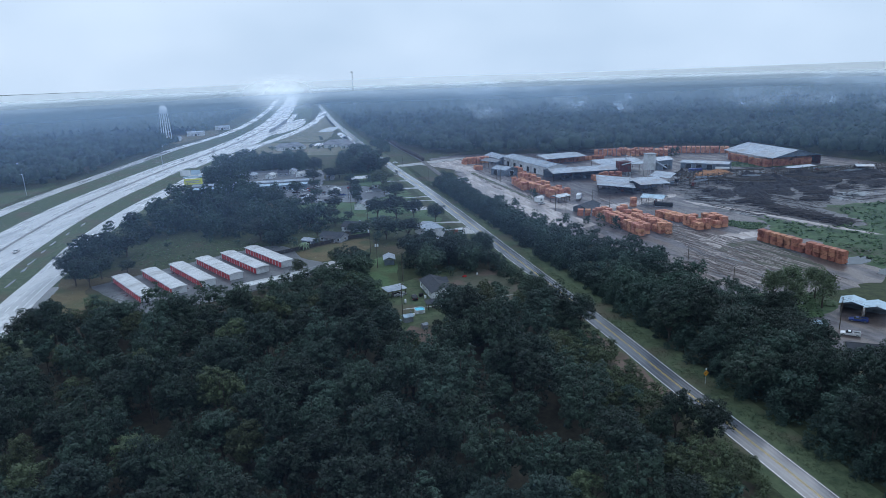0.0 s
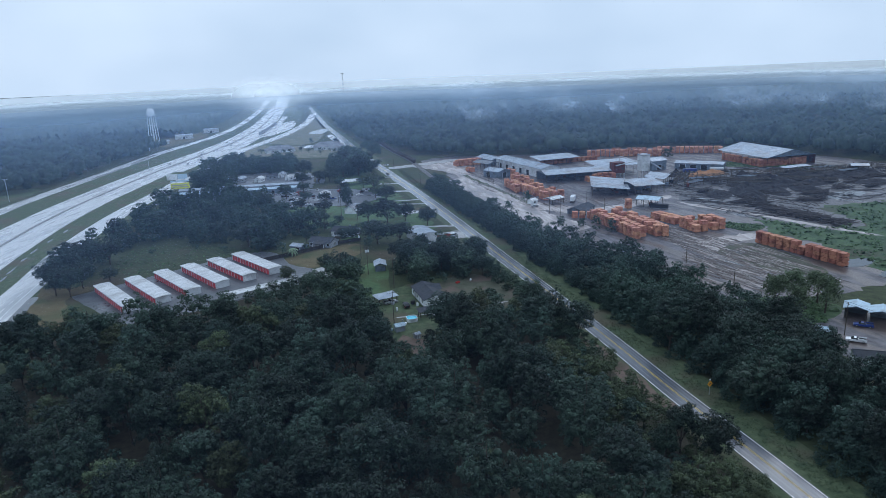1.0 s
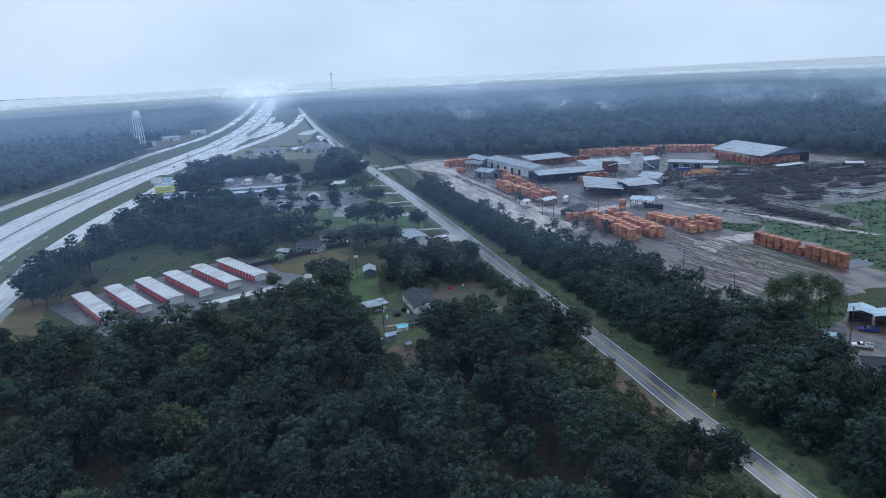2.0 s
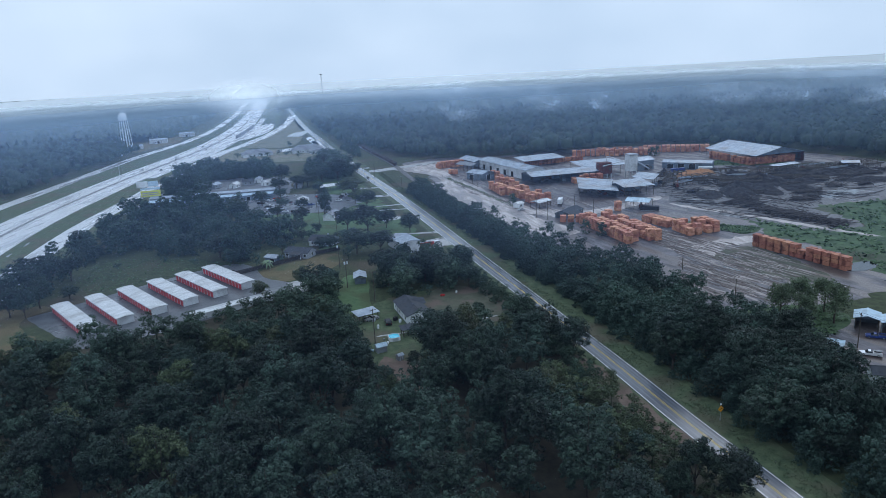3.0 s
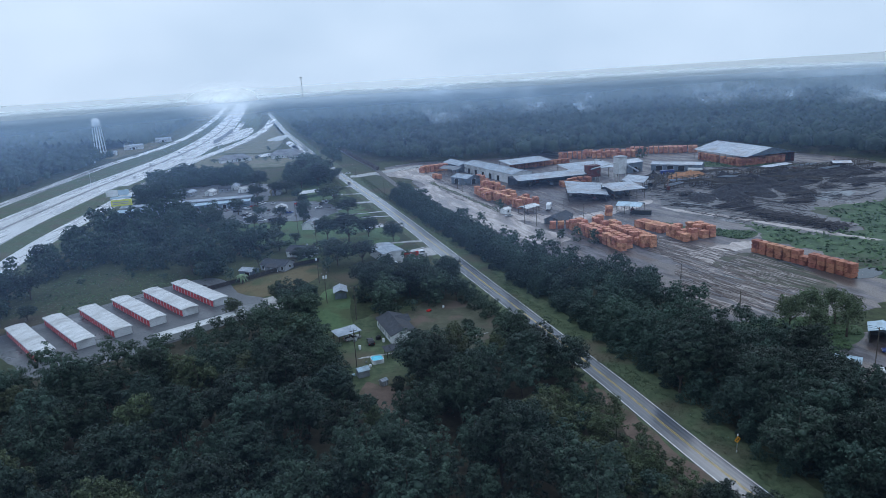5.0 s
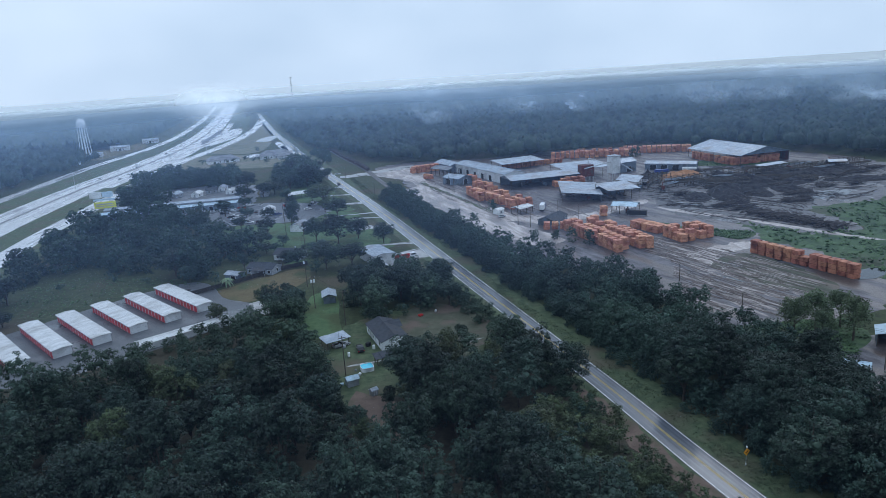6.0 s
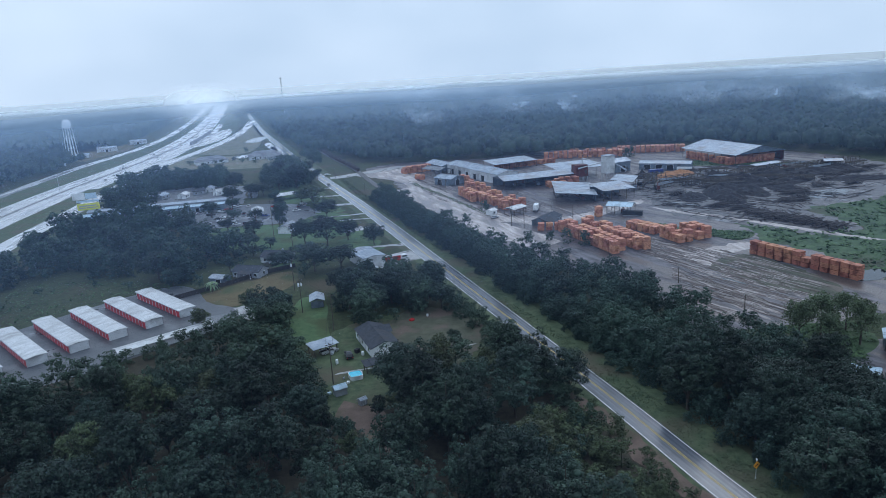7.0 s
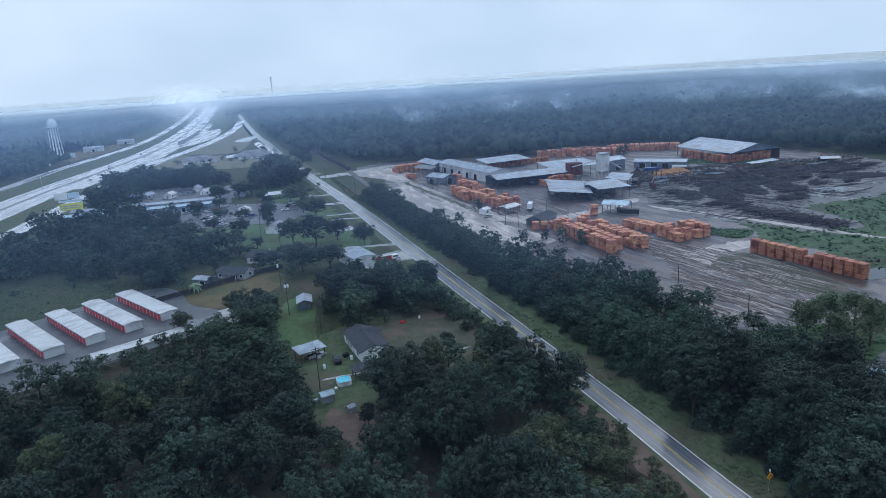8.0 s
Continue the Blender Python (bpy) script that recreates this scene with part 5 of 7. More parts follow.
rng = random.Random(11)
spots = []
for i in range(260):
    u = rng.random()
    side = rng.gauss(0, 2.6)
    x, y = 192 + 20 * u + side * 0.9, 370 - 46 * u + side * 0.4
    spots.append((x, y, 0.3 + 2.3 * rng.random() * max(0.1, 1 - abs(side) / 5), rng.uniform(7, 11), radians(20 + rng.gauss(0, 9)), rng.uniform(0.16, 0.3)))
logs("log_deck", "long deck of grey stacked logs with splayed ends", spots, 1)
spots = []
for i in range(1100):
    x, y = rng.uniform(160, 345), rng.uniform(345, 515)
    if inside(x, y, [(156, 396), (168, 470), (200, 512), (250, 515), (340, 480), (330, 425), (268, 382), (224, 372), (216, 330), (196, 326), (172, 356)]):
        cl = radians(35 + 60 * noise.noise(Vector((x * 0.02, y * 0.02, 0))))
        spots.append((x, y, 0.25 + rng.random() * 0.7, rng.uniform(5, 13), cl + rng.gauss(0, 0.35), rng.uniform(0.08, 0.2)))
logs("scattered_logs", "loose logs and slabs strewn over the bark yard", spots, 2, M_SLAB)

for k, (px, py, turn) in enumerate(((246, 432, 15), (266, 420, 40), (218, 412, -8), (284, 436, 25), (232, 476, 0))):
    pile = [(px + rng.gauss(0, 2.2), py + rng.gauss(0, 2.2), 0.25 + 1.3 * rng.random(), rng.uniform(8, 13), radians(turn + rng.gauss(0, 8)), rng.uniform(0.14, 0.24)) for i in range(46)]
    logs("log_pile", "loose pile of reddish-brown logs in the bark yard", pile, 30 + k)

for k, (px, py, turn, n) in enumerate(((187, 388, 20, 40), (200, 396, 35, 50), (227, 386, -30, 60), (236, 392, 60, 40), (210, 440, 10, 50), (256, 448, -15, 60), (272, 458, 30, 50), (296, 446, 15, 60), (312, 452, -10, 50),
                                      (180, 428, 55, 40), (240, 404, 5, 50), (330, 462, 20, 50), (286, 418, 40, 40), (200, 470, -20, 40), (222, 498, 10, 30), (192, 378, 15, 40))):
    pile = [(px + rng.gauss(0, 3.0), py + rng.gauss(0, 2.0), 0.2 + 1.5 * rng.random(), rng.uniform(6, 12), radians(turn + rng.gauss(0, 14)), rng.uniform(0.12, 0.24)) for i in range(n)]
    logs("log_pile", "loose heap of wet logs and slabs in the bark yard", pile, 60 + k, M_LOG if k % 3 else M_SLAB)

# post-and-beam sorting frames standing in the log yard
frng = random.Random(91)
for x, y, tn, L, W, H in ((218, 444, -12, 26, 7, 4.5), (250, 468, 8, 30, 8, 5.0), (282, 484, 5, 24, 7, 4.5), (200, 458, 12, 22, 8, 5.5), (186, 476, 20, 16, 8, 5.0), (304, 478, 15, 26, 6, 4.2), (330, 486, 8, 20, 6, 4.0), (264, 440, -20, 20, 5, 3.2), (176, 456, 60, 16, 7, 5.0)):
    fr = thing("log_sorter", x, y, 0.08, tn, "dark weathered timber log sorter with open bays", "log sorter", "log sorters in the log yard")
    bays = int(L / 4)
    for i in range(bays + 1):
        xx = -L / 2 + i * L / bays
        for s in (-W / 2, W / 2):
            part("post", boxes((xx - 0.16, xx + 0.16, s - 0.16, s + 0.16, 0, H + frng.uniform(-0.3, 0.5))), M_POLE, fr)
        part("cross_beam", boxes((xx - 0.12, xx + 0.12, -W / 2 - 0.4, W / 2 + 0.4, H - 0.5, H - 0.2)), M_POLE, fr)
        if i < bays and frng.random() < 0.6:
            part("brace", rods(((xx, -W / 2, 0.4), (xx + L / bays, -W / 2, H - 0.5), 0.1), sides=5), M_POLE, fr)
    for s in (-W / 2, 0, W / 2):
        part("rail_beam", boxes((-L / 2 - 0.6, L / 2 + 0.6, s - 0.14, s + 0.14, H * 0.5 - 0.15, H * 0.5 + 0.15), (-L / 2 - 0.6, L / 2 + 0.6, s - 0.12, s + 0.12, H - 0.2, H + 0.05)), M_POLE, fr)
    part("walkway", boxes((-L / 2, L / 2, -W / 2 - 1.2, -W / 2 - 0.2, H * 0.5 + 0.15, H * 0.5 + 0.25)), M_POLE, fr)

# dark machinery under the roofs and in the log yard
mrng = random.Random(31)
for x, y in ((116, 446), (124, 432), (138, 432), (147, 438), (128, 448), (112, 492), (98, 496), (104, 504), (134, 392), (158, 460), (164, 452), (172, 462), (184, 470), (152, 470), (240, 480), (256, 492), (272, 488), (284, 478), (246, 468), (322, 490), (306, 484), (176, 444)):
    k = thing("saw_machine", x, y, 0.08, mrng.uniform(0, 180), "dark steel sawmill machine with rails and housings", "machine", "sawmill machines")
    part("housing", boxes((-1.6, 0.4, -1.0, 1.0, 0.6, mrng.uniform(1.8, 2.8)), bevel=0.08), mrng.choice((M_DARK_METAL, M_RUST, M_BLACK, M_POLE)), k)
    part("bed", boxes((-4.0, 4.0, -0.9, 0.9, 0.45, 0.62)), M_BLACK, k)
    for s in (-0.85, 0.75):
        part("rail", boxes((-4.5, 4.5, s, s + 0.1, 0.62, 0.8)), M_RAIL, k)
    for xx in (-3.6, 0, 3.4):
        part("leg", boxes((xx, xx + 0.25, -0.9, -0.65, 0, 0.45), (xx, xx + 0.25, 0.65, 0.9, 0, 0.45), (xx, xx + 0.25, -0.65, 0.65, 0.3, 0.44)), M_BLACK, k)
    part("chute", rods(((0.5, 0, 1.4), (4.2, mrng.uniform(-1.5, 1.5), mrng.uniform(2, 4.5)), 0.3)), M_RUST, k)

# conveyors, decks and frames in the log yard
crng = random.Random(21)
for i, (x, y, tn, L) in enumerate(((232, 462, -20, 26), (252, 452, -24, 22), (276, 470, 8, 30), (292, 486, 12, 28), (206, 456, -15, 18), (318, 482, 14, 20), (184, 452, 30, 16), (262, 486, 0, 18), (236, 490, -12, 20), (302, 470, 20, 22), (330, 474, 10, 16), (214, 446, -28, 14), (196, 466, 5, 20))):
    c = thing("log_conveyor", x, y, 0.05, tn, "dark timber log conveyor on trestle legs", "conveyor", "log conveyors")
    part("deck", boxes((-L / 2, L / 2, -1.1, 1.1, 2.2, 2.5)), M_POLE, c)
    for s in (-1.2, 1.05):
        part("side_board", boxes((-L / 2, L / 2, s, s + 0.15, 2.2, 3.0)), M_POLE if i % 3 else M_ZINC, c)
    for k in range(int(L / 4)):
        part("trestle", boxes((-L / 2 + 1 + k * 4, -L / 2 + 1.3 + k * 4, -1.2, -0.95, 0, 2.2), (-L / 2 + 1 + k * 4, -L / 2 + 1.3 + k * 4, 0.95, 1.2, 0, 2.2), (-L / 2 + 1.0 + k * 4, -L / 2 + 1.2 + k * 4, -0.95, 0.95, 1.2, 1.4)), M_POLE, c)
open_shed("conveyor_roof", 270, 482, 18, 24, 5, 4.2, 0.5, M_ZINC, "narrow pale roof over a log conveyor", "shed", mono=True, bays=5)
open_shed("debarker_roof", 313, 475, -20, 11, 8, 4.5, 1.0, M_ZINC, "small pale roof at the log yard", "shed", bays=2)
for x, y, tn, mt, lb in ((201, 505, 0, M_BLUE, "blue steel waste container"), (222, 505, -30, M_WHITE, "white flatbed trailer box"), (136, 383, -30, M_BLACK, "long dark fuel tank")):
    c = thing("container", x, y, 0.1, tn, lb, "container")
    part("body", boxes((-5, 5, -1.3, 1.3, 0.3, 2.6), bevel=0.08), mt, c)
    part("rib", boxes(*[(-4.8 + k * 1.2, -4.7 + k * 1.2, -1.36, -1.29, 0.4, 2.5) for k in range(9)]), mt, c)
    part("skid", boxes((-4.8, 4.8, -1.1, -0.8, 0, 0.31), (-4.8, 4.8, 0.8, 1.1, 0, 0.31)), M_STEEL, c)


# ---- vehicles ----
def car(x, y, turn, paint, label, kind="car", z=0.1, group=""):
    """Bonnet towards +x."""
    long, wide = (4.9, 1.85) if kind == "car" else (5.6, 2.0)
    t = thing("car" if kind == "car" else "pickup_truck", x, y, z, turn, label, kind, group)
    a, b = long / 2, wide / 2
    bm = bmesh.new()
    prism(bm, [(-a, 0.35), (a - 0.1, 0.3), (a, 0.55), (a - 0.15, 0.82), (a - 1.3, 0.95), (-a + 0.9, 0.98), (-a + 0.05, 0.9), (-a - 0.02, 0.6)], -b, b)
    part("body", bm, paint, t)
    roofpaint = M_WHITE if "patrol" in label else paint
    x0, x1 = (-a + 0.75, a - 1.35) if kind == "car" else (-0.6, a - 1.4)
    bm = bmesh.new()
    v0 = [bm.verts.new(p) for p in ((x0, -b + 0.06, 0.93), (x1, -b + 0.06, 0.93), (x1, b - 0.06, 0.93), (x0, b - 0.06, 0.93))]
    v1 = [bm.verts.new(p) for p in ((x0 + 0.6, -b + 0.24, 1.42), (x1 - 0.75, -b + 0.24, 1.42), (x1 - 0.75, b - 0.24, 1.42), (x0 + 0.6, b - 0.24, 1.42))]
    for i in range(4):
        j = (i + 1) % 4
        bm.faces.new((v0[i], v0[j], v1[j], v1[i]))
    part("window_band", bm, M_GLASS, t, "dark glass")
    part("roof", boxes((x0 + 0.55, x1 - 0.7, -b + 0.22, b - 0.22, 1.41, 1.47), bevel=0.02), roofpaint, t)
    if kind != "car":
        part("load_bed", boxes((-a + 0.1, -0.75, -b + 0.12, b - 0.12, 0.96, 1.0)), M_DARK, t)
        for s in (-1, 1):
            part("bed_side", boxes((-a, -0.7, s * (b - 0.05) - 0.05, s * (b - 0.05) + 0.05, 0.97, 1.3)), paint, t)
    if "patrol" in label:
        for s in (-1, 1):
            part("door_panel", boxes((-0.9, 0.9, s * b - 0.012, s * b + 0.012, 0.42, 0.93)), M_WHITE, t, "white door panel")
        part("light_bar", boxes((-0.15, 0.15, -0.55, 0.55, 1.48, 1.6)), M_GLASS, t)
    wheel = None
    for xx in (-a + 0.95, a - 0.95):
        for s in (-1, 1):
            if wheel is None:
                bm = bmesh.new()
                rod(bm, (0, -0.11, 0), (0, 0.11, 0), 0.34, sides=14)
                wheel = part("wheel", bm, M_BLACK, t)
                wheel.matrix_basis = pose(xx, s * (b - 0.1), 0.34)
                part("rim", rods(((0, -0.12, 0), (0, 0.12, 0), 0.2)), M_STEEL, wheel)
            else:
                w = share("wheel", wheel, t, pose(xx, s * (b - 0.1), 0.34))
                share("rim", wheel.children[0], w)
    for s in (-1, 1):
        part("headlight", boxes((a - 0.1, a + 0.01, s * (b - 0.3) - 0.18, s * (b - 0.3) + 0.18, 0.58, 0.74)), M_STEEL, t)
        part("taillight", boxes((-a - 0.03, -a + 0.05, s * (b - 0.2) - 0.15, s * (b - 0.2) + 0.15, 0.65, 0.85)), M_RED, t)
    return t


car(80.0, 96.0, 101, M_BLACKPAINT, "black and white patrol car with white roof and doors", z=0.11)
for x, y, tn, p, lb in ((-221, 334, 100, M_WHITE, "white car driving on the wet highway"), (-243, 690, 272, M_SILVER, "silver car on the highway"), (-265, 700, 272, M_WHITE, "white car on the highway"), (-246, 860, 92, M_SILVER, "grey car on the highway"), (-262, 900, 272, M_BLACKPAINT, "dark car on the highway"), (-37, 617, 14, M_WHITE, "white car waiting at the crossing"), (-46, 634, 104, M_SILVER, "silver car on the county road"), (-64, 708, 104, M_BLACKPAINT, "dark car on the county road"), (-33, 563, 283, M_BLACKPAINT, "black car on the county road"), (-1.5, 325.5, 30, M_WHITE, "white car parked by the engine shed"), (66, 404, 30, M_SILVER, "silver car parked by the weigh-house"), (-130, 812, 20, M_WHITE, "white car in the parking lot"), (-136, 806, 100, M_SILVER, "silver car in the parking lot")):
    car(x, y, tn, p, lb, z=0.14 if x < -200 else 0.12)
vrng = random.Random(8)
for i in range(34):
    x, y = vrng.uniform(-106, -42), vrng.uniform(438, 502)
    if math.hypot(x + 72, y - 470) < 9 or math.hypot(x + 86, y - 540) < 10:
        continue
    car(x, y, vrng.choice((10, 20, 95, 190)) + vrng.uniform(-12, 12), vrng.choices((M_WHITE, M_SILVER, M_BLUE, M_RED, M_BLACKPAINT), (6, 4, 1, 1, 3))[0], "parked vehicle in the gravel yard", vrng.choice(("car", "pickup")), group="vehicles in the gravel yard", z=0.05)
for i in range(22):
    x, y = -188 + i * 3.9 + vrng.uniform(-1, 1), 478 + i * 0.5 + vrng.uniform(-3, 6)
    car(x, y, 95 + vrng.uniform(-15, 15), vrng.choice((M_WHITE, M_SILVER, M_SILVER, M_BLACKPAINT)), "parked vehicle in front of the long store", group="vehicles by the store", z=0.05)
for x, y, tn, p, lb in ((-15.5, 240.5, 30, M_SILVER, "silver pickup under the carport"), (-6.5, 355, 20, M_BLACKPAINT, "dark pickup among trees"), (137.8, 196, 150, M_BLUE, "blue pickup truck in the farm yard"), (128.5, 185, 150, M_WHITE, "white pickup truck in the farm yard"), (117.0, 193, 120, M_SILVER, "silver pickup truck beside the trees"), (152, 197, 130, M_BLACKPAINT, "dark pickup by the barns"), (22, 64 + 60, 190, M_SILVER, "pale pickup truck under the trees"), (-9.5, 236, 100, M_BLACKPAINT, "dark pickup parked behind the house"), (1, 388, 60, M_BLUE, "dark blue pickup in a driveway")):
    car(x, y, tn, p, lb, "pickup", z=0.07)

fire = thing("fire_engine", 8.8, 335.6, 0.06, 20, "red fire engine with white cab roof", "fire engine")
part("body", boxes((-5.2, 1.9, -1.25, 1.25, 0.6, 2.7), bevel=0.06), M_RED, fire)
part("cab", boxes((2.0, 4.9, -1.25, 1.25, 0.6, 2.6), bevel=0.12), M_WHITE, fire)
part("cab_window", boxes((2.6, 4.95, -1.27, 1.27, 1.7, 2.3)), M_GLASS, fire)
part("top_deck", boxes((-5.0, 1.8, -1.1, 1.1, 2.7, 2.95)), M_WHITE, fire)
for k in range(4):
    for s in (-1, 1):
        part("locker", boxes((-4.9 + k * 1.65, -3.5 + k * 1.65, s * 1.26 - 0.02, s * 1.26 + 0.02, 0.9, 2.2)), M_STEEL if k == 1 else M_RED, fire)
part("stripe", boxes((-5.22, 1.92, -1.275, 1.275, 1.0, 1.12)), M_WHITE, fire)
for xx in (-3.6, -2.3, 3.4):
    for s in (-1, 1):
        part("wheel", rods(((xx, s * 0.95, 0.5), (xx, s * 1.28, 0.5), 0.5), sides=14), M_BLACK, fire)
part("ladder", boxes((-5.0, 3.0, -0.5, -0.4, 2.96, 3.06), (-5.0, 3.0, 0.4, 0.5, 2.96, 3.06), *[(-4.8 + k * 0.6, -4.7 + k * 0.6, -0.4, 0.4, 2.98, 3.04) for k in range(13)]), M_STEEL, fire)

for x, y, tn, p, lb in ((92, 415, 70, M_BLUE, "blue lorry with white box body"), (-256, 780, 92, M_WHITE, "white lorry on the highway")):
    lorry = thing("lorry", x, y, 0.13, tn, lb, "lorry")
    part("box_body", boxes((-5, 2, -1.25, 1.25, 1.0, 3.9), bevel=0.04), M_WHITE, lorry)
    part("cab", boxes((2.2, 4.6, -1.2, 1.2, 0.6, 3.0), bevel=0.15), p, lorry)
    part("windscreen", boxes((4.4, 4.63, -1.0, 1.0, 1.8, 2.7)), M_GLASS, lorry)
    part("chassis", boxes((-5, 4.2, -0.5, 0.5, 0.6, 1.0)), M_BLACK, lorry)
    for xx in (-4, -2.8, 3.2):
        for s in (-1, 1):
            part("wheel", rods(((xx, s * 0.85, 0.5), (xx, s * 1.2, 0.5), 0.5), sides=12), M_BLACK, lorry)

# freight wagons on the railway
for k in range(9):
    i = 22 + k * 3
    if i + 2 >= len(rail_line):
        break
    c, d = rail_line[i], (rail_line[i + 1] - rail_line[i]).normalized()
    w = thing("freight_wagon", c.x, c.y, 0.42, math.degrees(math.atan2(d.y, d.x)), "rusty brown freight wagon loaded with timber", "railway wagon", "train of freight wagons")
    part("bed", boxes((-8, 8, -1.4, 1.4, 0.9, 1.3)), M_WAGON, w)
    for xx in (-7.8, -4, 0, 4, 7.6):
        for s in (-1.4, 1.25):
            part("stake", boxes((xx, xx + 0.2, s, s + 0.15, 1.3, 3.8)), M_WAGON, w)
    bm = bmesh.new()
    wr = random.Random(k)
    for j in range(16):
        yy, zz = -1.0 + 0.5 * (j % 5), 1.55 + 0.5 * (j // 5)
        rod(bm, (-7.5 + wr.uniform(-0.3, 0.3), yy, zz), (7.3 + wr.uniform(-0.3, 0.3), yy, zz), 0.25, sides=6)
    part("timber_load", bm, M_LOG, w)
    for xx in (-6, -4.6, 4.6, 6):
        part("wheelset", rods(((xx, -0.8, 0.45), (xx, 0.8, 0.45), 0.45), sides=10), M_BLACK, w)

# ---- signs, poles, tower, mast ----
def sign_post(x, y, turn):
    t = thing("warning_sign", x, y, 0.03, turn, "yellow diamond road sign with a dark arrow", "road sign")
    part("post", boxes((-0.04, 0.04, -0.03, 0.03, 0, 4.1)), M_STEEL, t)
    bm = bmesh.new()
    box(bm, -0.62, 0.62, -0.07, -0.04, -0.62, 0.62)
    bmesh.ops.transform(bm, matrix=pose(0, 0, 3.1, 0, 45, 0), verts=bm.verts)
    p = part("plate", bm, M_YELLOW_SIGN, t, "orange-yellow diamond plate")
    bm = boxes((-0.42, 0.2, -0.085, -0.075, -0.09, 0.09))
    v = [bm.verts.new(q) for q in ((0.18, -0.08, -0.24), (0.18, -0.08, 0.24), (0.52, -0.08, 0.0))]
    bm.faces.new(v)
    bmesh.ops.transform(bm, matrix=pose(0, 0, 3.1, 0, -20, 0), verts=bm.verts)
    part("arrow", bm, M_DARK, p)
    part("base_collar", rods(((0, 0, 0), (0, 0, 0.4), 0.16, 0.1)), M_STEEL, t)
    part("beacon", rods(((0, 0, 4.1), (0, 0, 4.4), 0.16)), M_TANK, t)
    return t


sign_post(71.9, 157.0, 18)


def pole(x, y, h, turn=0, arms=1, cans=0, group="utility poles"):
    t = thing("utility_pole", x, y, 0, turn, "weathered wooden utility pole" + (" with grey transformer cans" if cans else ""), "utility pole", group)
    part("shaft", rods(((0, 0, 0), (0, 0, h), 0.17, 0.11)), M_POLE, t)
    for k in range(arms):
        part("crossarm", boxes((-1.2, 1.2, -0.06, 0.06, h - 0.6 - k * 1.0, h - 0.45 - k * 1.0)), M_POLE, t)
        for s in (-1.0, 1.0):
            part("insulator", rods(((s, 0, h - 0.45 - k), (s, 0, h - 0.2 - k), 0.06)), M_STEEL, t)
    for k in range(cans):
        part("transformer", rods(((-0.5 + k * 1.0, -0.3, h - 2.4), (-0.5 + k * 1.0, -0.3, h - 1.3), 0.32), sides=10), M_TANK, t)
    return t


POLES = [(-27.0, 279, 12.5, 2), (-32.5, 306, 12.5, 1), (-15.0, 259, 12.5, 0), (-13.3, 219, 12, 0), (-40, 372, 12.5, 0), (-52, 395, 12.5, 0), (-60, 446, 12.5, 0)]
for x, y, h, cans in POLES:
    pole(x, y, h, 25, 1, cans)
YPOLES = [(110, 273, 7), (103, 381, 9), (71, 383, 11), (76, 376, 11), (49, 491, 10), (47, 505, 10), (38, 556, 10), (97, 400, 9)]
for x, y, h in YPOLES:
    pole(x, y, h, 70, 1, 0, "poles in the sawmill yard")
for x, y, h in ((26, 402, 10), (-5, 500, 10), (-28, 575, 11), (-55, 690, 11), (-88, 830, 11), (112, 232, 9), (128, 190, 11)):
    pole(x, y, h, 75, 1, 0, "poles along the county road")


def wire(name, spans, label):
    bm = bmesh.new()
    for a, b in spans:
        a, b = Vector(a), Vector(b)
        sag = (a - b).length * 0.025
        pts = [a.lerp(b, t / 8) - Vector((0, 0, sag * 4 * (t / 8) * (1 - t / 8))) for t in range(9)]
        for p, q in zip(pts, pts[1:]):
            rod(bm, p, q, 0.03, sides=4)
    return tagged(mesh_ob(name, bm, M_BLACK), label, "cable")


order = [(-60, 446, 12.5), (-52, 395, 12.5), (-40, 372, 12.5), (-32.5, 306, 12.5), (-27, 279, 12.5), (-15, 259, 12.5), (-13.3, 219, 12)]
wire("overhead_wire", [((a[0] + s, a[1], a[2] - 0.2), (b[0] + s, b[1], b[2] - 0.2)) for a, b in zip(order, order[1:]) for s in (-0.9, 0.9)], "thin black overhead wires between the poles")
order = [(107, 300, 9), (112, 232, 9), (128, 190, 11), (146, 150, 11)]
wire("overhead_wire", [((a[0] + s, a[1], a[2] - 0.2), (b[0] + s, b[1], b[2] - 0.2)) for a, b in zip(order, order[1:]) for s in (-0.9, 0.9)], "thin wires over the farm yard")

tower = thing("water_tower", -366, 925, 0, 20, "white water tower with domed tank on tall legs", "water tower")
bm = bmesh.new()
prof = [(0.05, 48.0), (2.0, 47.7), (3.6, 46.8), (4.6, 45.2), (4.95, 43.4), (4.95, 38.6), (4.6, 38.0), (2.4, 37.0), (0.05, 36.7)]
rings_ = [[bm.verts.new((r * math.cos(k * math.tau / 28), r * math.sin(k * math.tau / 28), z)) for k in range(28)] for r, z in prof]
for r0, r1 in zip(rings_, rings_[1:]):
    for k in range(28):
        bm.faces.new((r0[k], r1[k], r1[(k + 1) % 28], r0[(k + 1) % 28]))
mesh_ob("tank", bm, M_TANK, tower, "white domed steel tank", smooth=True)
for k in range(6):
    a = k * math.tau / 6
    part("leg", rods(((4.8 * math.cos(a), 4.8 * math.sin(a), 38.4), (6.6 * math.cos(a), 6.6 * math.sin(a), 0), 0.4)), M_TANK, tower)
    b2 = (k + 1) * math.tau / 6
    for z in (13, 26):
        r = 6.6 - 1.8 * z / 38.4
        part("strut", rods(((r * math.cos(a), r * math.sin(a), z), (r * math.cos(b2), r * math.sin(b2), z), 0.17), sides=6), M_TANK, tower)
part("riser", rods(((0, 0, 0), (0, 0, 37.2), 0.8)), M_TANK, tower)
bm = bmesh.new()
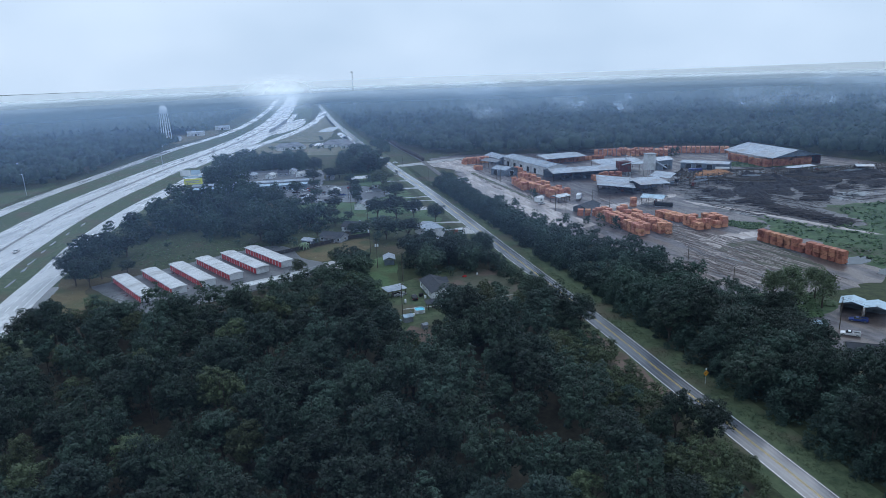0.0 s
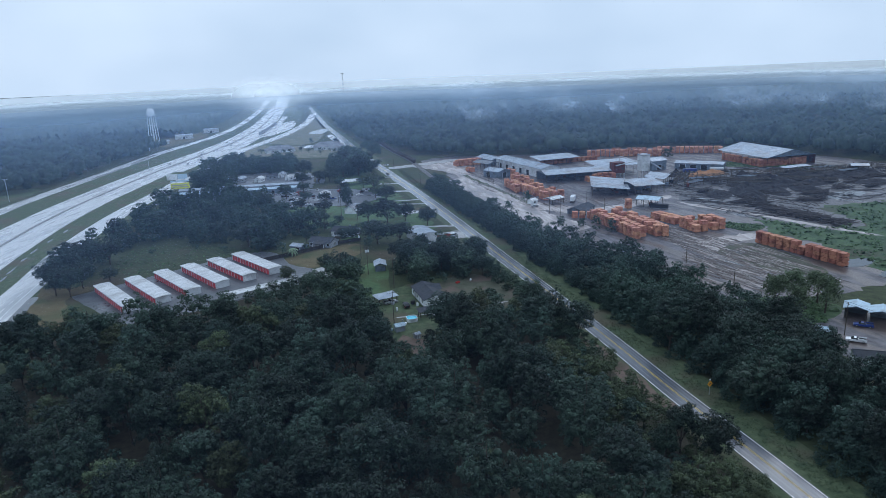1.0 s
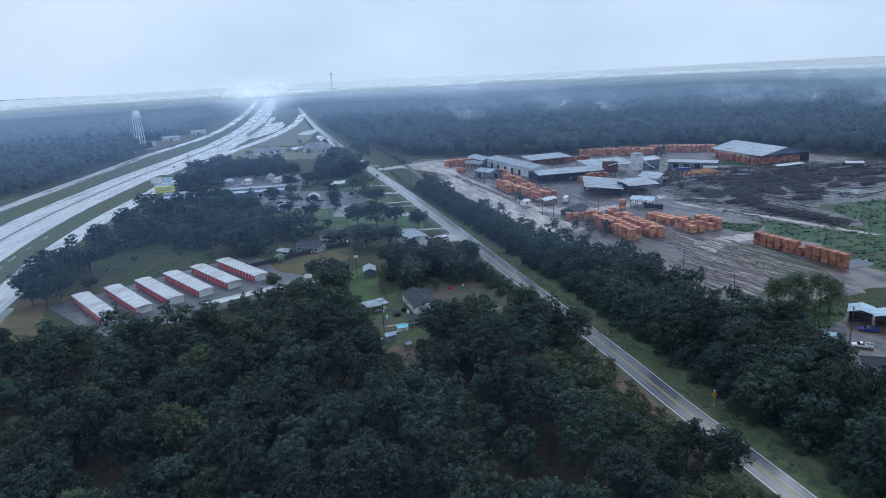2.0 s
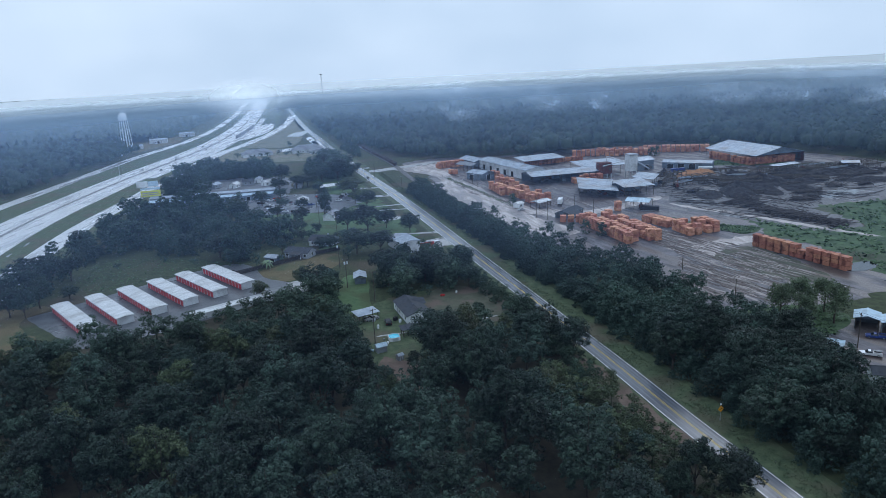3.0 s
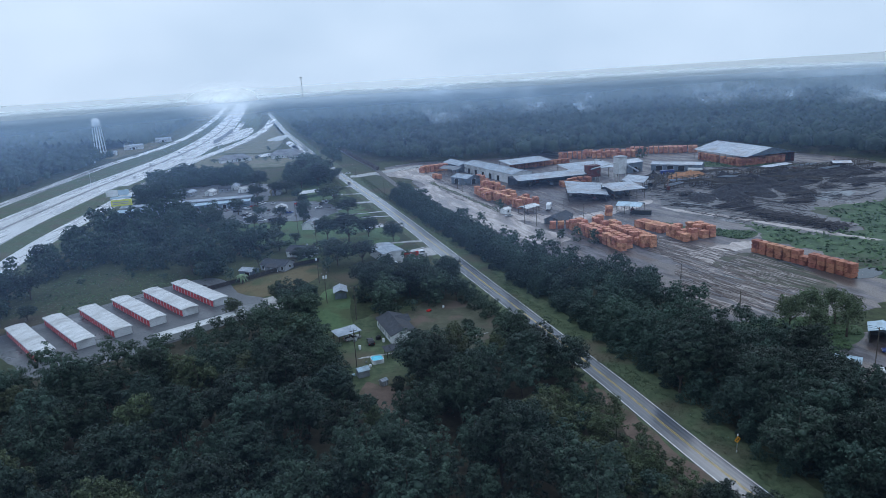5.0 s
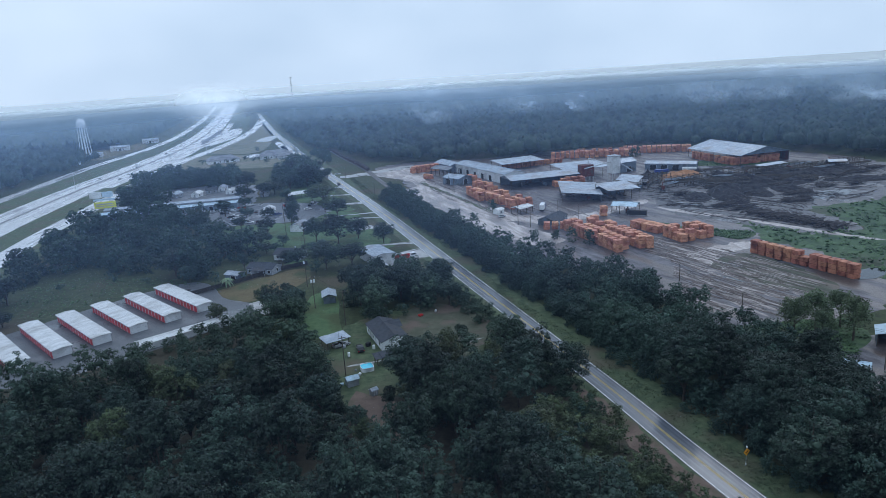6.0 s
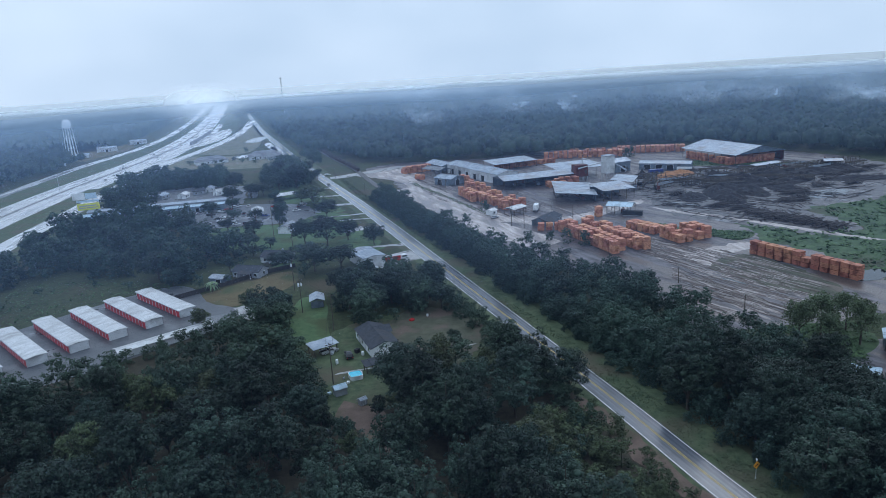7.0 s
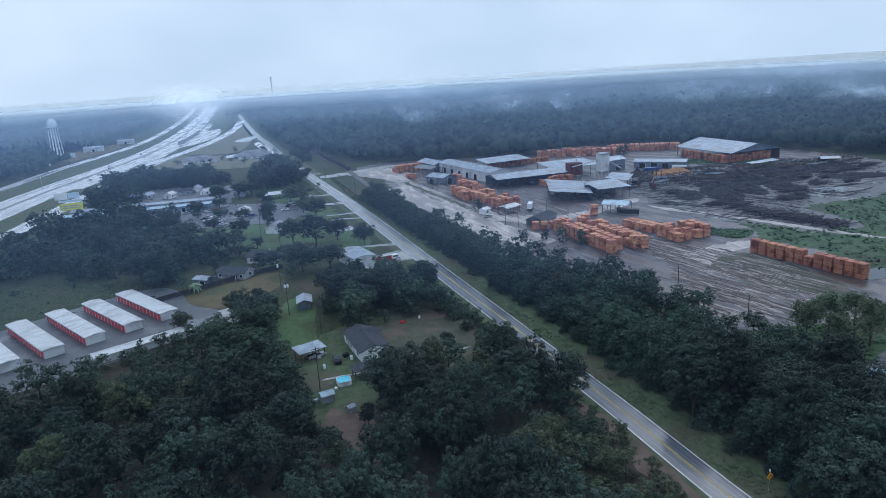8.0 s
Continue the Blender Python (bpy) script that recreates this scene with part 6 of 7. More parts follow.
for k in range(28):
    a, b2 = k * math.tau / 28, (k + 1) * math.tau / 28
    rod(bm, (5.6 * math.cos(a), 5.6 * math.sin(a), 39.8), (5.6 * math.cos(b2), 5.6 * math.sin(b2), 39.8), 0.06, sides=4)
    rod(bm, (5.6 * math.cos(a), 5.6 * math.sin(a), 38.6), (5.6 * math.cos(a), 5.6 * math.sin(a), 39.8), 0.05, sides=4)
part("balcony_rail", bm, M_TANK, tower)
part("balcony_floor", rods(((0, 0, 38.5), (0, 0, 38.65), 5.7), sides=28), M_TANK, tower)

mast = thing("radio_mast", -163, 1410, 0, 0, "thin grey lattice radio mast", "mast")
bm = bmesh.new()
for k in range(3):
    a = k * math.tau / 3
    rod(bm, (1.0 * math.cos(a), 1.0 * math.sin(a), 0), (0.8 * math.cos(a), 0.8 * math.sin(a), 82), 0.25, sides=4)
part("lattice_leg", bm, M_GREY_WALL, mast)
part("brace", rods(*[((1.0, 0, z), (-0.5, 0.8, z + 3), 0.12) for z in range(0, 79, 4)], sides=4), M_GREY_WALL, mast)
part("platform", boxes((-3, 3, -0.8, 0.8, 80, 81)), M_GREY_WALL, mast)

bill = thing("billboard", -183, 507, 0, 12, "tall roadside billboard with pale blue and yellow panels", "billboard")
part("post", rods(((0, 0.6, 0), (0, 0.6, 16), 0.5)), M_STEEL, bill)
part("panel_low", boxes((-10, 3.4, -0.2, 0.2, 5.2, 9.6)), M_BILL_YELLOW, bill, "yellow-green panel")
part("panel_strip", boxes((-10, 3.4, -0.2, 0.2, 10.4, 11.6)), M_BILL_BLUE, bill)
part("panel_high", boxes((-12, -4.5, -0.2, 0.2, 12.2, 16.5)), M_TANK, bill, "white panel")
part("panel_side", boxes((-4.2, 2.6, -0.2, 0.2, 12.6, 16.2)), M_BILL_BLUE, bill, "pale blue panel")
part("lettering_bar", boxes((-9.0, 2.4, -0.26, -0.2, 6.4, 6.9), (-9.0, 1.4, -0.26, -0.2, 7.6, 8.3)), M_GREY_WALL, bill)
part("rail", boxes((-10, 3.4, 0.2, 0.5, 5.0, 5.2), (-10, 3.4, 0.2, 0.5, 12.0, 12.2)), M_STEEL, bill)

for x, y, h in ((-320, 514, 17), (-232, 1010, 18), (-262, 640, 14), (-208, 880, 16), (-226, 1130, 18)):
    l = thing("street_lamp", x, y, 0, 0, "tall grey street lamp beside the highway", "street lamp", "highway lamps")
    part("mast", rods(((0, 0, 0), (0, 0, h), 0.22, 0.1)), M_STEEL, l)
    part("arm", rods(((0, 0, h), (1.8, 0, h + 0.3), 0.07), ((0, 0, h), (-1.8, 0, h + 0.3), 0.07)), M_STEEL, l)
    for s in (-1, 1):
        part("lantern", boxes((s * 2.1 - 0.4, s * 2.1 + 0.4, -0.15, 0.15, h + 0.22, h + 0.4)), M_STEEL, l)

# overpass wall and gantry near the interchange
over = tagged(mesh_ob("ramp_wall", ribbon(bmesh.new(), smooth_line([(-243, 1000), (-250, 1090), (-264, 1220)], 8), -0.5, 0.5, 4.5, 4.5), M_GREY_WALL), "concrete wing wall of the ramp", "wall", kind="structure")

# ---- yard clutter ----
pool = thing("garden_pool", -7.2, 221.4, 0.03, 15, "above-ground garden pool with turquoise water", "pool")
n = 20


def pool_edge(k, r, z):
    c, s = math.cos(k * math.tau / n), math.sin(k * math.tau / n)
    return (r * math.copysign(abs(c) ** 0.45, c), 1.1 * r * math.copysign(abs(s) ** 0.45, s), z)


bm = bmesh.new()
for r0, r1, z0, z1 in ((1.85, 1.85, 0, 1.2), (1.85, 1.75, 1.2, 1.24), (1.75, 1.72, 1.24, 0.9)):
    for k in range(n):
        bm.faces.new([bm.verts.new(p) for p in (pool_edge(k, r0, z0), pool_edge(k + 1, r0, z0), pool_edge(k + 1, r1, z1), pool_edge(k, r1, z1))])
part("pool_wall", bm, M_SIDING, pool)
bm = bmesh.new()
bm.faces.new([bm.verts.new(pool_edge(k, 1.74, 1.02)) for k in range(n)])
part("water", bm, M_POOL_WATER, pool, "clear turquoise water")
part("rim", rods(*[(pool_edge(k, 1.8, 1.22), pool_edge(k + 1, 1.8, 1.22), 0.06) for k in range(n)], sides=5), M_SIDING, pool)
part("pump", boxes((-3.5, -3.0, 0.3, 0.8, 0, 0.6), bevel=0.05), M_GREY_WALL, pool)
part("ladder", boxes((1.9, 2.0, -0.3, -0.24, 0, 1.6), (1.9, 2.0, 0.24, 0.3, 0, 1.6), (1.9, 1.98, -0.24, 0.24, 0.4, 0.46), (1.9, 1.98, -0.24, 0.24, 0.9, 0.96)), M_STEEL, pool)

crng = random.Random(77)
for x, y, w, h, mt, lb in ((-14.6, 239.0, 1.2, 0.8, M_GREY_WALL, "grey storage tub beside the carport"), (-12.8, 231.5, 0.7, 1.4, M_SIDING, "white gas cylinder standing in the yard"), (-5.3, 236.0, 0.8, 1.2, M_SIDING, "white appliance beside the house"), (-9.2, 218.0, 0.9, 0.6, M_SIDING, "white tub beside the pool"), (0.8, 224.0, 0.9, 0.9, M_TANK, "round white drum beside the lean-to"), (11, 261, 1.6, 0.5, M_RED, "red plastic sandpit in the yard"), (-7.0, 238.5, 1.5, 1.2, M_DARK, "dark covered grill by the house"), (16.5, 263.5, 0.7, 0.8, M_TANK, "pale garden chair in the yard"), (-14.0, 212.8, 1.0, 0.5, M_BLUE_ROOF, "blue crate by the shed")):
    t = thing("yard_item", x, y, 0.045, crng.uniform(0, 90), lb, "yard clutter")
    part("body", boxes((-w / 2, w / 2, -w / 2.6, w / 2.6, 0, h), bevel=0.08), mt, t)
    part("lid", boxes((-w / 2.2, w / 2.2, -w / 2.9, w / 2.9, h, h + 0.06)), mt, t)

# board fence between the fields
fence = thing("board_fence", 0, 0, 0.03, 0, "long dark board fence between the fields", "fence")
line = smooth_line([(-80, 307), (-62, 321), (-49, 332.5), (-36, 340)], 2.4)
board = None
for p, q in zip(line, line[1:]):
    d = (q - p).normalized()
    ang = math.degrees(math.atan2(d.y, d.x))
    if board is None:
        board = part("panel", boxes(*[(k * 0.2, k * 0.2 + 0.18, -0.02 + 0.015 * (k % 2), 0.02 + 0.015 * (k % 2), 0.05, 1.9) for k in range(14)]), M_FENCE, fence)
        board.matrix_basis = pose(p.x, p.y, 0, 0, 0, ang)
        post = part("post", boxes((-0.06, 0.06, -0.06, 0.06, 0, 2.0)), M_POLE, fence)
        post.matrix_basis = pose(p.x, p.y, 0, 0, 0, ang)
    else:
        share("panel", board, fence, pose(p.x, p.y, 0, 0, 0, ang))
        share("post", post, fence, pose(p.x, p.y, 0, 0, 0, ang))

# wire fence along the sandy track
yard_fence = thing("wire_fence", 0, 0, 0.05, 0, "sagging wire fence on wooden posts along the sandy track", "fence")
line = smooth_line([(27, 545), (36, 510), (46, 476), (56, 440), (63, 412)], 5.0)
fpost = None
for p, q in zip(line, line[1:]):
    if fpost is None:
        fpost = part("post", rods(((0, 0, 0), (0, 0, 2.1), 0.09), sides=6), M_POLE, yard_fence)
        fpost.matrix_basis = pose(p.x, p.y, 0)
    else:
        share("post", fpost, yard_fence, pose(p.x, p.y, 0))
    part("wire", rods(*[((p.x, p.y, z), (q.x, q.y, z), 0.03) for z in (0.7, 1.3, 1.9)], sides=4), M_STEEL, yard_fence)

# barns and cottage at the farm yard
open_shed("open_barn", 140.8, 204.8, 55, 7.0, 6.5, 3.6, 0.9, M_BLUE_ROOF, "open barn with pale blue metal roof", "barn", "open barns", back=(("n", M_DARK_METAL), ("e", M_DARK_METAL)), bays=2)
open_shed("open_barn", 145.8, 199.4, 55, 7.0, 6.5, 3.6, 0.9, M_BLUE_ROOF, "open barn with pale blue metal roof", "barn", "open barns", back=(("n", M_DARK_METAL), ("e", M_DARK_METAL)), bays=2)
gable("tool_shed", 120.5, 190.5, -38, 6.0, 4.2, 2.4, 0.8, M_DARK_METAL, M_BLUE_ROOF, "small dark shed with pale blue roof in the farm yard", "shed", doors=(("w", 0, 1.0, 1.9, 0.05),), over=0.3)
gable("cottage", 123.5, 170.0, -20, 9.5, 5.5, 2.6, 1.2, M_SIDING, M_SHINGLE, "white cottage with dark roof in the farm yard", "house", ribs=False, windows=(("s", -2.5, 1.1, 1.1, 0.9), ("s", 2.5, 1.1, 1.1, 0.9), ("e", 0, 1.0, 1.1, 0.9)), doors=(("s", 0, 1.0, 2.0, 0.05),))


# ---- trees ----
def tri_mesh(name, verts, tris, material):
    """A mesh of triangles from arrays."""
    me = bpy.data.meshes.new(name)
    me.vertices.add(len(verts))
    me.vertices.foreach_set("co", np.asarray(verts, dtype=np.float32).ravel())
    me.loops.add(len(tris) * 3)
    me.loops.foreach_set("vertex_index", np.asarray(tris, dtype=np.int32).ravel())
    me.polygons.add(len(tris))
    me.polygons.foreach_set("loop_start", np.arange(0, len(tris) * 3, 3, dtype=np.int32))
    me.polygons.foreach_set("use_smooth", np.ones(len(tris), dtype=bool))
    me.update(calc_edges=True)
    me.materials.append(material)
    return me


bm = bmesh.new()
bmesh.ops.create_icosphere(bm, subdivisions=1, radius=1.0)
bm.verts.ensure_lookup_table()
ICO1_V = np.array([v.co[:] for v in bm.verts])
ICO1_F = np.array([[v.index for v in f.verts] for f in bm.faces])
bm.free()


def unit(a):
    return a / np.maximum(1e-6, np.linalg.norm(a, axis=-1, keepdims=True))


def crown_arrays(seed, R, H, lobes, leaves, size, low=0.12, droop=0.0, core=0.5, skirt=0, clumps=9):
    """Boughs carry clumps of leaves, over a rough dark core to each bough."""
    g = np.random.default_rng(seed)
    cz, rz = H * (0.5 + low / 2), H * (0.5 - low / 2)
    d = unit(g.normal(size=(lobes * 4, 3)))
    d = d[d[:, 2] > -0.7][:lobes]
    lr = R * g.uniform(0.28, 0.50, len(d))
    c = d * np.array([R, R, rz]) * (1 - lr / R * 0.85)[:, None] * g.uniform(0.82, 1.14, (len(d), 1)) + np.array([0, 0, cz])
    c = np.vstack([c, [[0, 0, cz]]])
    lr = np.append(lr, R * 0.55)
    if skirt:
        th = np.arange(skirt) * math.tau / skirt + g.uniform(0, 1, skirt)
        sr = R * g.uniform(0.34, 0.48, skirt)
        c = np.vstack([c, np.stack([np.cos(th) * R * 0.58, np.sin(th) * R * 0.58, sr * 0.8], 1)])
        lr = np.append(lr, sr)
    V, F, n = [], [], 0
    for k in range(len(c)):
        bump = 1 + g.normal(0, 0.16, (len(ICO1_V), 1))
        V.append(c[k] + ICO1_V * bump * lr[k] * core * np.array([1, 1, 0.85]))
        F.append(ICO1_F + n)
        n += len(ICO1_V)
    # clumps sit on the boughs, more of them above than below
    m = len(c) * clumps
    home = np.repeat(np.arange(len(c)), clumps)
    u = unit(g.normal(size=(m, 3)) + np.array([0, 0, 0.4]))
    kr = lr[home] * g.uniform(0.24, 0.46, m)
    kc = c[home] + u * (lr[home] * g.uniform(0.62, 0.98, m))[:, None] * np.array([1, 1, 0.9])
    pick = g.choice(m, leaves, p=kr ** 2 / (kr ** 2).sum())
    w = unit(g.normal(size=(leaves, 3)) + u[pick] * 0.5 + np.array([0, 0, 0.45]))
    p = kc[pick] + w * (kr[pick] * g.uniform(0.55, 1.15, leaves))[:, None] * np.array([1.1, 1.1, 0.8])
    if droop:
        p[:, 2] -= droop * g.random(leaves) ** 2 * (np.linalg.norm(p[:, :2], axis=1) / R)
    nrm = unit(w + g.normal(0, 0.45, (leaves, 3)) + np.array([0, 0, 0.3]))
    a = unit(np.cross(nrm, g.normal(size=(leaves, 3))))
    b = np.cross(nrm, a)
    s = size * g.uniform(0.6, 1.35, (leaves, 1))
    q = np.stack([p + a * s, p - a * s * 0.7 + b * s * 0.75, p - a * s * 0.6 - b * s * 0.75 + nrm * s * 0.2], 1)
    V.append(q.reshape(-1, 3))
    F.append(n + np.arange(3 * leaves).reshape(-1, 3))
    return np.vstack(V), np.vstack(F)


def trunk_bm(seed, R, H, low=0.3):
    rng = random.Random(seed)
    bm = bmesh.new()
    base = H * (low + 0.12)
    rod(bm, (0, 0, -0.2), (rng.uniform(-.3, .3), rng.uniform(-.3, .3), base), 0.34, 0.22, sides=7)
    for k in range(5):
        a = k * math.tau / 5 + rng.uniform(-0.4, 0.4)
        rod(bm, (0, 0, base * rng.uniform(0.7, 0.98)), (R * 0.6 * math.cos(a), R * 0.6 * math.sin(a), H * rng.uniform(0.6, 0.8)), 0.16, 0.05, sides=5)
    rod(bm, (0, 0, base * 0.96), (0, 0, H * 0.86), 0.22, 0.05, sides=6)
    return bm


def tree_model(seed, R, H, lobes, leaves, size, material, low=0.12, droop=0.0, core=0.28, label="", category="tree", name="tree", group="trees of the near wood"):
    t = thing(name, 0, 0, 0, 0, label, category, group)
    part("trunk", trunk_bm(seed, R, H, low), M_TRUNK, t)
    v, f = crown_arrays(seed, R, H, lobes, leaves, size, low, droop, core)
    new("crown", tri_mesh("crown", v, f, material)).parent = t
    return t


KINDS = [
    tree_model(1, 6.2, 16.5, 20, 8000, 0.24, M_LEAF, label="tall broad-leaved tree with a rounded lumpy green crown"),
    tree_model(2, 5.6, 18.0, 18, 7400, 0.24, M_LEAF_DARK, label="tall dark oak with a dense crown"),
    tree_model(3, 6.8, 15.5, 22, 8400, 0.24, M_LEAF_DARK, label="broad dark oak with a spreading crown"),
    tree_model(4, 5.0, 15.5, 16, 6600, 0.24, M_LEAF, label="broad-leaved tree with a narrow green crown"),
    tree_model(5, 5.4, 14.5, 17, 6600, 0.23, M_LEAF_LIGHT, label="younger tree with yellow-green leaves"),
]
KIND_SIZE = [(6.2, 16.5), (5.6, 18.0), (6.8, 15.5), (5.0, 15.5), (5.4, 14.5)]
placed = set()


def tree(kind, x, y, scale, turn, tall=1.0):
    m = pose(x, y, 0, 0, 0, turn)
    if kind not in placed:
        placed.add(kind)
        ob = KINDS[kind]
        ob.matrix_basis = m @ Matrix.Diagonal((scale, scale, scale * tall, 1))
    else:
        ob = copy_thing(KINDS[kind], m)
        ob.scale = (scale, scale, scale * tall)
    return ob


# where no tree may stand: roads, clearings and all that is built
bpy.context.view_layer.update()
BUILT = []
for o in list(scene.objects):
    if o.parent is None and o.type == "EMPTY" and o.get("category") not in ("tree", "mast", "utility pole"):
        pts = [c.matrix_world @ Vector(b) for c in o.children if c.type == "MESH" for b in c.bound_box]
        if pts and o.name != "board_fence":
            BUILT.append((min(p.x for p in pts), max(p.x for p in pts), min(p.y for p in pts), max(p.y for p in pts)))
BUILT = np.array(BUILT)
LINES = [(np.array([p[:] for p in l]), w) for l, w in ((county, 9.0), (highway, 40), (far_front, 12), (near_front, 13), (ramp, 12), (rail_line, 6))]


def free(x, y, margin=2.5):
    if ((BUILT[:, 0] - margin < x) & (x < BUILT[:, 1] + margin) & (BUILT[:, 2] - margin < y) & (y < BUILT[:, 3] + margin)).any():
        return False
    return all(((l[:, 0] - x) ** 2 + (l[:, 1] - y) ** 2).min() > w * w for l, w in LINES)


def scatter(poly, step, seed, skip=0.0, margin=2.5):
    rng = random.Random(seed)
    xs, ys = [p[0] for p in poly], [p[1] for p in poly]
    out = []
    row, y = 0, min(ys)
    while y < max(ys):
        x = min(xs) + (row % 2) * step / 2
        while x < max(xs):
            px, py = x + rng.uniform(-0.36, 0.36) * step, y + rng.uniform(-0.36, 0.36) * step
            if rng.random() >= skip and inside(px, py, poly) and free(px, py, margin):
                out.append((px, py))
            x += step
        y += step * 0.87
        row += 1
    return out


FORE = [(-96, 64), (-126, 130), (-156, 205), (-142, 218), (-116, 220), (-95, 220), (-85, 230), (-74, 225), (-64, 233), (-55, 240), (-54, 262), (-43, 264), (-38, 276), (-32, 276), (-30, 246), (-25, 234), (-22, 204), (-12, 194), (-4, 184), (-2, 172), (3, 178), (2, 192), (0, 208), (8, 217), (24, 222), (32, 228), (31, 250), (21, 262), (6, 258), (-8, 258), (-13, 270), (-13, 316), (2, 314), (14, 312), (24, 298), (37, 256), (45, 206), (52, 158), (60, 116), (70, 62)]
STRIP = [(97, 60), (84.5, 122), (75, 165), (67.5, 200), (55, 255), (44, 300), (22, 390), (6, 455), (-1, 492), (5, 490), (17, 470), (33, 422), (42, 396), (48, 350), (57, 329), (67, 314), (78, 310), (81, 287), (86, 273), (91, 261), (94, 247), (91, 226), (97, 217), (104, 205), (110, 192), (110, 166), (114, 152), (150, 140), (176, 96), (160, 60)]
MIDLEFT = [(-172, 288), (-156, 290), (-152, 306), (-160, 335), (-150, 353), (-127, 350), (-91, 337), (-75, 329), (-72, 344), (-62, 364), (-66, 380), (-92, 386), (-102, 428), (-114, 440), (-112, 464), (-124, 470), (-172, 462), (-182, 430), (-176, 350)]
BLOCK = [(-204, 594), (-182, 592), (-150, 600), (-122, 588), (-116, 600), (-122, 640), (-136, 656), (-200, 656)]
BLOCK_B = [(-88, 574), (-48, 556), (-52, 634), (-62, 690), (-82, 688), (-86, 620)]
STORE_TREES = [(-178, 476), (-150, 484), (-104, 476), (-98, 490), (-108, 494), (-174, 488)]
FAR_RIGHT = [(-68, 800), (-116, 985), (-150, 1150), (700, 1150), (950, 700), (720, 430), (396, 330), (384, 440), (366, 500), (346, 546), (324, 590), (286, 634), (240, 644), (170, 644), (120, 624), (70, 642), (20, 662), (-6, 686), (-30, 730)]
FAR_LEFT = [(-323, 560), (-382, 510), (-350, 420), (-310, 330), (-700, 330), (-1000, 700), (-900, 1150), (-430, 1150), (-412, 1080), (-402, 930), (-332, 870), (-326, 700)]

rng = random.Random(42)
fore_spots, strip_spots = scatter(FORE, 11.2, 1, margin=3.5), scatter(STRIP, 9.4, 2)
mid_spots = []


def roadside(x, y):
    """How far right of the county road a place lies."""
    i = min(range(len(county)), key=lambda k: (county[k].x - x) ** 2 + (county[k].y - y) ** 2)
    return (x - county[i].x) * 0.97 + (y - county[i].y) * 0.23


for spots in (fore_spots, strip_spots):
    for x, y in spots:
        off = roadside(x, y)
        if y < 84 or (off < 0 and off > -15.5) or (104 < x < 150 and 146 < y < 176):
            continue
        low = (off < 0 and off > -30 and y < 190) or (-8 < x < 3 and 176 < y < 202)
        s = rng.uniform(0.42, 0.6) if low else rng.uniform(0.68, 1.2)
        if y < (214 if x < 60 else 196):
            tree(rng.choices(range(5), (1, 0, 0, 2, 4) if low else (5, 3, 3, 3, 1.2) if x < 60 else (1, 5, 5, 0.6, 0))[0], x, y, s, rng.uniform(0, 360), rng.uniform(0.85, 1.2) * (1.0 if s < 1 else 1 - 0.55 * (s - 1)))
        elif x > 40 and off > 0:
            mid_spots.append((x, y, rng.uniform(0.6, 0.88)))
        elif y > 258:
            mid_spots.append((x, y, rng.uniform(0.76, 0.92) if y < 292 else rng.uniform(0.62, 0.78)))
        else:
            mid_spots.append((x, y, min(s, 0.75 + rng.uniform(0, 0.5)) if y < 212 else rng.uniform(0.72, 1.0)))
bushes = [(x, y, rng.uniform(0.3, 0.5)) for x, y in scatter(FORE, 9.0, 31, 0.4, margin=1.5) if roadside(x, y) < -12 or y > 200]
bushes += [(x, y, rng.uniform(0.3, 0.5)) for x, y in scatter(STRIP, 8.5, 32, 0.15, margin=1.5)]
saplings = []
# the wood's edge along the road's right side, and its dense underwood
for i in range(8, len(county) - 1):
    c, d = county[i], (county[i + 1] - county[i - 1]).normalized()
    n = Vector((d.y, -d.x))
    if 70 < c.y < 490:
        for o, s0, s1 in ((9.6, 0.22, 0.34), (12.2, 0.42, 0.62), (17, 0.6, 0.95)):
            p = c + n * (o + rng.uniform(-1.0, 1.2)) + d * rng.uniform(-2.5, 2.5)
            if free(p.x, p.y, 1.0):
                mid_spots.append((p.x, p.y, rng.uniform(s0, s1)))
    if 84 < c.y < 196:
        for o, s0, s1 in ((10.2, 0.28, 0.4), (14.5, 0.36, 0.52), (19.5, 0.42, 0.6), (25, 0.45, 0.65)):
            p = c - n * (o + rng.uniform(-0.8, 0.8)) + d * rng.uniform(-3, 3)
            saplings.append((p.x, p.y, rng.uniform(s0, s1)))
    if 186 < c.y < 300:
        for o, s0, s1 in ((9.6, 0.2, 0.3), (12.4, 0.32, 0.46)):
            p = c - n * (o + rng.uniform(-0.6, 0.6)) + d * rng.uniform(-3, 3)
            if free(p.x, p.y, 1.5):
                mid_spots.append((p.x, p.y, rng.uniform(s0, s1)))
        p = c - n * (15 + rng.uniform(-0.8, 1.5))
        if free(p.x, p.y, 2.0) and rng.random() < 0.7:
            mid_spots.append((p.x, p.y, rng.uniform(0.4, 0.58)))


def woodland(name, label, spots, models, material, sz=(0.8, 1.15)):
    """Many trees of a wood that nobody could count, as one piece."""
    g = np.random.default_rng(len(spots))
    V, F, n = [], [], 0
    for i, (x, y, s) in enumerate(spots):
        v, f = models[g.integers(len(models))]
        a = g.uniform(0, math.tau)
        c, sn = math.cos(a), math.sin(a)
        w = v @ np.array([[c, sn, 0], [-sn, c, 0], [0, 0, 1]]) * s * np.array([1, 1, g.uniform(*sz)]) + np.array([x, y, 0])
        V.append(w)
        F.append(f + n)
        n += len(v)
    return tagged(new(name, tri_mesh(name, np.vstack(V), np.vstack(F), material)), label, "woodland", kind="stuff")


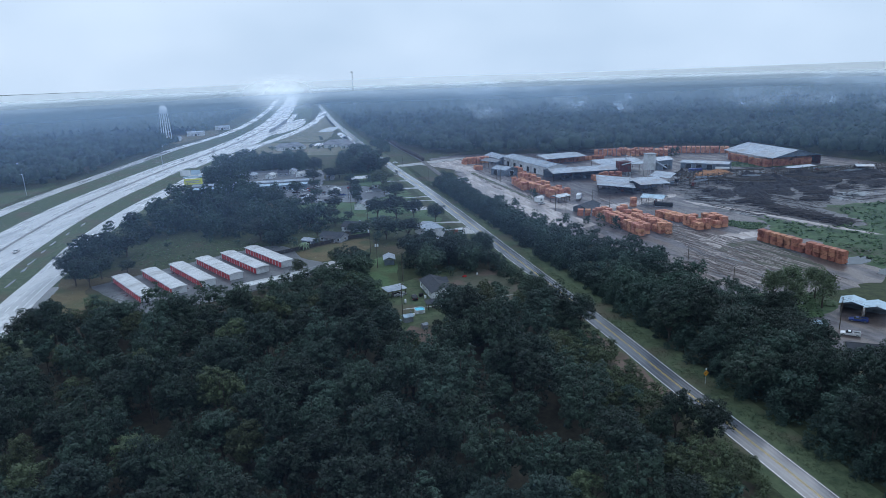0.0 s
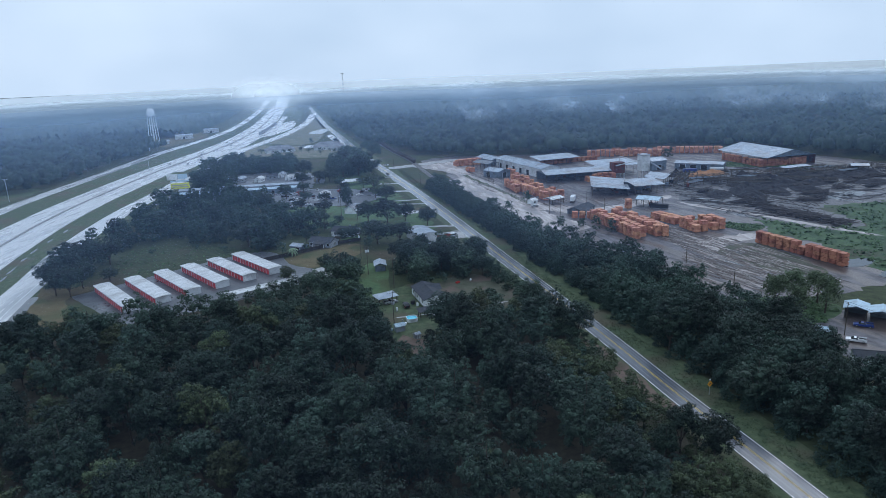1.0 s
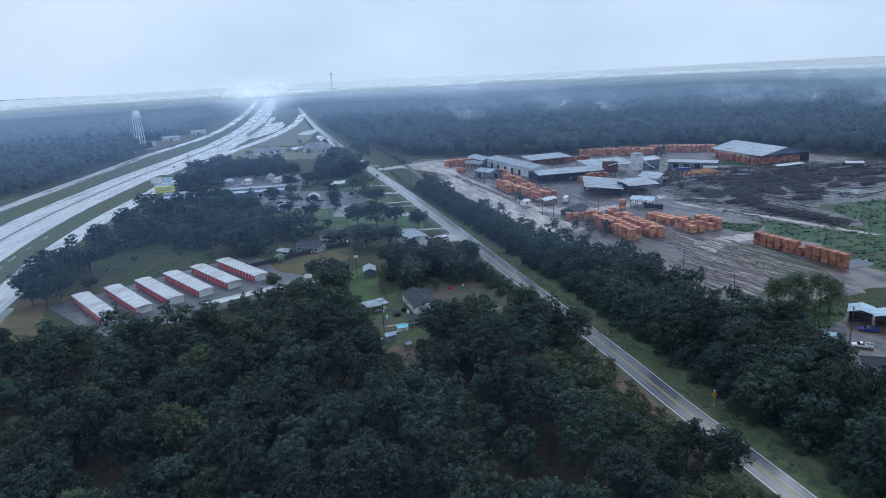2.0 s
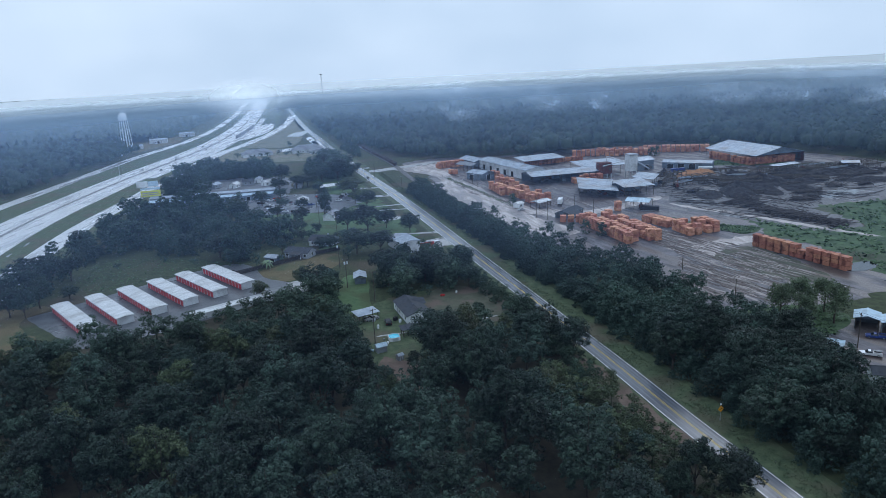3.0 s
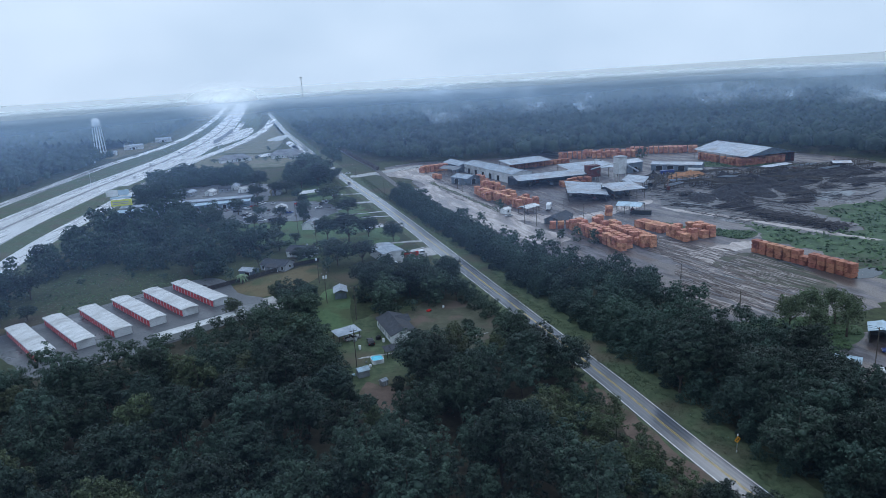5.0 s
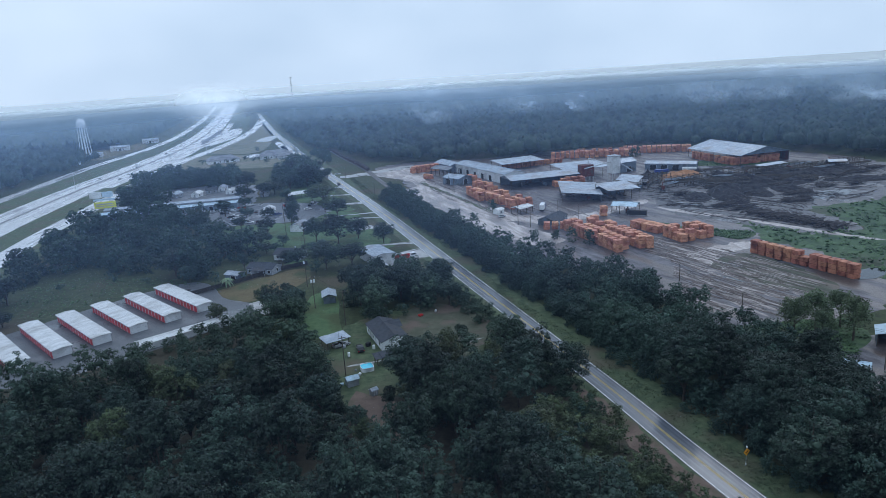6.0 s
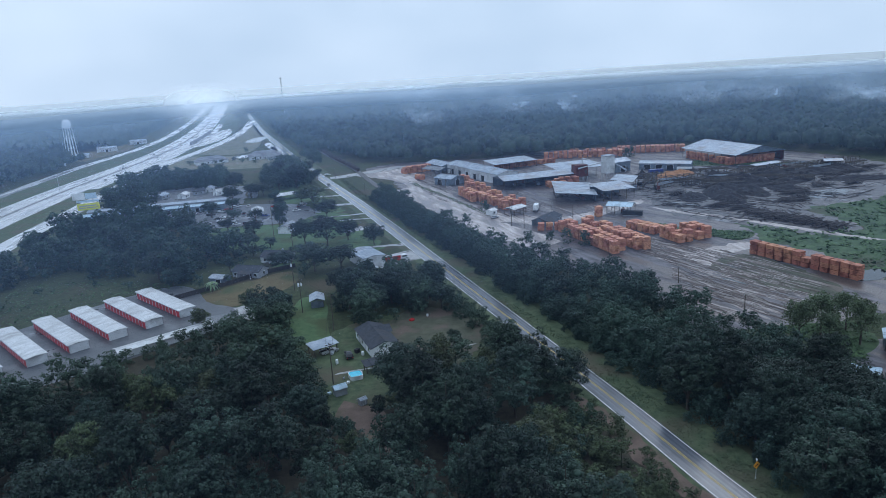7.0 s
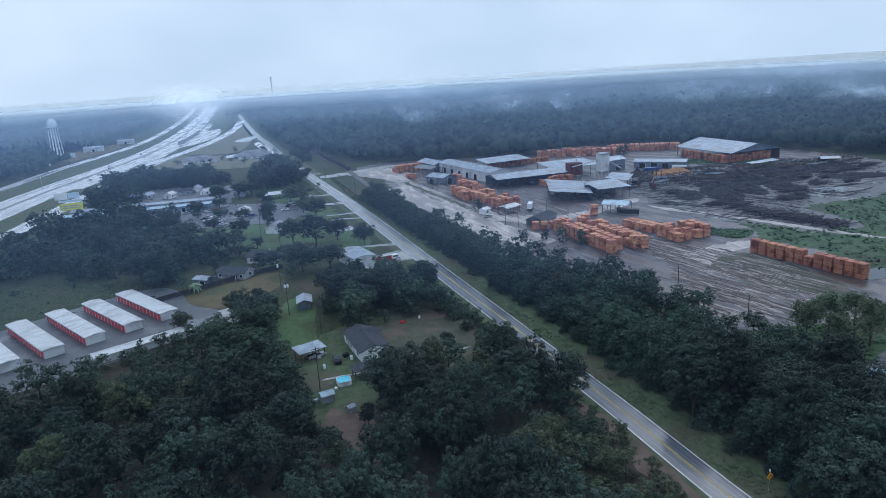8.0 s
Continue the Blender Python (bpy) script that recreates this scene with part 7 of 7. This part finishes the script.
def with_stem(seed, *a, **k):
    v, f = crown_arrays(seed, *a, **k)
    H = a[1]
    stem = np.array([[0.3, 0, 0], [-0.15, 0.26, 0], [-0.15, -0.26, 0], [0.2, 0, H * 0.6], [-0.1, 0.17, H * 0.6], [-0.1, -0.17, H * 0.6]])
    sf = np.array([[0, 1, 4], [0, 4, 3], [1, 2, 5], [1, 5, 4], [2, 0, 3], [2, 3, 5]]) + len(v)
    return np.vstack([v, stem]), np.vstack([f, sf])


MID = [with_stem(20 + k, R, H, 12, 3000, 0.30, low=0.03, skirt=5, core=0.36, clumps=8) for k, (R, H) in enumerate(((6.2, 16.5), (5.4, 17.5), (6.8, 15.5), (5.0, 14.5)))]
right_wood = [p for p in mid_spots if roadside(p[0], p[1]) > 0]
left_wood = [p for p in mid_spots if roadside(p[0], p[1]) <= 0]
left_wood += [(x, y, rng.uniform(0.6, 0.78)) for x, y in ((-33, 268), (-34, 258), (-28, 240), (-31, 248), (-20, 217), (-17.5, 208), (-18, 200), (-23, 225), (-25, 232), (-24, 214))]
right_wood += [(x, y, rng.uniform(0.6, 0.86)) for x, y in scatter([(86, 146), (104, 148), (106, 190), (90, 202)], 6.8, 71, margin=2.0)]
right_wood += [(x, y, rng.uniform(0.6, 0.74)) for x, y in ((93, 262), (91, 250), (92, 238), (91, 226), (98, 230), (100, 222), (104, 216), (107, 208), (97, 240), (100, 236), (86, 262), (110, 204))]
left_wood += [(-69.5 + 0.81 * s + 0.58 * o, 262.3 + 0.58 * s - 0.81 * o, rng.uniform(0.34, 0.46)) for s, o in ((-15, 8), (-9, 9), (-4, 7.5), (2, 8.5), (7, 7.5), (12, 8), (17, 7), (21, 4), (-19, 12), (-6, 14), (5, 14))]
woodland("wood_near_road", "dense dark broad-leaved wood along the road", right_wood, MID, M_LEAF_MID)
woodland("wood_round_house", "green broad-leaved trees round the house and its yard", left_wood, MID, M_LEAF_OPEN)
LOW = [with_stem(50 + k, 6.0 + 0.4 * k, 13.0 + k, 5, 240, 0.75, low=0.0, core=0.28) for k in range(3)]
COARSE = [with_stem(70 + k, R, H, 9, 1300, 0.46, low=0.02, skirt=3, core=0.4, clumps=6) for k, (R, H) in enumerate(((6.2, 16.5), (5.4, 17.5), (6.8, 15.5), (5.0, 14.5)))]
woodland("underwood", "dark bushes and young growth under the trees", bushes, LOW, M_LEAF_MID)
woodland("roadside_saplings", "young yellow-green trees crowding the road shoulder", saplings, MID, M_LEAF_LIGHT)
spots = [(x, y, rng.choice((rng.uniform(0.55, 0.8), rng.uniform(0.85, 1.25)))) for x, y in scatter(MIDLEFT, 10.0, 3, 0.06)]
spots += [(x, y, rng.uniform(0.35, 0.6)) for x, y in scatter(STORE_TREES, 8, 4, 0.25)]
woodland("wood_by_storage", "dark dense wood behind the storage buildings", spots, COARSE, M_LEAF_MID)
spots = [(x, y, rng.uniform(0.8, 1.08)) for x, y in scatter(BLOCK, 9, 5) + scatter(BLOCK_B, 9, 6) + scatter([(-190, 520), (-172, 520), (-150, 528), (-150, 548), (-182, 552), (-192, 560)], 8, 12, margin=1.0)]
woodland("wood_by_interchange", "dark block of trees between houses and highway", spots, COARSE, M_LEAF_OPEN)
spots = [(x, y, rng.uniform(0.28, 0.5)) for x, y in scatter([(-58, 700), (-44, 700), (-58, 790), (-80, 800), (-66, 740)], 6, 44, 0.1, margin=1.5)]
spots += [(64, 425, 0.42), (66, 428, 0.36), (82, 348, 0.5), (88, 341, 0.55), (94, 333, 0.5), (135, 640, 0.55), (108, 628, 0.7), (112, 622, 0.5), (64, 636, 0.6), (212, 590, 0.6), (218, 594, 0.5)]
woodland("trackside_scrub", "light green scrub between the road and the railway", spots, COARSE, M_LEAF_OPEN)
def far_crown(seed):
    g = np.random.default_rng(seed)
    R, H = g.uniform(4.6, 6.4), g.uniform(13, 17)
    d = unit(ICO1_V + g.normal(0, 0.1, ICO1_V.shape))
    bump = 1 + g.normal(0, 0.13, (len(d), 1))
    keep = (ICO1_V[ICO1_F].mean(1)[:, 2] > -0.45)
    v = d * bump * np.array([R, R, H * 0.42]) + np.array([0, 0, H * 0.58])
    n = 70
    u = unit(g.normal(size=(n, 3)) + np.array([0, 0, 0.5]))
    p = u * np.array([R, R, H * 0.42]) * g.uniform(0.86, 1.12, (n, 1)) + np.array([0, 0, H * 0.58])
    a = unit(np.cross(u, g.normal(size=(n, 3))))
    b = np.cross(u, a)
    s = g.uniform(0.7, 1.5, (n, 1))
    q = np.stack([p + a * s, p - a * s * 0.5 + b * s * 0.8, p - a * s * 0.5 - b * s * 0.8 + u * 0.4], 1).reshape(-1, 3)
    return np.vstack([v, q]), np.vstack([ICO1_F[keep], len(v) + np.arange(3 * n).reshape(-1, 3)])


far_models = [far_crown(60 + k) for k in range(8)]
spots = [(x, y, rng.uniform(0.75, 1.3)) for x, y in scatter(FAR_RIGHT, 12.0, 8)]
woodland("far_wood_right", "wide dark misty forest beyond the sawmill", spots, far_models, M_LEAF_FAR)
spots = [(x, y, rng.uniform(0.6, 1.05)) for x, y in scatter(FAR_LEFT, 11.5, 9, 0.04, margin=5)]
woodland("far_wood_left", "wide dark misty forest beyond the highway", spots, far_models, M_LEAF_FAR)

# canopy out to the horizon
g = np.random.default_rng(5)
rad = [1090.0]
while rad[-1] < 2640:
    rad.append(rad[-1] * 1.0075)
rad = np.array(rad)
ang = np.radians(np.linspace(22, 158, 900))
RR, AA = np.meshgrid(rad, ang, indexing="ij")
X, Y = RR * np.cos(AA), RR * np.sin(AA)
Z = 12 + g.normal(0, 3.4, X.shape) * 0.9 + 2.5 * np.sin(X * 0.011 + 1.3 * np.sin(Y * 0.006)) * np.sin(Y * 0.009)
cl = np.array([p[:] for p in highway + county[-60:] + far_front])
for i in range(X.shape[0]):
    dist = np.sqrt(((X[i][:, None] - cl[:, 0]) ** 2 + (Y[i][:, None] - cl[:, 1]) ** 2).min(1))
    Z[i] = np.where(dist < 48, -1.5, Z[i])
    Z[i] = np.where((X[i] > -300) & (X[i] < -118 - (Y[i] - 930) * 0.217 + 22) & (Y[i] < 2600), -1.5, Z[i])
nr, na = X.shape
idx = np.arange(nr * na).reshape(nr, na)
a, b, c, d = idx[:-1, :-1].ravel(), idx[1:, :-1].ravel(), idx[1:, 1:].ravel(), idx[:-1, 1:].ravel()
far_canopy = new("far_canopy", tri_mesh("far_canopy", np.stack([X.ravel(), Y.ravel(), Z.ravel()], 1), np.vstack([np.stack([a, b, c], 1), np.stack([a, c, d], 1)]), M_LEAF_FAR))
tagged(far_canopy, "unbroken forest canopy reaching to the misty horizon", "woodland", kind="stuff")

# trees between the homes: place, crown radius and height
def garden_tree(kind, x, y, R, H):
    r, h = KIND_SIZE[kind]
    return tree(kind, x, y, R / r, (x * 37 + y * 11) % 360, (H / h) / (R / r))


for k, x, y, R, H in ((2, -35, 382, 7.0, 13.5), (1, -23.5, 374, 8.0, 16), (2, -13.5, 382, 6.4, 12), (2, -0.5, 367.6, 5.9, 11.5), (4, -39, 487, 10.5, 14.5), (0, -70, 561, 8.6, 14.5),
                      (1, -57, 563, 9.5, 19), (2, -73, 604, 8.4, 18), (0, -47.5, 579, 7.2, 11), (2, -27.5, 442, 7.3, 11.8), (1, -51, 413, 4.4, 16), (0, -79, 541, 8.4, 11)):
    garden_tree(k, x, y, R, H)
for k, x, y, R, H in ((2, -26.5, 331, 8.2, 12.8), (1, -15, 331.5, 7.0, 11), (3, -46.5, 348, 3.2, 6), (0, -63.5, 384, 6.4, 9), (1, -86, 533, 6.6, 11), (2, -103, 565, 8, 16), (0, -73, 381, 6.6, 10.5),
                      (1, -63, 402, 5.7, 11), (3, -85, 327.5, 4.6, 8), (2, -88, 386, 7.4, 12), (2, -94, 339, 8.6, 13), (0, -58, 366, 4.2, 6.5), (3, -31, 352, 5.5, 9)):
    garden_tree(k, x, y, R, H)
for k, x, y, R, H in ((0, -92, 412, 6.5, 11), (2, -104, 424, 7, 13), (3, -82, 428, 4.8, 8), (0, -112, 452, 7, 12), (1, -100, 470, 6, 11), (3, -66, 508, 4.5, 9), (0, -58, 640, 7.5, 13), (2, -66, 622, 8, 15),
                      (1, -77, 650, 7.5, 14), (3, -44, 600, 5.0, 9), (0, -18, 400, 4.2, 7), (3, -52, 380, 3.5, 6), (2, -40, 340, 5.2, 8.5)):
    garden_tree(k, x, y, R, H)

# the wood's tip beside the frontage road, and trees in the vehicle yard
for k, x, y, R, H in ((1, -157, 270, 5.6, 13), (2, -150, 268, 5.2, 12), (0, -150, 279, 6.0, 14), (2, -161, 293, 6.8, 15), (1, -158, 305, 6.6, 16), (0, -155, 316, 6.8, 15), (3, -143, 289, 3.8, 6), (2, -165, 282, 6.0, 14), (1, -168, 308, 6.5, 15),
                      (0, -84, 456, 5, 9), (2, -70, 450, 4.4, 8), (3, -56, 462, 4.6, 9), (0, -48, 502, 5.4, 10), (2, -97, 522, 6.4, 12), (1, -60, 482, 4.2, 9), (0, -92, 494, 5, 9)):
    garden_tree(k, x, y, R, H)
# the trees that close the lawn and the house yard
for k, x, y, R, H in ((0, -37, 266, 5.6, 14), (3, -35, 255, 5.0, 13), (0, -41, 277, 5.2, 12), (4, -33, 244, 4.4, 11), (1, -10, 277, 5.6, 15), (0, -3, 284, 6.2, 16), (2, 5, 280, 6.6, 14.5), (0, 12, 276, 6.0, 14),
                      (2, 19, 283, 6.4, 14), (1, -8, 293, 5.4, 12), (0, 22, 270, 5.2, 11), (3, -1, 272, 4.6, 12), (4, 15, 290, 4.6, 8), (0, -6, 304, 5.4, 9.5)):
    garden_tree(k, x, y, R, H)

# single trees that stand out
WILLOW = tree_model(9, 5.2, 13.0, 20, 3600, 0.25, M_WILLOW, low=0.34, droop=3.2, label="pale willow with drooping boughs beside the water", name="willow", group="willows on the bank")
WILLOW.matrix_basis = pose(118, 214, 0, 0, 0, 20)
for x, y, s in ((126, 216, 1.05), (133, 209, 1.0), (136, 219, 0.9), (122, 207, 0.85)):
    copy_thing(WILLOW, pose(x, y, 0, 0, 0, x * 31 % 360)).scale = (s, s, s)
for k, x, y, s in ((2, 46.5, 198, 0.85), (0, 40, 207, 0.9), (0, 8, 186, 0.8), (2, 14, 180, 0.9), (3, 4, 171, 0.8), (1, 20, 190, 0.85), (3, -14, 188, 0.7), (3, -1, 197, 0.42), (4, 3, 199, 0.42), (0, -17, 197, 0.6), (3, -9, 186, 0.5), (4, -4, 176, 0.5), (2, 36, 222, 0.75), (2, 6, 205, 0.75), (0, 14, 196, 0.85), (3, 22, 232, 0.5), (4, -46, 284, 0.7), (3, -38, 286, 0.6), (4, -60, 270, 0.62), (0, -34, 276, 0.72), (2, -14, 296, 0.72), (1, -4, 300, 0.7), (0, 10, 294, 0.78), (2, 21, 290, 0.8), (3, -64, 340, 0.55), (4, -36, 458, 0.75), (2, 60.5, 127, 0.8), (1, 54.5, 131, 0.7), (4, 30, 167, 0.72), (4, 47, 150, 0.42), (4, 43, 163, 0.4), (0, 27, 108, 0.95)):
    tree(k, x, y, s, x * 37 % 360)

# grass tufts and weeds
def tufts(name, label, poly, n, size, material, seed, z=0.05):
    g = np.random.default_rng(seed)
    xs, ys = [p[0] for p in poly], [p[1] for p in poly]
    pts = []
    while len(pts) < n:
        x, y = g.uniform(min(xs), max(xs)), g.uniform(min(ys), max(ys))
        if inside(x, y, poly) and noise.noise(Vector((x * 0.09, y * 0.09, seed))) > g.uniform(-0.5, 0.35):
            pts.append((x, y, z))
    p = np.repeat(np.array(pts), 5, axis=0)
    m = len(p)
    a = g.uniform(0, math.tau, m)
    d = np.stack([np.cos(a), np.sin(a), np.zeros(m)], 1)
    s = size * g.uniform(0.5, 1.5, (m, 1))
    side = np.stack([-d[:, 1], d[:, 0], np.zeros(m)], 1)
    up = np.array([0, 0, 1.0])
    c = p + d * s * g.uniform(0, 0.8, (m, 1))
    q = np.stack([c - side * s * 0.5, c + side * s * 0.5, c + d * s * 0.7 + up * s * g.uniform(0.15, 0.7, (m, 1))], 1)
    return tagged(new(name, tri_mesh(name, q.reshape(-1, 3), np.arange(3 * m).reshape(-1, 3), material)), label, "grass", kind="stuff")


MEADOW = [(178, 350), (196, 320), (222, 328), (226, 366), (270, 376), (330, 420), (376, 428), (376, 332), (300, 252), (220, 228), (186, 242), (180, 262), (182, 290), (172, 316)]
M_WEED = mat("rank_weeds", (0.0432, 0.0768, 0.0384), (0.1140, 0.1740, 0.0744), 0.12, rough=0.7, leaf=True)
tufts("meadow_weeds", "rank green weeds standing in the meadow", MEADOW, 2600, 1.2, M_WEED, 1, 0.09)
tufts("field_weeds", "rough weeds in the overgrown field", [(-150, 305), (-158, 335), (-148, 350), (-127, 346), (-91, 333), (-76, 324), (-100, 322), (-112, 312), (-136, 292)], 600, 0.5, M_WEED, 2, 0.03)
tufts("yard_weeds", "weeds along the edges of the yard", [(134, 372), (150, 348), (174, 330), (160, 320), (148, 336), (136, 350)], 500, 0.8, M_WEED, 3, 0.09)
tufts("verge_grass_tufts", "uneven tufts of grass on the road verge", [(84, 90), (90, 90), (73, 165), (61, 215), (49, 262), (39, 310), (34, 310), (45, 258), (57, 205), (68, 160)], 2600, 0.3, M_VERGE, 6, 0.03)
tufts("roadside_grass_tufts", "rough grass between the road and the trees", [(30, 345), (34, 345), (14, 432), (-4, 505), (-22, 590), (-26, 588), (-10, 505), (10, 425)], 2200, 0.4, M_VERGE, 7, 0.03)
tufts("shed_weeds", "weeds below the big lumber shed", [(222, 540), (262, 543), (300, 505), (330, 490), (300, 498), (240, 522)], 700, 0.8, M_WEED, 4, 0.1)
tufts("bank_weeds", "tall grass on the willow bank", [(96, 214), (118, 228), (142, 224), (138, 206), (120, 196), (106, 200)], 700, 0.7, M_WEED, 5, 0.07)
spots = [(x, y, rng.uniform(0.25, 0.5)) for x, y in ((-120, 336), (-104, 330), (-140, 330), (-86, 326), (-72, 318), (-62, 324), (-60, 344), (-70, 352), (-44, 340), (-34, 350), (-30, 322), (-30, 332), (112, 186), (116, 182), (108, 196), (118, 200), (132, 222), (100, 214), (-52, 362), (-40, 366), (-66, 366))]
spots += [(x, y, rng.uniform(0.38, 0.6)) for x, y in ((-150, 750), (-139, 758), (-128, 766), (-184, 758), (-122, 806), (-94, 808), (-142, 842), (-172, 800), (-92, 760), (-88, 772), (-130, 750), (-158, 752), (-112, 720), (-100, 740))]
woodland("hedge_bushes", "single bushes along fences and field edges", spots, LOW, M_LEAF_MID)

# a small palm by the fence
palm = thing("palm", -66, 314, 0, 0, "small palm with pale green fronds by the fence", "palm")
part("trunk", rods(((0, 0, 0), (0.1, 0, 3.2), 0.22, 0.17)), M_TRUNK, palm)
bm = bmesh.new()
for k in range(16):
    a = k * math.tau / 16 + 0.2 * (k % 3)
    up = 0.6 if k % 2 else 1.3
    pts = [Vector((math.cos(a) * r, math.sin(a) * r, 3.1 + up * r - 0.42 * r * r)) for r in (0, 0.8, 1.6, 2.4, 3.0)]
    nrm = Vector((-math.sin(a), math.cos(a), 0))
    for j, (p, q) in enumerate(zip(pts, pts[1:])):
        w0, w1 = (0.25, 0.5, 0.5, 0.3)[j], (0.5, 0.5, 0.3, 0.02)[j]
        for s in (-1, 1):
            bm.faces.new([bm.verts.new(v) for v in (p, q, q + nrm * s * w1 + Vector((0, 0, -0.12)), p + nrm * s * w0 + Vector((0, 0, -0.12)))])
part("fronds", bm, M_PALM, palm)

# ---- mist over the woods, and added haze shells ----
def haze_curtain(r, a0, a1, top, material, label):
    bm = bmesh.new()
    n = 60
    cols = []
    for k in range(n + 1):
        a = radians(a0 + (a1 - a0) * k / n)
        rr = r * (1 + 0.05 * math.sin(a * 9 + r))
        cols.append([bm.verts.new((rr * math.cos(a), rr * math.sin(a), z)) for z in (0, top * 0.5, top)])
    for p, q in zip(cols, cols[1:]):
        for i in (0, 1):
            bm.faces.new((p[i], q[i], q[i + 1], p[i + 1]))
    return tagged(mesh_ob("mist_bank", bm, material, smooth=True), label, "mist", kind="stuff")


# added tinted shells imitate haze: nearest lifts the darks, outermost hides bare ground
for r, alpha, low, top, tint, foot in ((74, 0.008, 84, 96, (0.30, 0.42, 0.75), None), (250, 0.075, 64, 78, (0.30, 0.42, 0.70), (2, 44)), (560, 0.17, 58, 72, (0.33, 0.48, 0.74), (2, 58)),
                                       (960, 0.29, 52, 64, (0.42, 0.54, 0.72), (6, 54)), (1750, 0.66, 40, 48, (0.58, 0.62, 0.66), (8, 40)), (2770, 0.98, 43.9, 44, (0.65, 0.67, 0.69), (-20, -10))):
    haze_curtain(r, 5, 175, top, mist_haze_mat("haze_shell_tint", alpha, low, top, 0.004, -1.0, 0.0, tint=tint, rise=foot, drift=(-0.1 * r, 0.6 * r, 1.0, 0.5 if r < 300 else 0.85 if r < 1700 else 0.75)), "added tinted see-through shell that imitates haze over the distance")
PLUME = mist_haze_mat("fog_plume", 0.38, 400, 500, 0.02, -0.6, 0.5, soft_ends=True, tint=(0.95, 0.94, 0.93))
WISP = mist_haze_mat("mist_wisp", 0.42, 60, 90, 0.035, 0.38, 0.75, soft_ends=True, tint=(0.66, 0.74, 0.82))
wrng = random.Random(4)
for i in range(30):
    a = radians(wrng.uniform(38, 90) if i < 28 else 101.8 + 1.8 * (i - 28))
    r = wrng.uniform(800, 1650) if i < 28 else 1500 + 90 * (i - 28)
    w, h = (wrng.uniform(14, 44), wrng.uniform(26, 50)) if i < 28 else (85, 92)
    lean = 0.9 if i < 28 else 0.0
    bm = bmesh.new()
    for k in range(8):
        x0, x1 = -w + k * w / 4, -w + (k + 1) * w / 4
        y0, y1 = 6 * math.sin(k), 6 * math.sin(k + 1)
        bm.faces.new([bm.verts.new(p) for p in ((x0, y0, 0), (x1, y1, 0), (x1 - h * lean, y1, h), (x0 - h * lean, y0, h))])
    bmesh.ops.remove_doubles(bm, verts=bm.verts, dist=0.01)
    ob = mesh_ob("mist_wisp", bm, WISP if i < 28 else PLUME, smooth=True)
    ob.matrix_basis = pose(r * math.cos(a), r * math.sin(a), 12 if i < 28 else -6, 0, 0, math.degrees(a) - 90)
    tagged(ob, "drifting wisp of white mist above the trees", "mist", "mist wisps")
